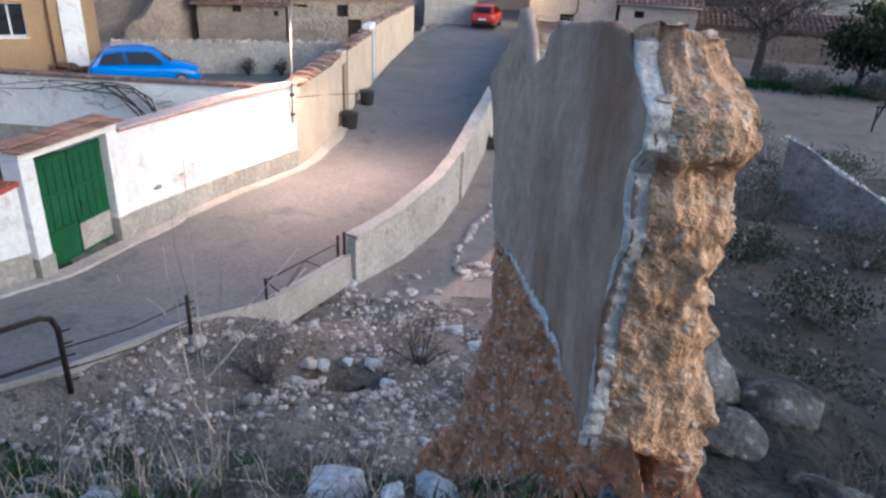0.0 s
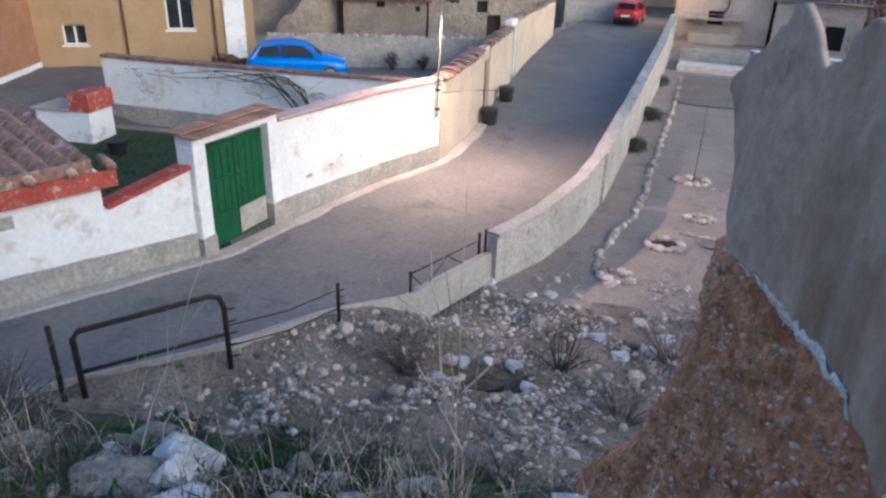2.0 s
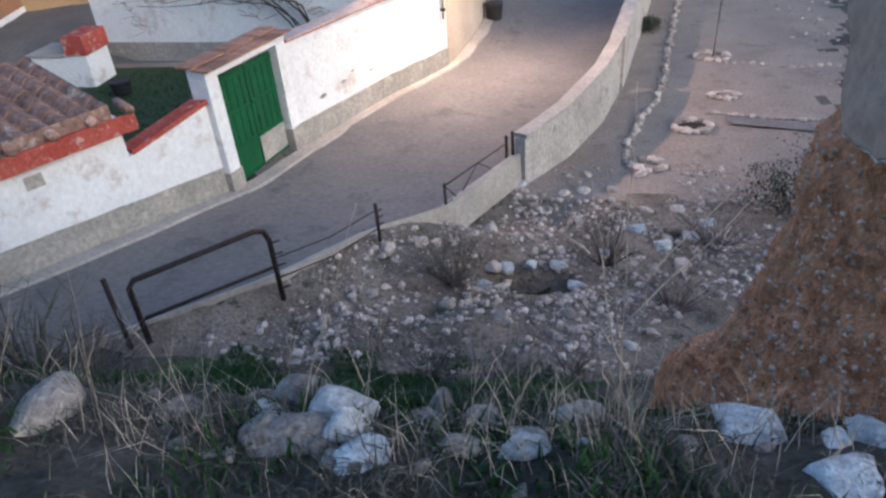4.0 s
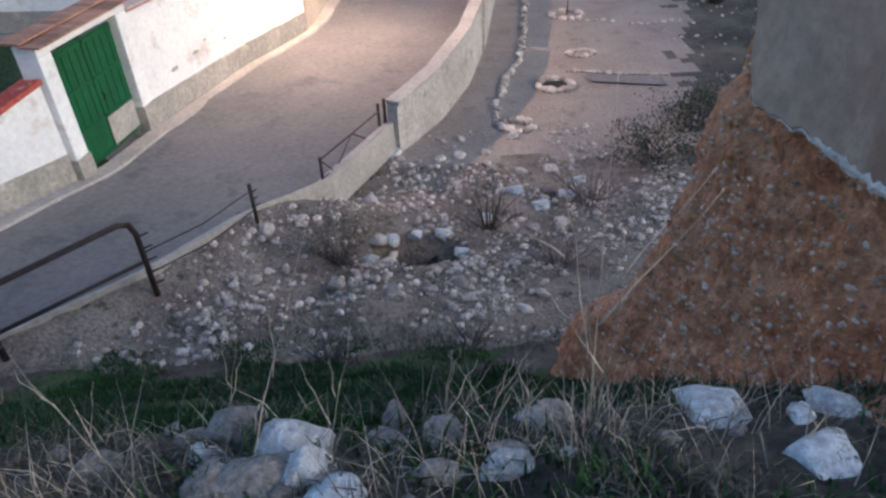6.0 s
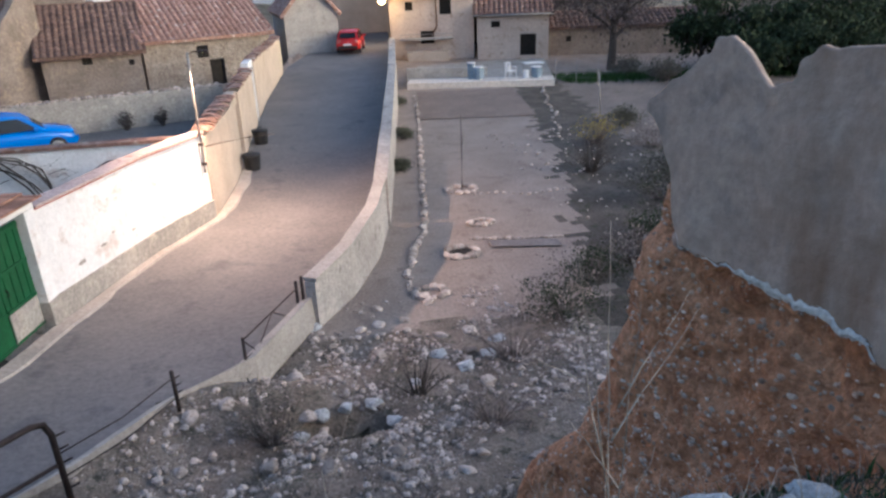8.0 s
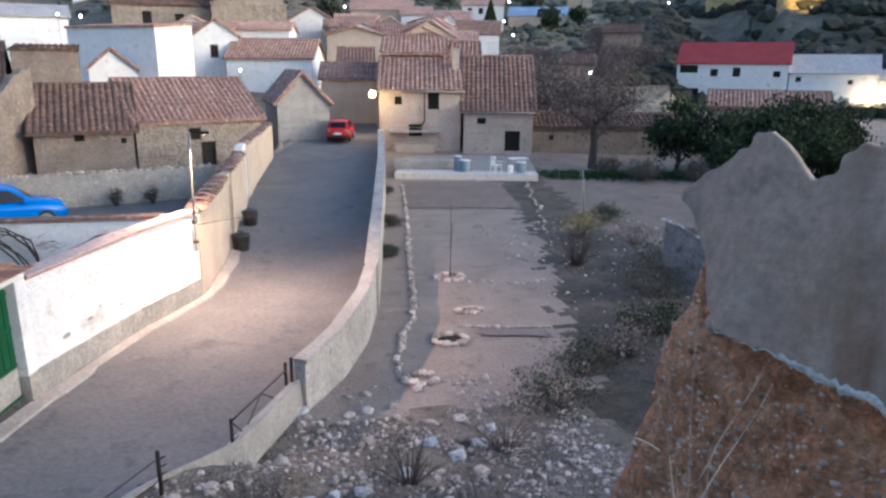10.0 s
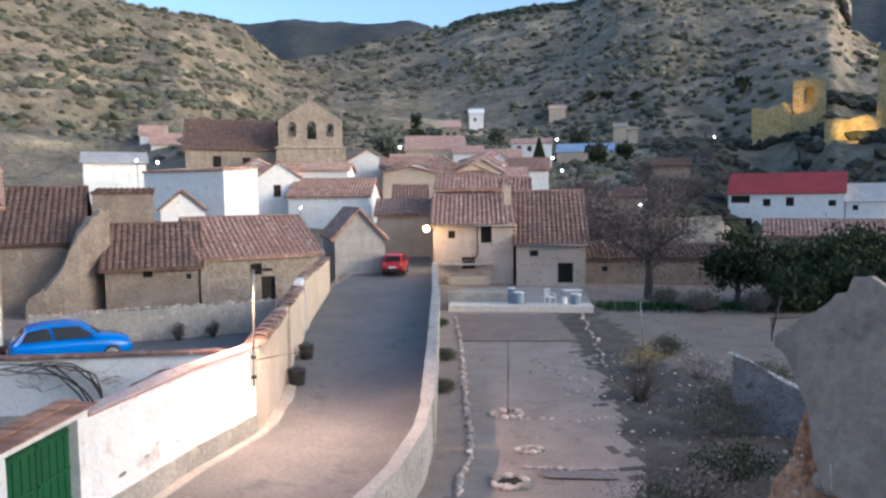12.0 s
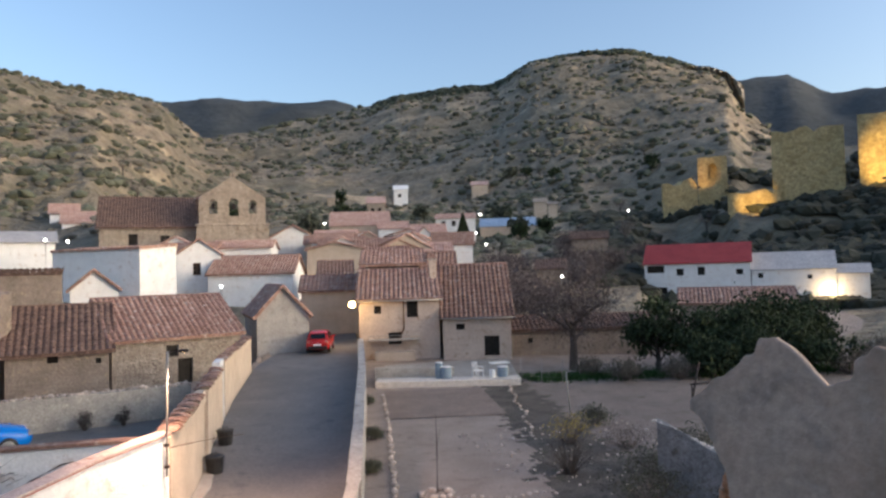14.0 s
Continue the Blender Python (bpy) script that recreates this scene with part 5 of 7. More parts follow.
pillar = thing("gate_pillar", "white gate pillars under a small flat-tiled canopy", "gate pillar", (-7.47, 11.72, road_z(12.5)), kind="structure", turn=math.degrees(math.atan2(1.85, 0.44)))
for x0, x1 in ((-0.34, -0.005), (GW + 0.005, GW + 0.34)):
    box("pillar", (x0, -0.06, -0.3), (x1, 0.36, GH + 0.12), M_WHITE, pillar, bevel=0.015)
    box("pillar_foot", (x0 - 0.025, -0.09, -0.3), (x1 + 0.025, 0.39, 0.5), M_PLINTH, pillar, "bare cement foot", bevel=0.01)
box("lintel", (-0.34, -0.06, GH + 0.125), (GW + 0.34, 0.36, GH + 0.3), M_WHITE, pillar, bevel=0.012)
n = 0
M_FLAT = mat("flat_clay_coping_tile", (0.30, 0.15, 0.10), (0.38, 0.21, 0.14), 2, fine=14, amount=0.25, object_random=0.3)
for k in range(17):
    x0 = -0.42 + k * 0.162
    for j in range(2):
        box("coping_tile", (x0 + 0.004, -0.22 + j * 0.36, GH + 0.302 + j * 0.05), (x0 + 0.156, 0.17 + j * 0.36, GH + 0.335 + j * 0.05), M_FLAT, pillar, "" if n else "flat brown clay tile")
        n += 1
# tiled shed roof by the lane
house("white lane-side shed with a tiled lean-to roof and red fascia", (-12.4, 3.75), (-8.71, 9.8), 1.0, 3.0, 3.34, 2.8, M_WHITE, M_TILE, over=0.16, one_slope=True, name="shed", category="shed", group="lane houses")
wall_strip("red_fascia", [(-12.22, 3.4, 2.72, 3.02), (-8.22, 10.1, 2.72, 3.02)], 0.06, M_REDPAINT, left_wall, "flaking red painted fascia", rough=0.02)
for k in range(13):
    t = k / 12
    tube("fascia_tile", [(-12.15 + 3.92 * t, 3.42 + 6.6 * t, 3.08), (-12.15 + 3.92 * t - 0.35, 3.42 + 6.6 * t + 0.2, 3.16)], 0.085, M_TILE, left_wall, n=8)
box("meter_plate", (0, -0.02, 0), (0.28, 0.0, 0.22), M_CONCRETE, left_wall, "small grey meter plate", m=pose(-9.38, 8.5, 2.35, 0, 0, 58))
box("meter_plate", (0, -0.02, 0), (0.3, 0.0, 0.3), M_GREYDOOR, left_wall, "small grey meter plate", m=pose(-10.1, 7.3, 2.0, 0, 0, 58))
# yard
lawn_spots = []
rng = random.Random(41)
while len(lawn_spots) < 9000:
    x, y = rng.uniform(-16.5, -7.2), rng.uniform(10.5, 19.3)
    if x > along(ROAD_LEFT, y) - 0.5 or x < -16 + 0.25 * (y - 12):
        continue
    lawn_spots.append((x, y, ground_z(x, y) - 0.01, rng.uniform(0.05, 0.16), rng.uniform(0.3, 1)))
blades("lawn", lawn_spots, M_GRASS, "dark green unmown lawn inside the yard", "lawn", 42, 0.014)
rows = [[(x, y, 0.72 + road_z(y) * 0 + 0.2 + 0.02 * noise.noise((x, y, 1))) for x in np.linspace(-8.2, -15.6, 12)] for y in np.linspace(10.2, 19.6, 14)]
tagged(ribbon("lawn_ground", [[(p[0] - (0.6 * (11.8 - p[1]) if p[1] < 11.8 else -0.32 * (p[1] - 11.8)) * (1 if k < 2 else 0), p[1], road_z(p[1]) + 0.2) for k, p in enumerate(r)] for r in rows], mat("yard_turf", (0.03, 0.05, 0.02), (0.05, 0.07, 0.03), 3, fine=20)), "dark turf of the walled yard", "lawn", kind="structure")
tagged(ribbon("yard_path", [[(x - 0.28 * (y - 14), y, road_z(y) + 0.24) for x in (-15.6, -17, -18.6)] for y in np.linspace(10, 20, 9)], M_KERB), "pale concrete yard path", "path", kind="structure")
back = thing("yard_wall", "white yard wall with cement base and old tile coping", "wall", kind="structure")
BW = [(-4.6, 19.72), (-10.0, 19.95), (-15.9, 20.5)]
wall_strip("wall_base", [(x, y - 0.03, 0.4, 1.35) for x, y in BW], -0.3, M_PLINTH, back, "bare cement base")
wall_strip("wall_face", [(x, y, 1.352, 2.86) for x, y in BW], -0.25, M_WHITE, back)
wall_strip("coping", [(x, y - 0.06, 2.862, 2.95) for x, y in BW], -0.4, M_TILE, back, "old clay tile coping", rough=0.03)
vine = thing("vine", "bare dark climbing vine trained along the white wall", "vine", (-9.6, 19.6, 0.75))
rng = random.Random(51)
for k in range(7):
    x, z = 1.2, 0.0
    pts = [Vector((x + 0.05 * k, 0.02 * k, 0))]
    d = -1 if k < 6 else 1
    for i in range(10):
        t = i / 9
        pts.append(Vector((x + d * t * (1.5 + 0.75 * k) + 0.15 * math.sin(6 * t + k), 0.08 + 0.03 * math.sin(9 * t + k), min(1.95, 0.5 + 3.2 * t ** 0.6) - 0.15 * math.sin(5 * t + 2 * k))))
    tube("vine_stem", pts, [0.035 - 0.0026 * i for i in range(11)], M_BARK, vine, n=5)
for k in range(26):
    x, z = rng.uniform(-4.5, 1.6), rng.uniform(1.2, 2.0)
    tube("vine_shoot", [(x, 0.08, z), (x + rng.uniform(-0.5, 0.5), 0.02, z + rng.uniform(-0.3, 0.3)), (x + rng.uniform(-0.8, 0.8), 0.0, z + rng.uniform(-0.4, 0.4))], [0.012, 0.008, 0.004], M_BARK, vine, n=4)
hut = thing("barbecue", "small white masonry barbecue with red painted cap", "barbecue", (-15.6, 18.3, 0.75))
box("body", (-0.9, -0.4, 0), (0.9, 0.7, 0.95), M_WHITE, hut, bevel=0.02)
box("cap", (0.3, -0.45, 0.952), (0.98, 0.75, 1.5), M_REDPAINT, hut, "dark red painted cap", bevel=0.02)
box("slab", (-1.0, -0.5, 0.952), (0.296, 0.8, 1.02), M_KERB, hut, bevel=0.01)
for at, s in (((-13.4, 17.2, 0.8), 0.3), ((-16.6, 15.4, 0.85), 0.25)):
    e = thing("bucket", "dark plastic bucket standing in the yard", "bucket", at, "yard clutter")
    bm = bmesh.new()
    add_tube(bm, [(0, 0, 0), (0, 0, s * 1.2)], [s * 0.8, s], 14)
    part("body", bm, M_BLACK, e)
    tube("rim", [(s * math.cos(a), s * math.sin(a), s * 1.2) for a in np.linspace(0, 6.28, 15)], 0.015, M_BLACK, e, n=4)
shrub((-9.4, 12.6, 0.75), 0.9, 0.8, "round dark green bush inside the yard", 61, M_BARK, 40, leaf=M_LEAF, leaves=2600, leaf_size=0.05, name="bush", category="bush", group="yard plants")

# houses behind the yard
M_BRICK = mat("orange_brick", (0.30, 0.15, 0.085), (0.38, 0.20, 0.115), 1.2, fine=12, bump=0.5, amount=0.2)
brick = house("orange brick house with white plinth and barred window", (-18.9, 14.5), (-22.0, 25.2), 0.9, 5.6, 7.2, 8.0, M_BRICK, M_TILE, holes=[(4.5, 1.6, 2.1, 1.25)], name="house", group="yard houses", pane=M_WHITEPLASTIC)
box("plinth", (-0.04, -0.05, -0.4), (11.2, -0.002, 0.75), M_WHITE, brick, "white painted plinth")
box("corner_strip", (10.75, -0.05, 0.752), (11.2, -0.002, 4.6), M_WHITE, brick, "white painted corner strip")
for k in range(13):
    tube("window_grille", [(4.55 + k * 0.167, -0.04, 1.52), (4.55 + k * 0.167, -0.04, 2.9)], 0.013, M_IRON, brick, n=4)
ochre = house("ochre rendered house with a white framed window", (-22.8, 24.4), (-14.4, 28.0), 1.3, 6.9, 8.4, 8.0, M_OCHRE, M_TILE, holes=[(2.0, 1.0, 0.9, 0.8), (6.0, 1.6, 1.1, 1.25)], frame_mat=M_WHITEPLASTIC, pane=M_GLASS, group="yard houses")
box("corner_pier", (8.3, -0.08, -0.5), (9.1, -0.004, 5.4), M_WHITE, ochre, "pale painted corner pier")
tube("downpipe", [(4.4, -0.06, -0.5), (4.4, -0.06, 5.5)], 0.05, M_WOOD, ochre)
tube("downpipe", [(7.9, -0.06, -0.5), (7.9, -0.06, 5.5)], 0.05, M_WOOD, ochre)
# car park wall with stone coping
park = thing("parking_wall", "grey rendered car park wall with rough stone coping", "wall", kind="structure")
PW = [(-13.6, 28.2), (-9.0, 29.4), (-4.7, 30.5)]
wall_strip("wall_face", [(x, y, 0.2, 2.72) for x, y in PW], 0.35, M_PLINTH, park, rough=0.03)
rng = random.Random(61)
tagged(stones("coping_stones", [(-13.6 + 8.9 * t + rng.uniform(-0.05, 0.05), 28.25 + 2.3 * t + rng.uniform(0, 0.25), 2.74 + rng.uniform(-0.02, 0.05), rng.uniform(0.05, 0.11)) for t in np.linspace(0, 1, 120)], M_PEBBLE, park, "rough stone coping", 62), kind="stuff")

# leaning pole at the corner, with a lamp added to it to light the bend
pole = thing("street_lamp", "thin leaning galvanised pole with a small added lamp", "street lamp", (-4.42, 19.35, 2.0))
tube("pole", [(0, 0, 0), (0.02, 0.02, 2.0), (0.06, 0.03, 3.2)], 0.032, M_STEEL, pole, n=8)
for z in (0.25, 0.8):
    tube("clamp", [(-0.06, -0.01, z), (0.07, 0.02, z)], 0.05, M_IRON, pole)
tube("arm", [(0.06, 0.03, 3.15), (0.2, -0.1, 3.22), (0.42, -0.3, 3.24)], 0.02, M_IRON, pole)
# head and lit glass are added as a source for the warm pool
box("lamp_head", (0.36, -0.42, 3.20), (0.6, -0.24, 3.27), M_IRON, pole, bevel=0.02)
box("lamp_glass", (0.43, -0.37, 3.196), (0.53, -0.29, 3.199), G_WARM, pole, "lit warm lamp glass")


def lamp(at, power, colour, size=0.12, name="lamp_light"):
    ob = new(name, bpy.data.lights.new(name, "POINT"))
    ob.data.energy, ob.data.color, ob.data.shadow_soft_size = power, colour, size
    ob.location = at
    return ob


# source of the warm pool; its place at this pole is assumed
bend = new("assumed_bend_light", bpy.data.lights.new("assumed_bend_light", "SPOT"))
bend.data.energy, bend.data.color, bend.data.shadow_soft_size = 1450, (1.0, 0.60, 0.35), 0.1
bend.data.spot_size, bend.data.spot_blend = radians(168), 1.0
bend.matrix_world = look((-3.86, 18.92, 5.15), (-2.5, 18.0, 0.6))

# bins and doors along the lane
def bin_(at, label, turn=0):
    e = thing("dustbin", label, "dustbin", at, "black bins in the lane", turn=turn)
    bm = bmesh.new()
    add_tube(bm, [(0, 0, 0), (0, 0, 0.5), (0, 0, 0.52)], [0.26, 0.31, 0.33], 16)
    part("body", bm, M_BLACK, e)
    bm = bmesh.new()
    add_tube(bm, [(0, 0, 0.524), (0, 0, 0.57), (0, 0, 0.6)], [0.335, 0.3, 0.1], 16)
    part("lid", bm, M_BLACK, e)
    tube("handle", [(-0.08, 0, 0.6), (-0.08, 0, 0.66), (0.08, 0, 0.66), (0.08, 0, 0.6)], 0.015, M_BLACK, e)
    return e


bin_((-3.52, 24.4, road_z(24.4)), "black plastic dustbin against the buff wall")
bin_((-3.3, 27.9, road_z(27.9)), "black plastic dustbin by the doorway", 40)
dark_door = thing("door_2", "dark wooden lane door in a rendered recess", "door", (-3.95, 25.0, road_z(25.6)), kind="structure", turn=86)
box("door_leaf", (0.0, 0.1, -0.1), (1.2, 0.16, 2.0), M_WOOD, dark_door)
box("lintel", (0.0, 0.0, 2.003), (1.2, 0.3, 2.45), M_BUFF, dark_door)
for k in range(6):
    box("door_board", (0.02 + k * 0.197, 0.085, 0), (0.2 + k * 0.197, 0.099, 1.98), M_WOOD, dark_door)
grey_door = thing("door_3", "grey-blue metal lane door between white jambs", "door", (-3.62, 31.55, road_z(32.2)), kind="structure", turn=86)
box("door_leaf", (0.12, 0.06, -0.1), (1.33, 0.12, 2.25), M_GREYDOOR, grey_door, bevel=0.005)
for x in (0.0, 1.335):
    box("jamb", (x, -0.02, -0.2), (x + 0.115, 0.3, 2.3), M_WHITE, grey_door)
box("lintel", (0.0, -0.02, 2.303), (1.45, 0.3, 2.55), M_WHITE, grey_door)
for k in range(5):
    box("door_rib", (0.2 + k * 0.24, 0.045, 0.0), (0.23 + k * 0.24, 0.059, 2.2), M_GREYDOOR, grey_door)
rng = random.Random(71)
for (x0, y0, z0), (x1, y1, z1), cnt in (((-4.42, 19.8, 2.95), (-3.98, 25.0, 3.12), 26), ((-3.9, 26.2, 3.1), (-3.6, 31.5, 3.12), 26), ((-3.55, 33, 3.34), (-2.4, 44, 3.34), 40)):
    for k in range(cnt):
        t = (k + 0.5) / cnt
        x, y, z = x0 + (x1 - x0) * t - 0.1, y0 + (y1 - y0) * t, z0 + (z1 - z0) * t + rng.uniform(-0.02, 0.07)
        bm = bmesh.new()
        prof = [(0.3 * math.cos(a), 0.1 * math.sin(a)) for a in np.linspace(0.1, 3.04, 7)]
        for s in (-0.11, 0.11):
            for r in (1.0, 0.86):
                for px, pz in prof:
                    bm.verts.new((px * r, s, pz * r))
        bm.verts.ensure_lookup_table()
        v = bm.verts
        for i in range(6):
            for q in ((i, i + 1, i + 15, i + 14), (i + 7, i + 21, i + 22, i + 8), (i, i + 7, i + 8, i + 1), (i + 14, i + 15, i + 22, i + 21)):
                bm.faces.new([v[j] for j in q])
        bmesh.ops.transform(bm, matrix=pose(x, y, z, rng.uniform(-8, 8), rng.uniform(-14, 14), rng.uniform(-12, 12)), verts=bm.verts)
        part("coping_tile", bm, M_TILE, buff, "" if k else "broken clay coping tile")


# ---- cars ----
def car(label, at, turn, paint, length=4.1, width=1.72, height=1.48, plate=True):
    """A small hatchback; its nose points along local +x."""
    e = thing("car", label, "car", at, "parked cars", turn=turn)
    L, W = length / 2, width / 2
    st = [(-1.0, 0.45, 0.62, 0.80), (-0.97, 0.30, 0.90, 0.93), (-0.86, 0.24, 0.96, 0.99), (-0.5, 0.20, 0.95, 1.0), (0.0, 0.19, 0.93, 1.0), (0.45, 0.20, 0.92, 1.0), (0.72, 0.22, 0.84, 0.98), (0.93, 0.28, 0.72, 0.9), (1.0, 0.40, 0.58, 0.72)]
    bm = bmesh.new()
    rings = []
    for sx, zb, zt, w in st:
        h = zt - zb
        ring = [(-w * 0.92, zb), (-w, zb + 0.25 * h), (-w * 0.99, zb + 0.7 * h), (-w * 0.9, zt), (0, zt + 0.03), (w * 0.9, zt), (w * 0.99, zb + 0.7 * h), (w, zb + 0.25 * h), (w * 0.92, zb)]
        rings.append([bm.verts.new((sx * L, y * W, z)) for y, z in ring])
    for a, b in zip(rings, rings[1:]):
        for k in range(9):
            bm.faces.new((a[k], a[(k + 1) % 9], b[(k + 1) % 9], b[k]))
    bm.faces.new(rings[0]), bm.faces.new(rings[-1][::-1])
    part("body", bm, paint, e, smooth=True)
    bm = bmesh.new()
    cs = [(-0.93, 0.93, 0.84), (-0.72, height - 0.1, 0.74), (-0.45, height - 0.01, 0.74), (-0.05, height, 0.74), (0.18, height - 0.08, 0.72), (0.5, 0.93, 0.86)]
    rings = []
    for sx, zt, w in cs:
        rings.append([bm.verts.new((sx * L, y * W, z)) for y, z in ((-w - 0.12, 0.88), (-w, zt - 0.04), (-w * 0.8, zt), (w * 0.8, zt), (w, zt - 0.04), (w + 0.12, 0.88))])
    for a, b in zip(rings, rings[1:]):
        for k in range(5):
            bm.faces.new((a[k], a[k + 1], b[k + 1], b[k]))
    bm.faces.new(rings[0]), bm.faces.new(rings[-1][::-1])
    part("cabin", bm, paint, e, smooth=False)

    def pane(name, pts):
        bm = bmesh.new()
        bm.faces.new([bm.verts.new(p) for p in pts])
        bmesh.ops.solidify(bm, geom=bm.faces[:], thickness=0.012)
        part(name, bm, M_GLASS, e, "dark tinted glass")
    hz = height
    for s in (-1, 1):
        pane("side_window", [(-0.80 * L, s * (0.93 * W + 0.012), 0.97), (-0.70 * L, s * (0.80 * W + 0.012), hz - 0.18), (-0.38 * L, s * (0.78 * W + 0.012), hz - 0.1), (-0.32 * L, s * (0.93 * W + 0.012), 0.96)])
        pane("side_window", [(-0.27 * L, s * (0.93 * W + 0.012), 0.96), (-0.33 * L, s * (0.78 * W + 0.012), hz - 0.1), (0.1 * L, s * (0.78 * W + 0.012), hz - 0.12), (0.38 * L, s * (0.93 * W + 0.012), 0.96)])
    pane("rear_window", [(-0.925 * L, -0.66 * W, 0.99), (-0.925 * L, 0.66 * W, 0.99), (-0.755 * L, 0.6 * W, hz - 0.16), (-0.755 * L, -0.6 * W, hz - 0.16)])
    pane("windscreen", [(0.475 * L, -0.74 * W, 0.98), (0.475 * L, 0.74 * W, 0.98), (0.215 * L, 0.64 * W, hz - 0.14), (0.215 * L, -0.64 * W, hz - 0.14)])
    for s in (-1, 1):
        for x in (-0.62 * L, 0.62 * L):
            wh = new("wheel")
            wh.parent = e
            wh.location = (x, s * (W - 0.1), 0.31)
            bm = bmesh.new()
            add_tube(bm, [(0, -0.1, 0), (0, -0.085, 0), (0, 0.085, 0), (0, 0.1, 0)], [0.27, 0.31, 0.31, 0.27], 20)
            part("tyre", bm, M_BLACK, wh)
            bm = bmesh.new()
            add_tube(bm, [(0, s * 0.102, 0), (0, s * 0.115, 0)], [0.21, 0.17], 14)
            part("rim", bm, M_STEEL, wh)
        box("tail_light", (-1.0 * L + 0.02, s * 0.72 * W - 0.11, 0.66), (-0.955 * L, s * 0.72 * W + 0.11, 0.88), M_REDPAINT, e, "dark red tail light", bevel=0.02)
        box("headlight", (0.93 * L, s * 0.66 * W - 0.16, 0.58), (0.985 * L, s * 0.66 * W + 0.16, 0.72), M_STEEL, e, "clear headlight", bevel=0.02)
        box("mirror", (0.3 * L, s * W - 0.02 * s, 0.92), (0.36 * L, s * (W + 0.17), 1.04), paint, e, bevel=0.02)
    box("bumper", (-1.02 * L, -0.8 * W, 0.32), (-0.97 * L, 0.8 * W, 0.5), M_BLACK, e, "dark lower bumper", bevel=0.02)
    if plate:
        box("number_plate", (-1.03 * L, -0.26, 0.53), (-1.012 * L, 0.26, 0.64), M_WHITEPLASTIC, e, "pale number plate")
    return e


car("bright blue hatchback parked behind the yard wall", (-11.3, 25.9, 1.47), 22, M_BLUECAR, 3.8, 1.66)
car("small red hatchback parked at the lane's end", (2.45, 50.2, road_z(50.2) + 0.02), 78, M_REDCAR, 3.8, 1.66)
heap = stones("firewood_heap", [(-14.2 + random.Random(k).gauss(0, 0.5), 26.6 + random.Random(k + 50).gauss(0, 0.35), 1.5 + 0.5 * random.Random(k + 90).random(), 0.18) for k in range(60)], M_WOOD, seed=77)
tagged(heap, "brown heap of firewood beside the blue car", "woodpile", kind="stuff")
for at in ((-8.4, 29.1, 1.45), (-7.1, 29.5, 1.45)):
    shrub(at, 0.75, 0.35, "small dark bare shrub at the car park wall", int(at[0] * -10), M_BARK, 40, leaf=M_BARK, leaves=500, leaf_size=0.03, name="bush", category="bush", group="wall foot plants")

# ---- the garden ----
def stone_group(name, pts, label, size, seed, group):
    r = random.Random(seed)
    e = thing(name, label, "stone edging", (*pts[0][:2], 0.0), group)
    for k, (x, y) in enumerate(pts):
        bm = bmesh.new()
        s = size * r.uniform(0.7, 1.3)
        v = []
        for p in ICO:
            v.append(bm.verts.new(Vector((p[0] * s * r.uniform(0.9, 1.4), p[1] * s * r.uniform(0.8, 1.2), p[2] * s * r.uniform(0.55, 0.8)))))
        for f in ICO_F:
            bm.faces.new([v[i] for i in f])
        o = part("stone", bm, M_PEBBLE, e)
        o.location = (x - pts[0][0], y - pts[0][1], ground_z(x, y) + 0.3 * s)
        o.rotation_euler = (0, 0, r.uniform(0, 6))
    return e


ROW = [(14.3, 0.3), (15.5, 0.45), (16.9, 0.89), (18.3, 1.38), (19.5, 1.65), (24.4, 2.46), (32.8, 3.9), (40, 5.0)]
rng = random.Random(81)
stone_group("stone_edging", [(along(ROW, y) + rng.uniform(-0.06, 0.06), y) for y in np.concatenate([np.arange(14.3, 24, 0.2), np.arange(24, 40, 0.33)])], "line of pale stones edging the garden path", 0.10, 82, "garden edging")
stone_group("stone_ring", [(2.0 + 0.42 * math.cos(a), 16.3 + 0.36 * math.sin(a)) for a in np.arange(0, 6.2, 0.48)], "ring of pale stones round a planting hole", 0.12, 83, "planting rings")
stone_group("stone_ring", [(3.1 + 0.34 * math.cos(a), 18.35 + 0.26 * math.sin(a)) for a in np.arange(0, 6.2, 0.6)], "ring of reddish stones on the garden soil", 0.10, 84, "planting rings")
stone_group("stone_ring", [(3.3 + 0.5 * math.cos(a), 21.6 + 0.36 * math.sin(a)) for a in np.arange(0, 6.2, 0.55)], "ring of pale stones round a thin sapling", 0.11, 85, "planting rings")
stone_group("stone_ring", [(0.75 + 0.35 * math.cos(a), 14.2 + 0.26 * math.sin(a)) for a in np.arange(0, 6.2, 0.6)], "ring of pale stones at the row's near end", 0.12, 86, "planting rings")
stone_group("stone_edging", [(2.5 + 2.4 * t, 17.2 - 0.6 * t) for t in np.linspace(0, 1, 20)], "short line of pale stones across the soil", 0.08, 87, "garden edging")
stone_group("stone_edging", [(3.6 + 3.2 * t, 21.0 - 0.6 * t + 0.15 * math.sin(9 * t)) for t in np.linspace(0, 1, 14)], "loose line of stones across the soil", 0.07, 88, "garden edging")
stone_group("stone_edging", [(9.0 + 3.8 * t + 0.5 * noise.noise((t * 9, 1, 1)), 27 + 13 * t) for t in np.linspace(0, 1, 26)], "rough line of stones at the garden's far side", 0.09, 89, "garden edging")
# no real depth: a flat dark disc stands for the hole's shade
pit = mesh("planting_hole", [(2.0 + 0.32 * math.cos(a), 16.3 + 0.26 * math.sin(a), 0.045) for a in np.arange(0, 6.28, 0.3)], [tuple(range(21))], M_DARK)
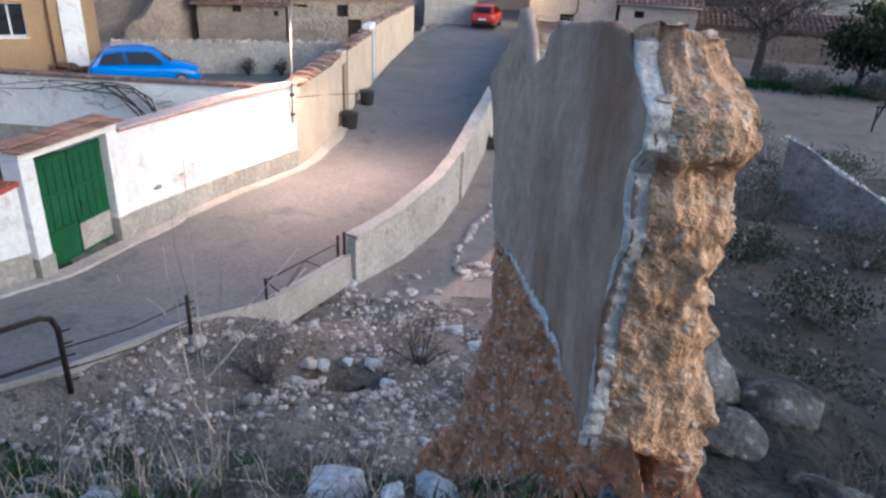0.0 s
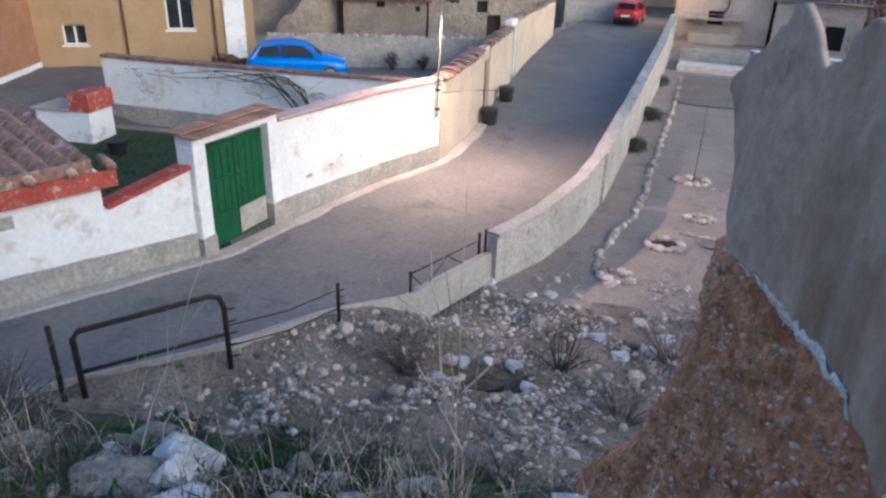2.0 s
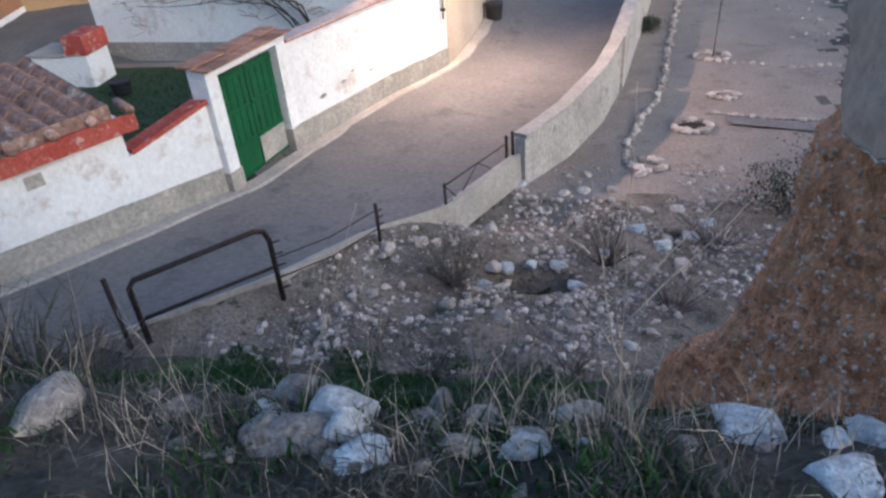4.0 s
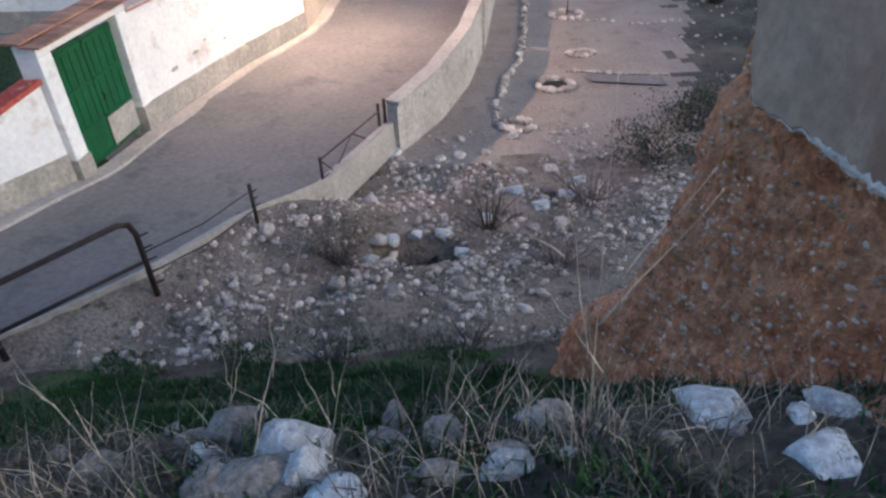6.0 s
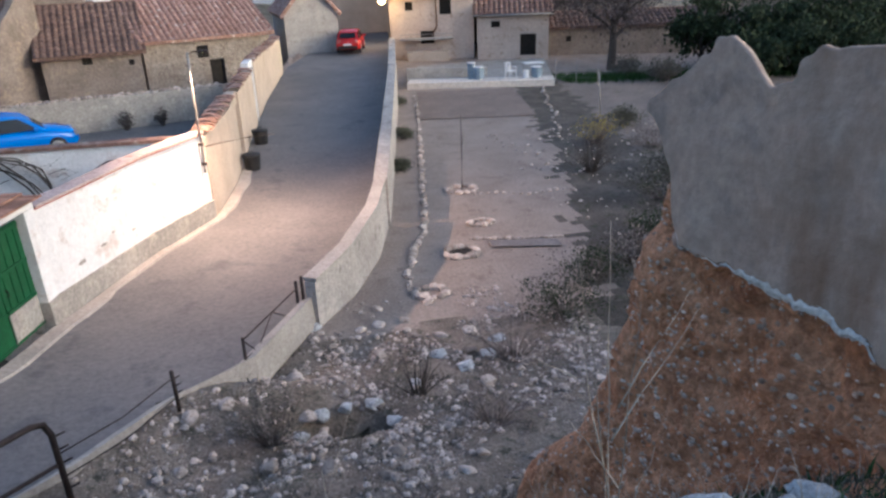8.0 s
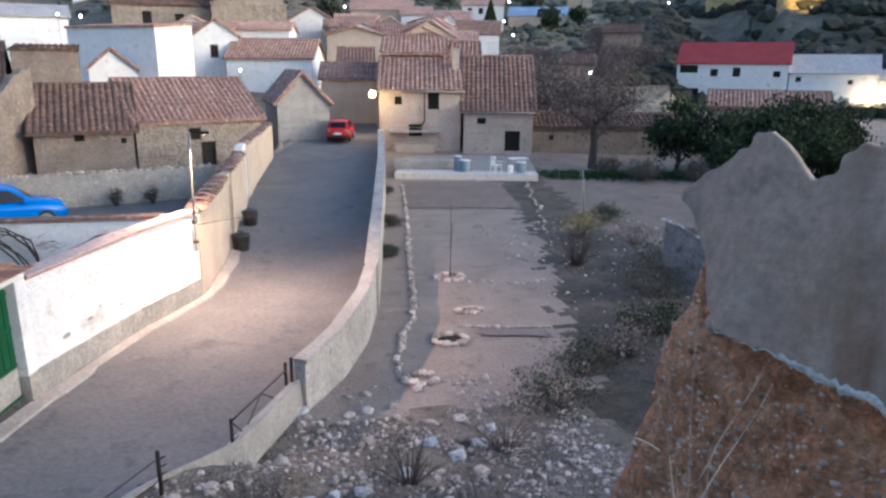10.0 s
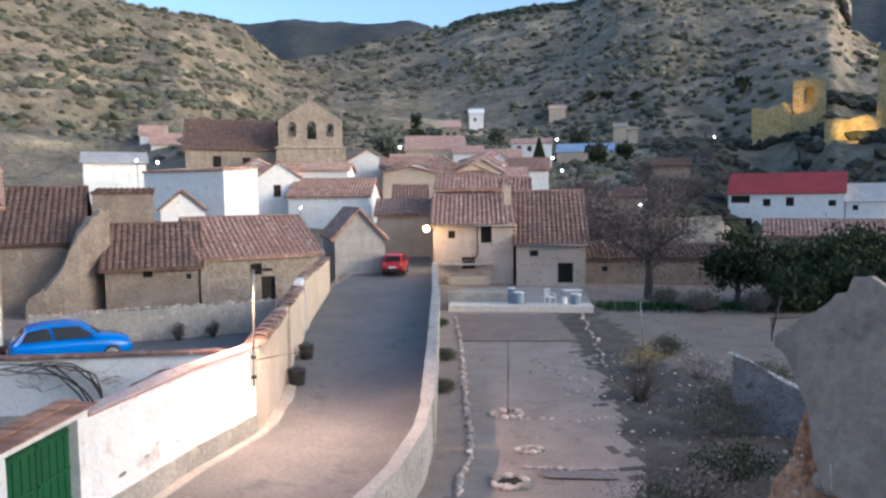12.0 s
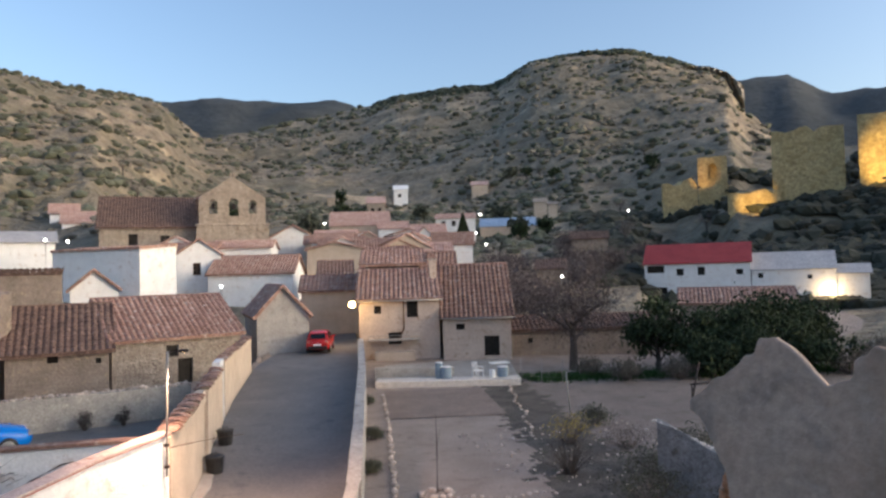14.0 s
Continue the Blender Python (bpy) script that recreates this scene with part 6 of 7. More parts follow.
tagged(pit, "flat dark disc for the shade in the planting hole", "hole", kind="structure")
bed = ribbon("soil_bed", [[(x + 0.165 * (y - 33), y - 0.22 * (x - 4), 0.05 + 0.02 * math.sin(9 * y) + 0.01 * noise.noise((x, y, 2))) for x in np.linspace(4.0, 9.6, 18)] for y in np.linspace(33.2, 41, 40)], mat("dark_dug_soil", (0.20, 0.155, 0.13), (0.24, 0.19, 0.16), 0.8, fine=9, bump=0.6))
tagged(bed, "freshly dug darker soil bed before the terrace", "soil bed", kind="structure")
bed2 = ribbon("soil_bed_grey", [[(x, y - 0.26 * (x - 2.5), 0.055 + 0.012 * noise.noise((x * 2, y * 2, 5))) for x in np.linspace(2.9, 4.7, 10)] for y in np.linspace(16.5, 17.0, 5)], mat("grey_ash_soil", (0.17, 0.145, 0.135), (0.21, 0.185, 0.175), 2, fine=12))
tagged(bed2, "grey ashy patch of garden soil", "soil bed", kind="structure")
sap = thing("sapling", "thin bare sapling with a stake in a stone ring", "sapling", (3.35, 21.7, 0.0), "garden saplings")
tube("stem", [(0, 0, -0.05), (0.03, 0.02, 1.2), (0.02, 0.0, 2.5)], [0.025, 0.018, 0.007], M_BARK, sap)
tube("twig", [(0.02, 0.01, 1.4), (0.15, 0.05, 2.0)], [0.008, 0.003], M_BARK, sap)
for k, (x, y, s) in enumerate(((1.75, 24.7, 0.42), (2.6, 29.5, 0.5), (3.6, 37.4, 0.45))):
    shrub((x, y, 0.0), s, s * 1.05, "dark low herb bush beside the wall", 90 + k, M_BARK, 50, leaf=M_SCRUB, leaves=1500, leaf_size=0.035, name="herb_bush", category="bush", group="bushes along the wall")
stake = thing("stake", "tall pale metal stake by the field fence", "stake", (12.3, 30.5, 0))
tube("rod", [(0, 0, -0.1), (-0.15, 0.05, 2.1)], 0.03, M_STEEL, stake)
# terrace before the house
terrace = thing("terrace", "pale concrete terrace step with a low wall behind", "terrace", kind="structure")
wall_strip("terrace_step", [(4.95, 42.25, -0.2, 0.38), (13.5, 39.75, -0.2, 0.38)], 1.4, M_LIME, terrace)
wall_strip("terrace_wall", [(5.3, 44.3, -0.2, 0.98), (10.2, 42.9, -0.2, 0.92)], 0.35, M_CONCRETE, terrace)
wall_strip("terrace_floor", [(5.2, 43.7, -0.2, 0.34), (13.9, 41.1, -0.2, 0.34)], 9.0, M_PLINTH, terrace)
chair = thing("garden_chair", "white plastic monobloc garden chair on the terrace", "chair", (11.25, 41.3, 0.38), turn=200)
for x in (-0.24, 0.24):
    for y in (-0.22, 0.22):
        tube("leg", [(x * 1.1, y * 1.1, 0), (x, y, 0.43)], 0.025, M_WHITEPLASTIC, chair)
    tube("armrest", [(x, 0.24, 0.43), (x * 1.1, 0.2, 0.66), (x * 1.1, -0.22, 0.66)], 0.03, M_WHITEPLASTIC, chair)
box("seat", (-0.27, -0.25, 0.43), (0.27, 0.25, 0.47), M_WHITEPLASTIC, chair, bevel=0.015)
for k in range(5):
    tube("back_slat", [(-0.2 + 0.1 * k, -0.24, 0.47), (-0.2 + 0.1 * k, -0.33, 0.9)], 0.026, M_WHITEPLASTIC, chair)
tube("back_rail", [(-0.24, -0.33, 0.9), (0, -0.36, 0.94), (0.24, -0.33, 0.9)], 0.028, M_WHITEPLASTIC, chair)
for at, r, h, m_, lab in (((12.15, 41.1, 0.38), 0.2, 0.42, M_WHITEPLASTIC, "white plastic bucket on the terrace"), ((12.8, 41.0, 0.38), 0.33, 0.62, M_BLUETARP, "blue-grey plastic drum with pale lid"), ((9.4, 42.0, 0.38), 0.36, 0.7, M_BLUETARP, "blue-grey plastic drum by the low wall"), ((9.0, 42.2, 0.38), 0.25, 0.95, M_BLUETARP, "tall blue-grey plastic drum")):
    e = thing("drum", lab, "drum", at, "drums on the terrace")
    bm = bmesh.new()
    add_tube(bm, [(0, 0, 0), (0, 0, h * 0.5), (0, 0, h)], [r * 0.9, r, r * 0.92], 16)
    part("body", bm, m_, e)
    bm = bmesh.new()
    add_tube(bm, [(0, 0, h + 0.002), (0, 0, h + 0.04)], r * 0.97, 16)
    part("lid", bm, M_WHITEPLASTIC, e, "pale lid")
tbl = thing("table", "white topped table standing on the terrace", "table", (13.0, 42.2, 0.38))
box("tabletop", (-0.6, -0.4, 0.7), (0.6, 0.4, 0.74), M_WHITEPLASTIC, tbl, bevel=0.01)
for x in (-0.52, 0.52):
    for y in (-0.32, 0.32):
        tube("leg", [(x, y, 0), (x, y, 0.7)], 0.025, M_STEEL, tbl)
# wire fence on the field side
fence = thing("wire_fence", "short thin wire fence with slim posts at the terrace end", "fence", (13.7, 40.2, 0))
for k in range(3):
    tube("post", [(0.2 + 1.0 * k, 0.5 - 0.9 * k * (k > 0), -0.1), (0.2 + 1.0 * k, 0.5 - 0.9 * k * (k > 0), 1.5)], 0.018, M_STEEL, fence)
for z in (0.4, 0.9, 1.5):
    tube("wire", [(0.2 + 1.0 * k, 0.5 - 0.9 * k * (k > 0), z) for k in range(3)], 0.008, M_STEEL, fence, n=4)
# house front: balcony slab and pipe
box("balcony", (0.7, -0.9, 1.35), (4.6, -0.004, 1.45), M_CONCRETE, main_house, "thin concrete balcony slab")
tube("balcony_rail", [(0.7, -0.88, 1.75), (4.6, -0.88, 1.75)], 0.025, M_STEEL, main_house)
for k in range(6):
    tube("baluster", [(0.75 + 0.76 * k, -0.88, 1.45), (0.75 + 0.76 * k, -0.88, 1.75)], 0.015, M_STEEL, main_house, n=4)
box("lean_to", (1.2, -0.8, -0.6), (4.2, -0.004, 0.5), M_BUFF, main_house, "brick base under the balcony")
tube("downpipe", [(3.4, -0.1, 4.3), (3.42, -0.1, 2.2), (3.0, -0.1, 1.5)], 0.06, M_WOOD, main_house)
chimney = box("chimney", (5.55, 2.6, 5.2), (6.1, 3.15, 7.4), M_PALE_RENDER, main_house, "pale rendered chimney", bevel=0.02)
box("chimney_cap", (5.48, 2.53, 7.402), (6.17, 3.22, 7.5), M_KERB, chimney, "concrete cap")
box("chimney_cap", (5.6, 2.65, 7.72), (6.05, 3.1, 7.78), M_TILE, chimney, "clay cover tile")
for x in (5.62, 5.97):
    box("chimney_prop", (x, 2.7, 7.501), (x + 0.06, 3.05, 7.719), M_TILE, chimney)
bm = bmesh.new()
tile_roof(bm, 5.2, 4.6, 7.15, 9.5, 8.5, 0.2, seed=5)
part("rear_roof", bm, M_TILE, main_house, "raised rear slope of brown tiles")
box("rear_wall", (0.1, 9.1, 4.0), (5.1, 9.4, 8.3), M_PALE_RENDER, main_house)
# solid near-black strip put in as the shade between the two slopes
box("roof_gap", (0.3, 4.75, 6.6), (4.9, 4.9, 7.05), M_DARK, main_house, "dark strip in place of the shade under the raised roof")
# ruined wall fragment by the field
M_GREYSHEET = mat("grey_blue_old_cement", (0.17, 0.175, 0.185), (0.25, 0.255, 0.265), 1.5, fine=10, bump=0.6, c=(0.12, 0.115, 0.11), amount=0.3)
frag = thing("wall_fragment", "broken grey wall fragment with pale crumbling top", "wall", kind="structure")
wall_strip("wall_face", [(9.6, 18.9, -0.3, 2.3), (9.9, 18.7, -0.3, 2.15), (10.5, 18.27, -0.3, 1.75), (11.6, 17.5, -0.3, 1.15), (12.8, 16.6, -0.3, 0.7)], 0.3, M_GREYSHEET, frag, rough=0.12, step=0.2)
rng = random.Random(101)
tagged(stones("fragment_stones", [(9.65 + 3.1 * t, 18.95 - 2.2 * t + rng.uniform(0, 0.25), along([(0, 2.3), (0.3, 1.76), (0.63, 1.16), (1, 0.72)], t) + rng.uniform(-0.03, 0.04), rng.uniform(0.04, 0.08)) for t in np.linspace(0, 1, 60)], M_LIME, frag, "pale crumbled stones on top", 102), kind="stuff")
frame_ = thing("trellis", "dark iron frame standing in the field", "frame", (18.8, 30.2, 0))
for x in (0, 1.9):
    tube("post", [(x, 0, -0.1), (x, 0, 1.1)], 0.04, M_IRON, frame_)
tube("bar", [(-0.1, 0, 1.1), (2.0, 0, 1.1)], 0.04, M_IRON, frame_)
tube("brace", [(0, 0, 0.4), (1.1, 0.9, 2.0)], 0.05, M_IRON, frame_)
yb = shrub((10.0, 25.9, 0), 1.15, 1.2, "bare shrub with yellow flowering top", 111, M_TWIG, 60, leaf=M_YELLOWBUSH, leaves=500, leaf_size=0.04, group="garden shrubs")
for k, (x, y, h, s, lf) in enumerate(((8.2, 22.2, 1.5, 1.1, None), (11.8, 24.4, 0.9, 1.3, M_BLOSSOM), (7.4, 15.6, 0.9, 1.3, M_LEAF), (9.2, 18.6, 1.0, 1.6, M_SCRUB), (11.0, 20.8, 0.9, 1.7, M_SCRUB), (13.4, 22.6, 0.9, 1.7, M_SCRUB), (6.0, 14.4, 0.9, 1.2, M_BLOSSOM), (7.6, 12.2, 1.1, 1.5, M_LEAF), (10.5, 15.5, 1.1, 1.9, M_SCRUB), (12.6, 28.6, 0.7, 1.0, M_SCRUB), (5.6, 9.0, 1.0, 1.5, M_SCRUB), (4.0, 7.0, 0.9, 1.2, M_DRY), (15.5, 19.0, 1.2, 2.2, M_SCRUB))):
    shrub((x, y, ground_z(x, y)), h, s, "dark tangled brush beside the garden" if lf else "small bare fruit tree in the garden", 120 + k, M_TWIG if k % 2 else M_BARK, 55, leaf=lf, leaves=1400 if lf is not M_BLOSSOM else 500, leaf_size=0.045, group="garden shrubs")
rng = random.Random(131)
tagged(stones("garden_rubble", [(x, y, ground_z(x, y) + 0.02, rng.uniform(0.02, 0.08)) for x, y in [(rng.uniform(5.5, 14) + 0.2 * k % 1, rng.uniform(9, 29)) for k in range(420)]], M_PEBBLE, seed=132), "rubble and rubbish at the garden's neglected side", "rubble", kind="stuff")

# ---- the village ----
# church
house("church nave with low clay tile roof and stone buttresses", (-20.6, 95.4), (-8.4, 96.9), 9.5, 13.8, 18.2, 14.0, M_STONE, M_TILE_DARK, name="church_nave", category="church", group="church", over=0.4,
      holes=[(3.4, 1.2, 1.1, 2.2), (7.2, 1.2, 1.1, 2.0)])
church = thing("church_tower", "golden stone belfry gable with three arched bell openings", "church", (-8.6, 95.0, 8.5), "church", turn=1.3)


def arched_wall(bm, w, z0, z1, t, holes):
    """A wall with round-headed openings (x, z, width, height)."""
    facade(bm, w, z0, z1, t, holes)
    for x, z, ww, hh in holes:
        r, cx, cz = ww / 2, x + ww / 2, z + hh - ww / 2
        for s in (-1, 1):
            arc = [(cx + s * r * math.cos(a), cz + r * math.sin(a)) for a in np.linspace(0, math.pi / 2, 7)]
            for (xa, za), (xb, zb) in zip(arc, arc[1:]):
                for y in (0.002, t - 0.002):
                    bm.faces.new([bm.verts.new((px, y, pz)) for px, pz in ((xa, za), (xb, zb), (xb, z + hh), (xa, z + hh))])
                bm.faces.new([bm.verts.new(p) for p in ((xa, 0.002, za), (xb, 0.002, zb), (xb, t - 0.002, zb), (xa, t - 0.002, za))])


bm = bmesh.new()
add_box(bm, (-0.35, -0.15, -2), (8.8, 6, 5.3))
part("tower_base", bm, M_CHURCH, church)
box("cornice", (-0.5, -0.3, 5.302), (8.95, 6.1, 5.6), M_CHURCH, church, bevel=0.05)
bm = bmesh.new()
arched_wall(bm, 8.4, 5.602, 9.0, 1.2, [(1.25, 6.9, 1.05, 1.9), (3.75, 6.6, 1.2, 2.35), (6.25, 6.9, 1.0, 1.8)])
part("bell_wall", bm, M_CHURCH, church)
bm = bmesh.new()
for y0, y1 in ((0, 1.2),):
    a = [bm.verts.new((x, y0, z)) for x, z in ((0, 9.002), (8.4, 9.002), (5.0, 11.3), (4.5, 11.5), (3.6, 11.4))]
    b = [bm.verts.new((v.co.x, y1, v.co.z)) for v in a]
    bm.faces.new(a), bm.faces.new(b[::-1])
    for k in range(5):
        bm.faces.new((a[k], b[k], b[(k + 1) % 5], a[(k + 1) % 5]))
part("pediment", bm, M_CHURCH, church)
for x in (4.05, 4.45):
    box("finial", (x - 0.12, 0.3, 11.4), (x + 0.12, 0.6, 12.4), M_CHURCH, church, bevel=0.03)
for x, z, r in ((1.77, 7.6, 0.3), (4.35, 7.5, 0.42), (6.75, 7.6, 0.3)):
    bm = bmesh.new()
    add_tube(bm, [(x, 0.6, z), (x, 0.6, z + 0.15), (x, 0.6, z + 0.6), (x, 0.6, z + 0.8)], [r, r * 0.85, r * 0.55, r * 0.2], 12)
    part("bell", bm, M_IRON, church, "dark bronze bell")
bm = bmesh.new()
tile_roof(bm, 9.0, 0, 0, 4.2, 1.9, 0.2)
bmesh.ops.transform(bm, matrix=Matrix.Translation((-0.4, 10.4, 9.0)) @ pose(0, 0, 0, 0, 0, -90), verts=bm.verts)
part("tower_roof", bm, M_TILE, church)
# dark plate on the solid wall, in place of a slit's inner shade
box("tower_slit", (3.6, -0.16, 3.0), (3.9, -0.151, 3.5), M_DARK, church)

PINKROOF = mat("pale_pink_roof_tile", (0.46, 0.29, 0.235), (0.56, 0.40, 0.34), 0.8, fine=4, bump=0.4, c=(0.34, 0.18, 0.14), amount=0.3)
VILLAGE = [
    ("white terraced house with pale roof edge", (-28.5, 81.0), (-22.4, 82.7), 7.0, 11.3, 12.6, 8, M_WHITE, M_GREYROOF, ()),
    ("pink-roofed white house on the hillside", (-32.6, 121.4), (-28.6, 122.3), 13.0, 17.8, 19.6, 8, M_WHITE, PINKROOF, ((1, 2.5, 0.9, 1.1),)),
    ("pink-roofed house above the church", (-29.4, 115.0), (-24.8, 116.0), 11.5, 15.8, 17.8, 8, M_WHITE, PINKROOF, ()),
    ("cream house with a clay roof beside the church", (5.1, 97.9), (10.1, 97.3), 7.5, 11.3, 12.5, 7, M_BUFF, M_TILE, ()),
    ("large pink-roofed house in the village centre", (12.7, 134.3), (24.0, 132.5), 9.0, 16.3, 19.3, 12, M_BUFF, PINKROOF, ((2, 3.5, 1.1, 1.4), (5, 3.5, 1.1, 1.4), (8, 3.5, 1.1, 1.4))),
    ("white house with small dark windows in the centre", (20.6, 126.1), (25.9, 125.0), 9.0, 15.1, 16.6, 8, M_WHITE, PINKROOF, ((0.9, 3.8, 0.8, 1), (3.2, 3.8, 0.8, 1))),
    ("low clay-roofed house in the centre", (8.0, 89.5), (13.0, 88.8), 6.0, 9.7, 11.0, 8, M_WHITE, M_TILE, ()),
    ("white house with brown clay roof by the lane", (4.3, 69.8), (7.5, 69.4), 3.0, 6.8, 8.3, 7, M_WHITE, M_TILE, ((1.2, 2.3, 0.6, 0.8),)),
    ("pale clay-roofed house behind the adobe house", (14.2, 83.5), (21.6, 81.7), 5.5, 9.4, 10.6, 8, M_BUFF, PINKROOF, ()),
    ("tall cream three-storey house by the conifer", (36.7, 145.0), (44.9, 142.5), 11.5, 18.4, 19.8, 10, M_WHITE, M_TILE, ((1.2, 5.2, 0.9, 1.2), (3.4, 5.2, 0.9, 1.2), (5.6, 5.2, 0.9, 1.2), (1.2, 2.6, 0.9, 1.2), (3.4, 2.6, 0.9, 1.2))),
    ("long shed with pale blue sheet roof", (49.1, 151.7), (60.9, 147.1), 13.5, 17.0, 19.2, 12, M_BUFF, M_BLUEROOF, ()),
    ("white house alone on the slope", (46.1, 235.2), (50.9, 234.2), 29.0, 35.8, 37.6, 8, M_WHITE, M_WHITE, ((1.5, 4, 1, 1.2),)),
    ("grey stone house on the slope", (32.0, 207.3), (37.4, 206.3), 22.0, 28.2, 30.5, 9, M_STONE, PINKROOF, ((1.2, 3.4, 1, 1.2), (3.2, 3.4, 1, 1.2))),
    ("small stone hut on the slope", (22.5, 228.8), (24.9, 228.5), 27.0, 32.2, 33.2, 6, M_STONE, M_STONE, ()),
    ("pale tower-like hut on the slope", (89.8, 232.6), (93.4, 231.1), 30.0, 36.8, 38.5, 7, M_WHITE, PINKROOF, ((1.2, 4, 0.8, 1),)),
    ("ochre hut on the slope", (75.4, 237.7), (80.9, 235.9), 31.0, 37.8, 39.6, 9, M_BUFF, PINKROOF, ()),
    ("ochre stone hut by the track", (76.5, 184.0), (79.9, 182.5), 20.5, 26.1, 27.4, 7, M_BUFF, M_STONE, ()),
    ("ochre ruined hut by the track", (76.0, 173.2), (78.2, 172.2), 18.5, 24.4, 25.2, 6, M_BUFF, M_STONE, ()),
    ("small buff hut on the upper slope", (105.6, 225.7), (108.1, 224.5), 30.0, 35.1, 36.1, 6, M_BUFF, M_STONE, ()),
    ("brick house with a dull brown roof", (48.3, 103.4), (53.5, 100.7), 7.0, 11.6, 12.8, 8, M_ADOBE, M_TILE_DARK, ()),
    ("dull brown roofed house behind the bare tree", (31.3, 78.2), (34.4, 76.8), 3.0, 6.9, 8.0, 8, M_ADOBE, M_TILE_DARK, ()),
    ("low adobe shed behind the hedge", (36.0, 56.0), (44.0, 50.5), 0.5, 3.4, 4.6, 6, M_ADOBE, M_TILE, ()),
]
for lab, p0, p1, z0, ev, rd, dep, wm, rm, holes in VILLAGE:
    house(lab, p0, p1, z0, ev, rd, dep, wm, rm, holes=holes, tiles=rm in (M_TILE, PINKROOF, M_TILE_DARK) and p0[1] < 140)
house("white gabled house beside the church", (0.7, 105.1), (7.0, 104.7), 8.0, 12.6, 14.4, 8.0, M_WHITE, M_TILE, gable=True)
rng = random.Random(141)
for k in range(34):
    a, r = rng.uniform(-9, 14), rng.uniform(82, 128)
    x, y = r * math.sin(radians(a)), r * math.cos(radians(a))
    z = 5.0 + (r - 60) * 0.105
    w = rng.uniform(4, 7)
    if abs(x + 4) < 9 and r > 88:
        continue
    house("clay-roofed village house among its neighbours", (x, y), (x + w, y - 0.15 * w + rng.uniform(-1, 1)), z - 2.5, z + rng.uniform(1.6, 2.9), z + rng.uniform(3.3, 4.1), rng.uniform(6, 8), M_WHITE if k % 7 else M_BUFF, PINKROOF if k % 3 else M_TILE, gable=k % 2 == 0)

# long white houses at the castle's foot
row1 = house("long white house with red sheet roof below the castle", (48.3, 81.7), (58.2, 73.5), 2.5, 7.2, 9.7, 8.0, M_WHITE, M_REDROOF, tiles=False, over=0.25, pane=M_DARK,
             holes=[(0.3, 3.5, 2.2, 0.95), (4.0, 3.1, 0.9, 0.9), (6.6, 3.1, 0.9, 1.1), (11.2, 3.1, 0.8, 0.7), (1.4, 0.7, 1.4, 0.9), (4.4, 0.7, 1.6, 0.9)], group="houses below the castle")
row2 = house("long white house with grey sheet roof below the castle", (58.3, 73.4), (65.1, 67.2), 1.0, 6.1, 8.2, 9.0, M_WHITE, M_GREYROOF, tiles=False, over=0.2, pane=M_DARK,
             holes=[(0.7, 4.1, 0.6, 0.6), (6.2, 3.9, 0.5, 0.5)], group="houses below the castle")
box("blue_door", (5.7, -0.06, 0.2), (6.6, -0.004, 2.4), M_BLUETARP, row2, "faded blue door")
house("low white annexe below the castle", (65.3, 67.4), (67.8, 65.0), 3.2, 5.5, 6.5, 6.0, M_WHITE, M_GREYROOF, tiles=False, group="houses below the castle")
lamp((64.0, 66.9, 3.3), 260, (1.0, 0.66, 0.30))

# castle
castle = thing("castle", "ruined stone castle lit yellow by floodlights", "castle", (100, 108, 12))
C = Vector((100, 108, 12))


def castle_block(name, p0, p1, z0, z1, depth, label="", crumble=0.8, holes=()):
    dx, dy = p1[0] - p0[0], p1[1] - p0[1]
    w = math.hypot(dx, dy)
    bm = bmesh.new()
    if holes:
        arched_wall(bm, w, z0, z1, 1.5, holes)
        add_box(bm, (0, 1.5, z0), (w, depth, z1 - 0.5))
    else:
        nx, nz = max(4, int(w / 1.2)), max(4, int((z1 - z0) / 1.2))
        for y, flip in ((0, False), (depth, True)):
            g = [[bm.verts.new((w * i / nx, y + 0.18 * noise.noise((i * 0.7, j * 0.7, y)), z0 + (z1 - z0 + (crumble * noise.noise((i * 0.9, 3, y)) if j == nz else 0)) * j / nz)) for i in range(nx + 1)] for j in range(nz + 1)]
            for j in range(nz):
                for i in range(nx):
                    bm.faces.new((g[j][i], g[j][i + 1], g[j + 1][i + 1], g[j + 1][i]))
            if not flip:
                g0 = g
        for j in range(nz):
            for i in (0, nx):
                bm.faces.new((g0[j][i], g[j][i], g[j + 1][i], g0[j + 1][i]))
        for i in range(nx):
            bm.faces.new((g0[nz][i], g0[nz][i + 1], g[nz][i + 1], g[nz][i]))
    bmesh.ops.transform(bm, matrix=Matrix.Translation((p0[0] - C.x, p0[1] - C.y, -C.z)) @ pose(0, 0, 0, 0, 0, math.degrees(math.atan2(dy, dx))), verts=bm.verts)
    return part(name, bm, M_CASTLE, castle, label)


castle_block("keep", (107.2, 102.7), (116.0, 93.0), 8, 34.0, 12, "tall keep in yellow floodlight", 0.4)
castle_block("shaded_tower", (98.0, 114.4), (107.0, 105.6), 8, 32.8, 9, "tower wall out of the floodlight", 1.5)
castle_block("curtain_wall", (90.3, 118.1), (97.9, 112.3), 8, 21.0, 3, "low curtain wall in yellow floodlight", 1.2)
castle_block("arched_tower", (100.6, 141.6), (105.8, 137.7), 14, 32.3, 5, "ruined tower with an arch", holes=[(2.2, 27.0, 2.0, 3.6)])
castle_block("outer_wall", (93.5, 145.5), (100.5, 141.7), 12, 26.5, 4, "crumbling outer wall", 3.0)


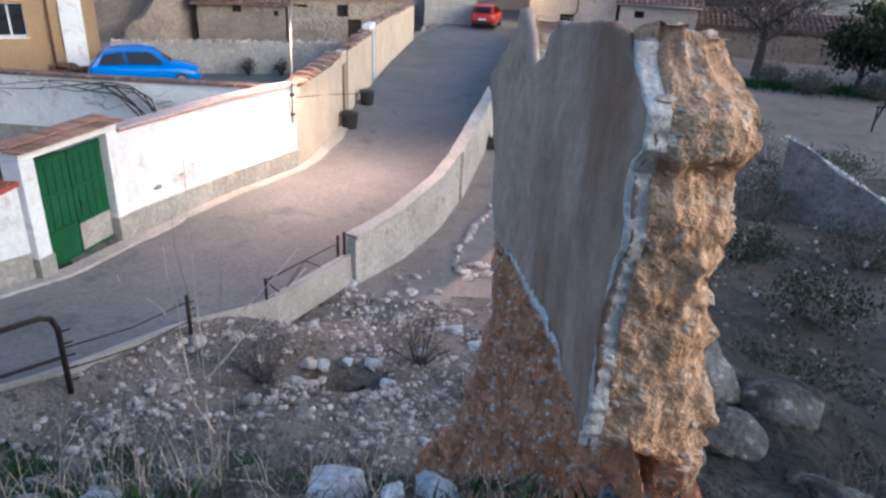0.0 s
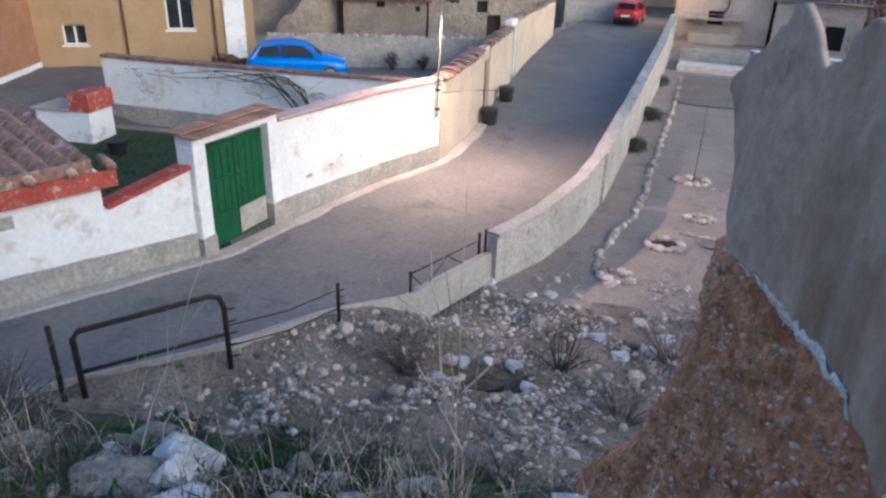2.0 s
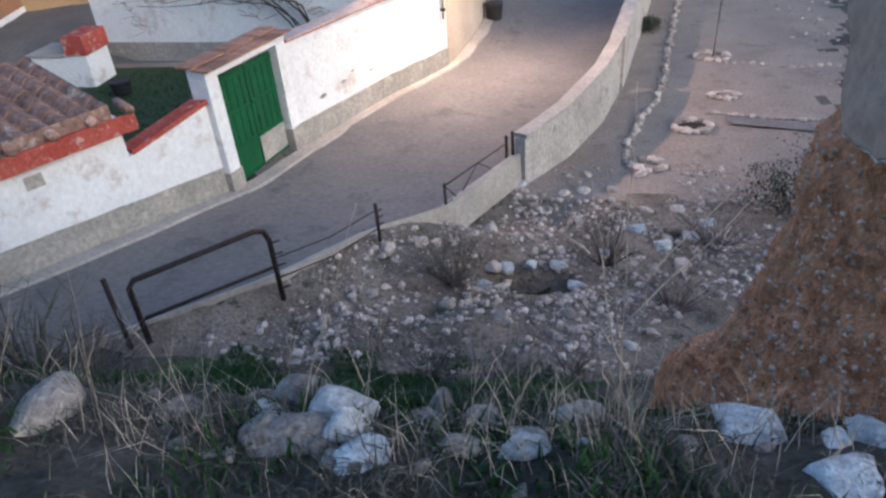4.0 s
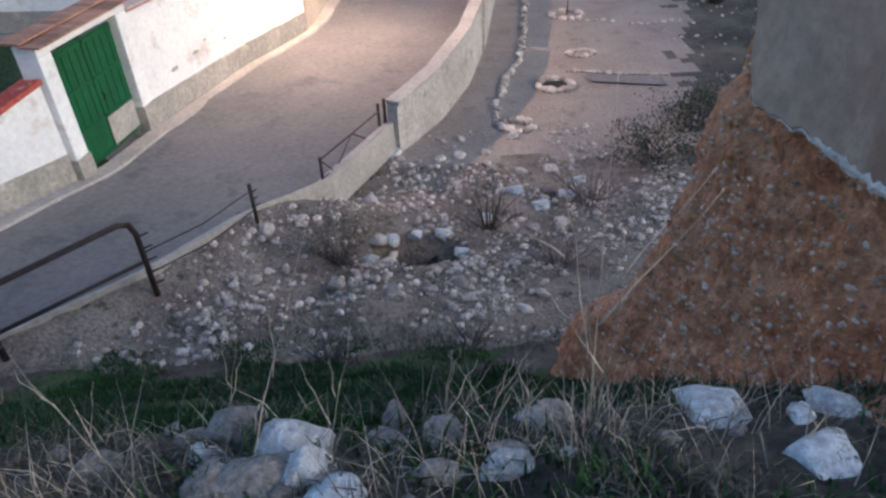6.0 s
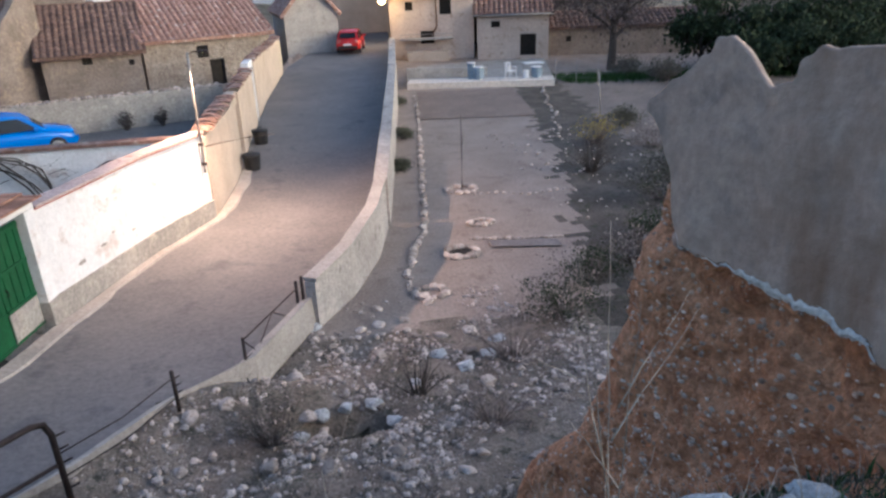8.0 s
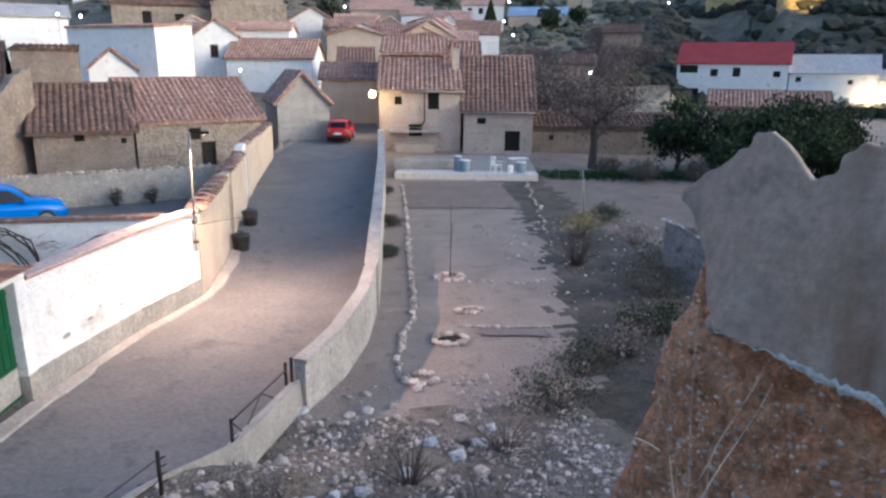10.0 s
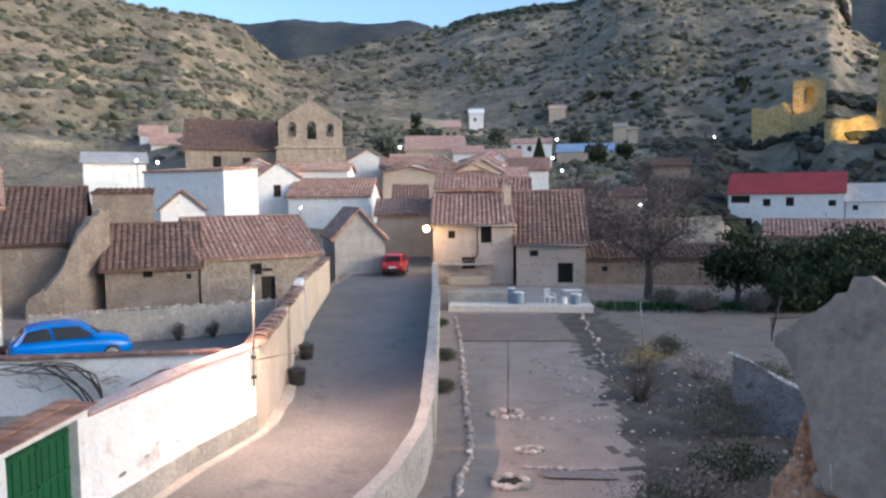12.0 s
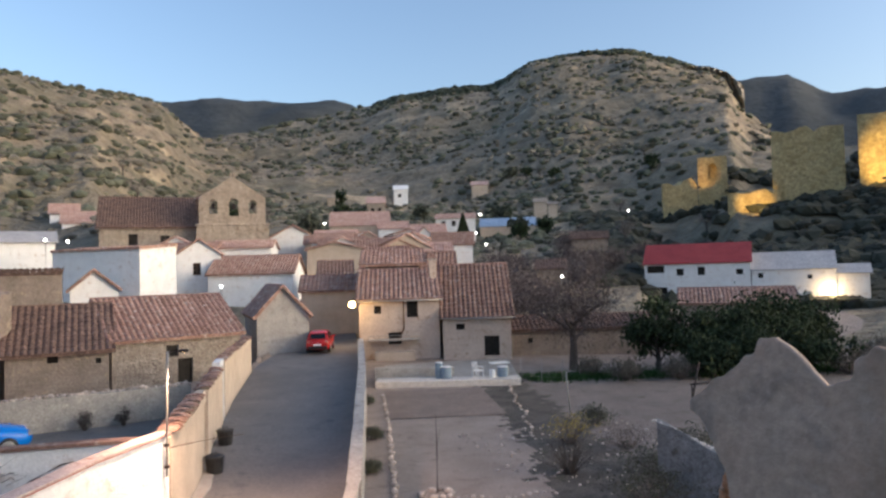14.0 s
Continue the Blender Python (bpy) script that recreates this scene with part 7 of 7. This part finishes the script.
def flood(at, to, power, colour):
    e = thing("floodlight", "small floodlight at the castle's foot", "floodlight", at, "castle floodlights")
    box("housing", (-0.3, -0.2, -0.6), (0.3, 0.2, -0.25), M_IRON, e, bevel=0.03)
    ob = new("flood_light", bpy.data.lights.new("flood_light", "SPOT"))
    ob.data.energy, ob.data.color, ob.data.spot_size, ob.data.spot_blend, ob.data.shadow_soft_size = power, colour, radians(62), 0.6, 0.3
    ob.matrix_world = look(at, to)


flood((100.5, 91.5, 21.0), (111, 98.2, 25), 11000, (1.0, 0.62, 0.14))
flood((90.0, 109.5, 17.2), (94.3, 115.2, 18.8), 2600, (1.0, 0.60, 0.15))
flood((97.0, 136.5, 25.0), (101.5, 141, 28), 1000, (1.0, 0.55, 0.14))

# street lamps of the village
LAMPS = [(-5.0, 70.1, 6.2), (-22.6, 79.6, 11.4), (-19.9, 77.1, 11.1), (32.8, 74.3, 6.0), (11.0, 128.4, 16.4), (45.6, 141.2, 19.0), (41.7, 132.0, 11.7), (42.2, 133.9, 14.7), (43.0, 130.5, 12.1), (89.7, 154.9, 20.9), (23.2, 123.5, 12.7)]
for k, p in enumerate(LAMPS):
    e = thing("street_lamp", "lit village street lamp on a slim pole", "street lamp", p, "village street lamps")
    s = 0.05 + 0.0009 * p[1]
    tube("pole", [(0, 0.2, -5), (0, 0.2, 0.1), (0, 0, 0.2)], 0.05, M_STEEL, e, n=5)
    bm = bmesh.new()
    bmesh.ops.create_icosphere(bm, subdivisions=2, radius=s)
    part("lamp_glass", bm, G_COOL, e, "lit lamp glass")
wall_lamp = thing("wall_lamp", "warm street lamp on the adobe house corner", "wall lamp", (5.0, 51.9, 4.75))
tube("bracket", [(0.7, 0.6, 0.3), (0.3, 0.3, 0.4), (0, 0, 0.25)], 0.03, M_IRON, wall_lamp)
bm = bmesh.new()
bmesh.ops.create_icosphere(bm, subdivisions=2, radius=0.26)
part("lamp_glass", bm, G_WARM, wall_lamp, "lit warm lamp glass")
lamp((4.55, 51.0, 4.6), 130, (1.0, 0.62, 0.22), 0.25)
tunnel = house("yellow-lit house wall closing the lane's end", (1.9, 60.6), (7.0, 59.8), 1.8, 5.6, 6.8, 6.0, M_BUFF, M_TILE, group="lane houses")


# ---- trees ----
def tree(at, height, spread, label, seed, leafy=None, name="tree", group="trees", clumps=0, twig=M_TWIG, leaf_size=0.12, trunk=0.16, low=0.25):
    """A tapered trunk with forking limbs; a crown of fine twigs or of many small leaves."""
    r = random.Random(seed)
    e = thing(name, label, "tree", at, group)
    bm = bmesh.new()
    add_tube(bm, [(0, 0, -0.3), (0.05, 0, height * 0.2), (0.08 * r.uniform(-1, 1), 0.05, height * 0.45)], [trunk * 1.3, trunk, trunk * 0.7], 8)
    part("trunk", bm, M_BARK, e)
    bm = bmesh.new()
    tips = []

    def grow(p, d, l, rad, depth):
        q = p + d * l
        add_tube(bm, [p, p.lerp(q, 0.5) + Vector((r.uniform(-1, 1), r.uniform(-1, 1), 0)) * l * 0.07, q], [rad, rad * 0.8, rad * 0.55], 5 if depth > 2 else 3)
        tips.append(q)
        if depth == 0:
            return
        for k in range(3 if depth > 1 else 4):
            a = Vector((r.uniform(-1, 1), r.uniform(-1, 1), r.uniform(-0.2, 0.8)))
            grow(p.lerp(q, r.uniform(0.45, 1)), (d * 0.6 + a * 0.75).normalized(), l * r.uniform(0.55, 0.8), rad * 0.52, depth - 1)
    for k in range(5):
        a = 6.28 * k / 5 + r.uniform(-0.4, 0.4)
        base = Vector((0, 0, height * (low + 0.04 * k)))
        grow(base, Vector((math.cos(a) * spread / height * 1.6, math.sin(a) * spread / height * 1.6, 0.8)).normalized(), height * 0.3, trunk * 0.5, 3 if leafy else 4)
    part("branchwork", bm, twig if not leafy else M_BARK, e)
    if leafy:
        verts, faces = [], []
        puffs = [Vector((r.gauss(0, spread * 0.42), r.gauss(0, spread * 0.42), height * r.uniform(0.25, 0.97))) for _ in range(26)] + tips[::6]
        for k in range(clumps):
            c = r.choice(puffs)
            p = c + Vector((r.gauss(0, 1), r.gauss(0, 1), r.gauss(0, 0.8))) * spread * 0.17
            o = len(verts)
            t = Euler((r.uniform(0, 6), r.uniform(0, 6), r.uniform(0, 6))).to_matrix()
            s = leaf_size * r.uniform(0.6, 1.4)
            for q in ((-1, 0, 0), (0, -0.55, 0.15), (1, 0, 0), (0, 0.55, 0.15)):
                verts.append(tuple(p + t @ Vector(q) * s))
            faces.append((o, o + 1, o + 2, o + 3))
        mesh("crown", verts, faces, leafy, e)
    return e


M_BUDS = mat("budding_twigs", (0.085, 0.07, 0.066), (0.16, 0.13, 0.125), 2, fine=12, bump=0, object_random=0.4)
tree((19.2, 44.2, 0.2), 7.0, 4.6, "large bare grey-brown tree with dense twigs", 151, trunk=0.26, leafy=M_BUDS, clumps=5200, leaf_size=0.085)
thicket = tree((23.5, 61.0, 1.0), 5.2, 3.6, "brown leafless tree among the village gardens", 154, trunk=0.16, leafy=M_BUDS, clumps=2400, leaf_size=0.12, group="garden trees")
rng = random.Random(155)
for k in range(15):
    a, r = rng.uniform(17.5, 31), rng.uniform(64, 128)
    copy_thing(thicket, pose(r * math.sin(radians(a)), r * math.cos(radians(a)), hill_z(a, r) - 0.2, 0, 0, rng.uniform(0, 360)))
tree((24.5, 52.0, 0.6), 5.6, 3.0, "bare grey tree behind the hedge", 153, trunk=0.2)
for k, (x, y, h, s) in enumerate(((24.2, 41.6, 4.6, 2.0), (26.6, 39.4, 4.0, 2.0), (29.6, 39.6, 4.8, 2.4), (32.6, 40.6, 4.8, 2.4), (25.4, 37.4, 2.6, 1.6), (28.4, 37.0, 3.0, 1.8), (31.4, 36.4, 2.8, 1.8), (35.8, 42.4, 3.6, 2.4), (39.0, 44.0, 4.0, 2.6))):
    tree((x, y, 0.0), h, s, "dense dark evergreen bush behind the field", 160 + k, leafy=M_LEAF, clumps=5200, name="evergreen", group="hedge trees", leaf_size=0.13, low=0.08)
for k, (x, y, s, h) in enumerate(((20.0, 38.6, 1.4, 1.4), (23.2, 37.8, 1.5, 1.4), (33.5, 35.0, 1.8, 1.8), (37.5, 36.0, 2.0, 2.2), (18.8, 41.0, 1.2, 1.2))):
    shrub((x, y, 0), h, s, "brown dry bush at the field's edge", 180 + k, M_TWIG, 90, leaf=M_DRY, leaves=1500, leaf_size=0.06, group="field bushes")
strip = []
rng = random.Random(191)
for k in range(7000):
    x = rng.uniform(14.5, 40)
    strip.append((x, 41.6 - 0.24 * (x - 14) + rng.gauss(0, 0.8), -0.02, rng.uniform(0.2, 0.6), rng.uniform(0.2, 0.8)))
blades("field_grass", strip, M_GRASS, "green grass strip along the field's far edge", "grass", 192, 0.03)
conifer = thing("conifer", "dark conifer before the tall cream house", "tree", (41.0, 139.0, 11.0), "trees")
bm = bmesh.new()
add_tube(bm, [(0, 0, -1), (0, 0, 8)], [0.25, 0.05], 6)
part("trunk", bm, M_BARK, conifer)
rng = random.Random(201)
verts, faces = [], []
for k in range(2600):
    z = rng.uniform(0.6, 8.2)
    a, d = rng.uniform(0, 6.28), (8.4 - z) * 0.30 * rng.uniform(0.3, 1.05)
    o = len(verts)
    for q in ((0, 0, 0.1), (0.25, 0.15, -0.2), (-0.15, 0.25, -0.22)):
        verts.append((d * math.cos(a) + q[0], d * math.sin(a) + q[1], z + q[2]))
    faces.append((o, o + 1, o + 2))
mesh("crown", verts, faces, M_LEAF, conifer)
for k in range(34):
    a, r = rng.uniform(-12, 37), rng.uniform(105, 260)
    z = hill_z(a, r)
    tree((r * math.sin(radians(a)), r * math.cos(radians(a)), z), rng.uniform(4, 7), rng.uniform(2, 3.5), "bare brownish tree on the village slope", 210 + k, name="far_tree", group="far bare trees", trunk=0.16) if k < 12 else tree((r * math.sin(radians(a)), r * math.cos(radians(a)), z), rng.uniform(3, 6), rng.uniform(1.5, 2.6), "dark green tree on the village slope", 210 + k, leafy=M_LEAF if k % 3 else M_SCRUB, clumps=700, name="far_tree", group="far green trees", leaf_size=0.4)


def scrub_cover(name, count, seed, material, az_lo, az_hi, r_lo, r_hi, size, label, f=hill_z, keep=lambda a, r: True):
    """Scattered round bushes, joined."""
    r = random.Random(seed)
    verts, faces = [], []
    n = 0
    while n < count:
        a, d = r.uniform(az_lo, az_hi), r_lo * (r_hi / r_lo) ** r.random()
        if not keep(a, d):
            continue
        x, y = d * math.sin(radians(a)), d * math.cos(radians(a))
        if noise.noise((x * 0.012, y * 0.012, 3)) + 0.45 * noise.noise((x * 0.05, y * 0.05, 7)) < r.uniform(-0.5, 0.55):
            continue
        n += 1
        s = size * r.uniform(0.5, 1.5) * (0.6 + d / 500)
        z, o = f(a, d), len(verts)
        t = Euler((0, 0, r.uniform(0, 6))).to_matrix()
        for p in ICO:
            q = t @ Vector(p) * r.uniform(0.7, 1.25)
            verts.append((x + s * q.x * 1.2, y + s * q.y, z + s * 0.75 * q.z + s * 0.25))
        faces += [(i + o, j + o, k + o) for i, j, k in ICO_F]
    return tagged(mesh(name, verts, faces, material), label, "scrub", kind="stuff")


scrub_cover("hill_scrub", 4300, 221, M_SCRUB, -30, 42, 130, 760, 1.15, "dark juniper scrub dotting the hillsides")
scrub_cover("grey_scrub", 5200, 222, mat("grey_thorn_scrub", (0.13, 0.12, 0.095), (0.19, 0.17, 0.135), 0.05, fine=1.0, object_random=0.35), -30, 45, 110, 600, 0.85, "grey bare thorn scrub on the slopes", keep=lambda a, r: a < 25 or r > 260)
scrub_cover("crest_wood", 4500, 223, M_CRESTWOOD, 10, 36, 560, 755, 1.4, "dark wood along the mountain's crest", keep=lambda a, r: r > float(np.interp(a, AZ, RIDGE_R)) * 0.86)
scrub_cover("castle_wood", 2600, 224, mat("dark_castle_wood", (0.034, 0.036, 0.026), (0.058, 0.058, 0.042), 0.05, fine=1.5, object_random=0.4), 26, 52, 92, 190, 1.6, "dark wood on the castle hill")
# pale limestone cliff near the mountain's top
bm = bmesh.new()
g = []
for j in range(22):
    row = []
    for i in range(70):
        a = 34.0 + 5.4 * i / 69
        top = float(np.interp(a, [34, 35, 37, 38.3, 39.4], [13.6, 15.3, 15.0, 14.4, 13.2]))
        low = float(np.interp(a, [34, 35.5, 38.6, 39.4], [13.4, 13.6, 12.2, 10.6]))
        el = low + (top - low) * j / 21
        r = 655 - 1.0 * j + 14 * noise.fractal((i * 0.14, j * 0.10, 1), 0.8, 2.2, 5)
        row.append(bm.verts.new((r * math.sin(radians(a)), r * math.cos(radians(a)), 7 + r * math.tan(radians(el)))))
    g.append(row)
for j in range(21):
    for i in range(69):
        bm.faces.new((g[j][i], g[j][i + 1], g[j + 1][i + 1], g[j + 1][i]))
tagged(part("ground_cliff", bm, M_CLIFF), "pale limestone cliff below the mountain's crest", "cliff", kind="structure")
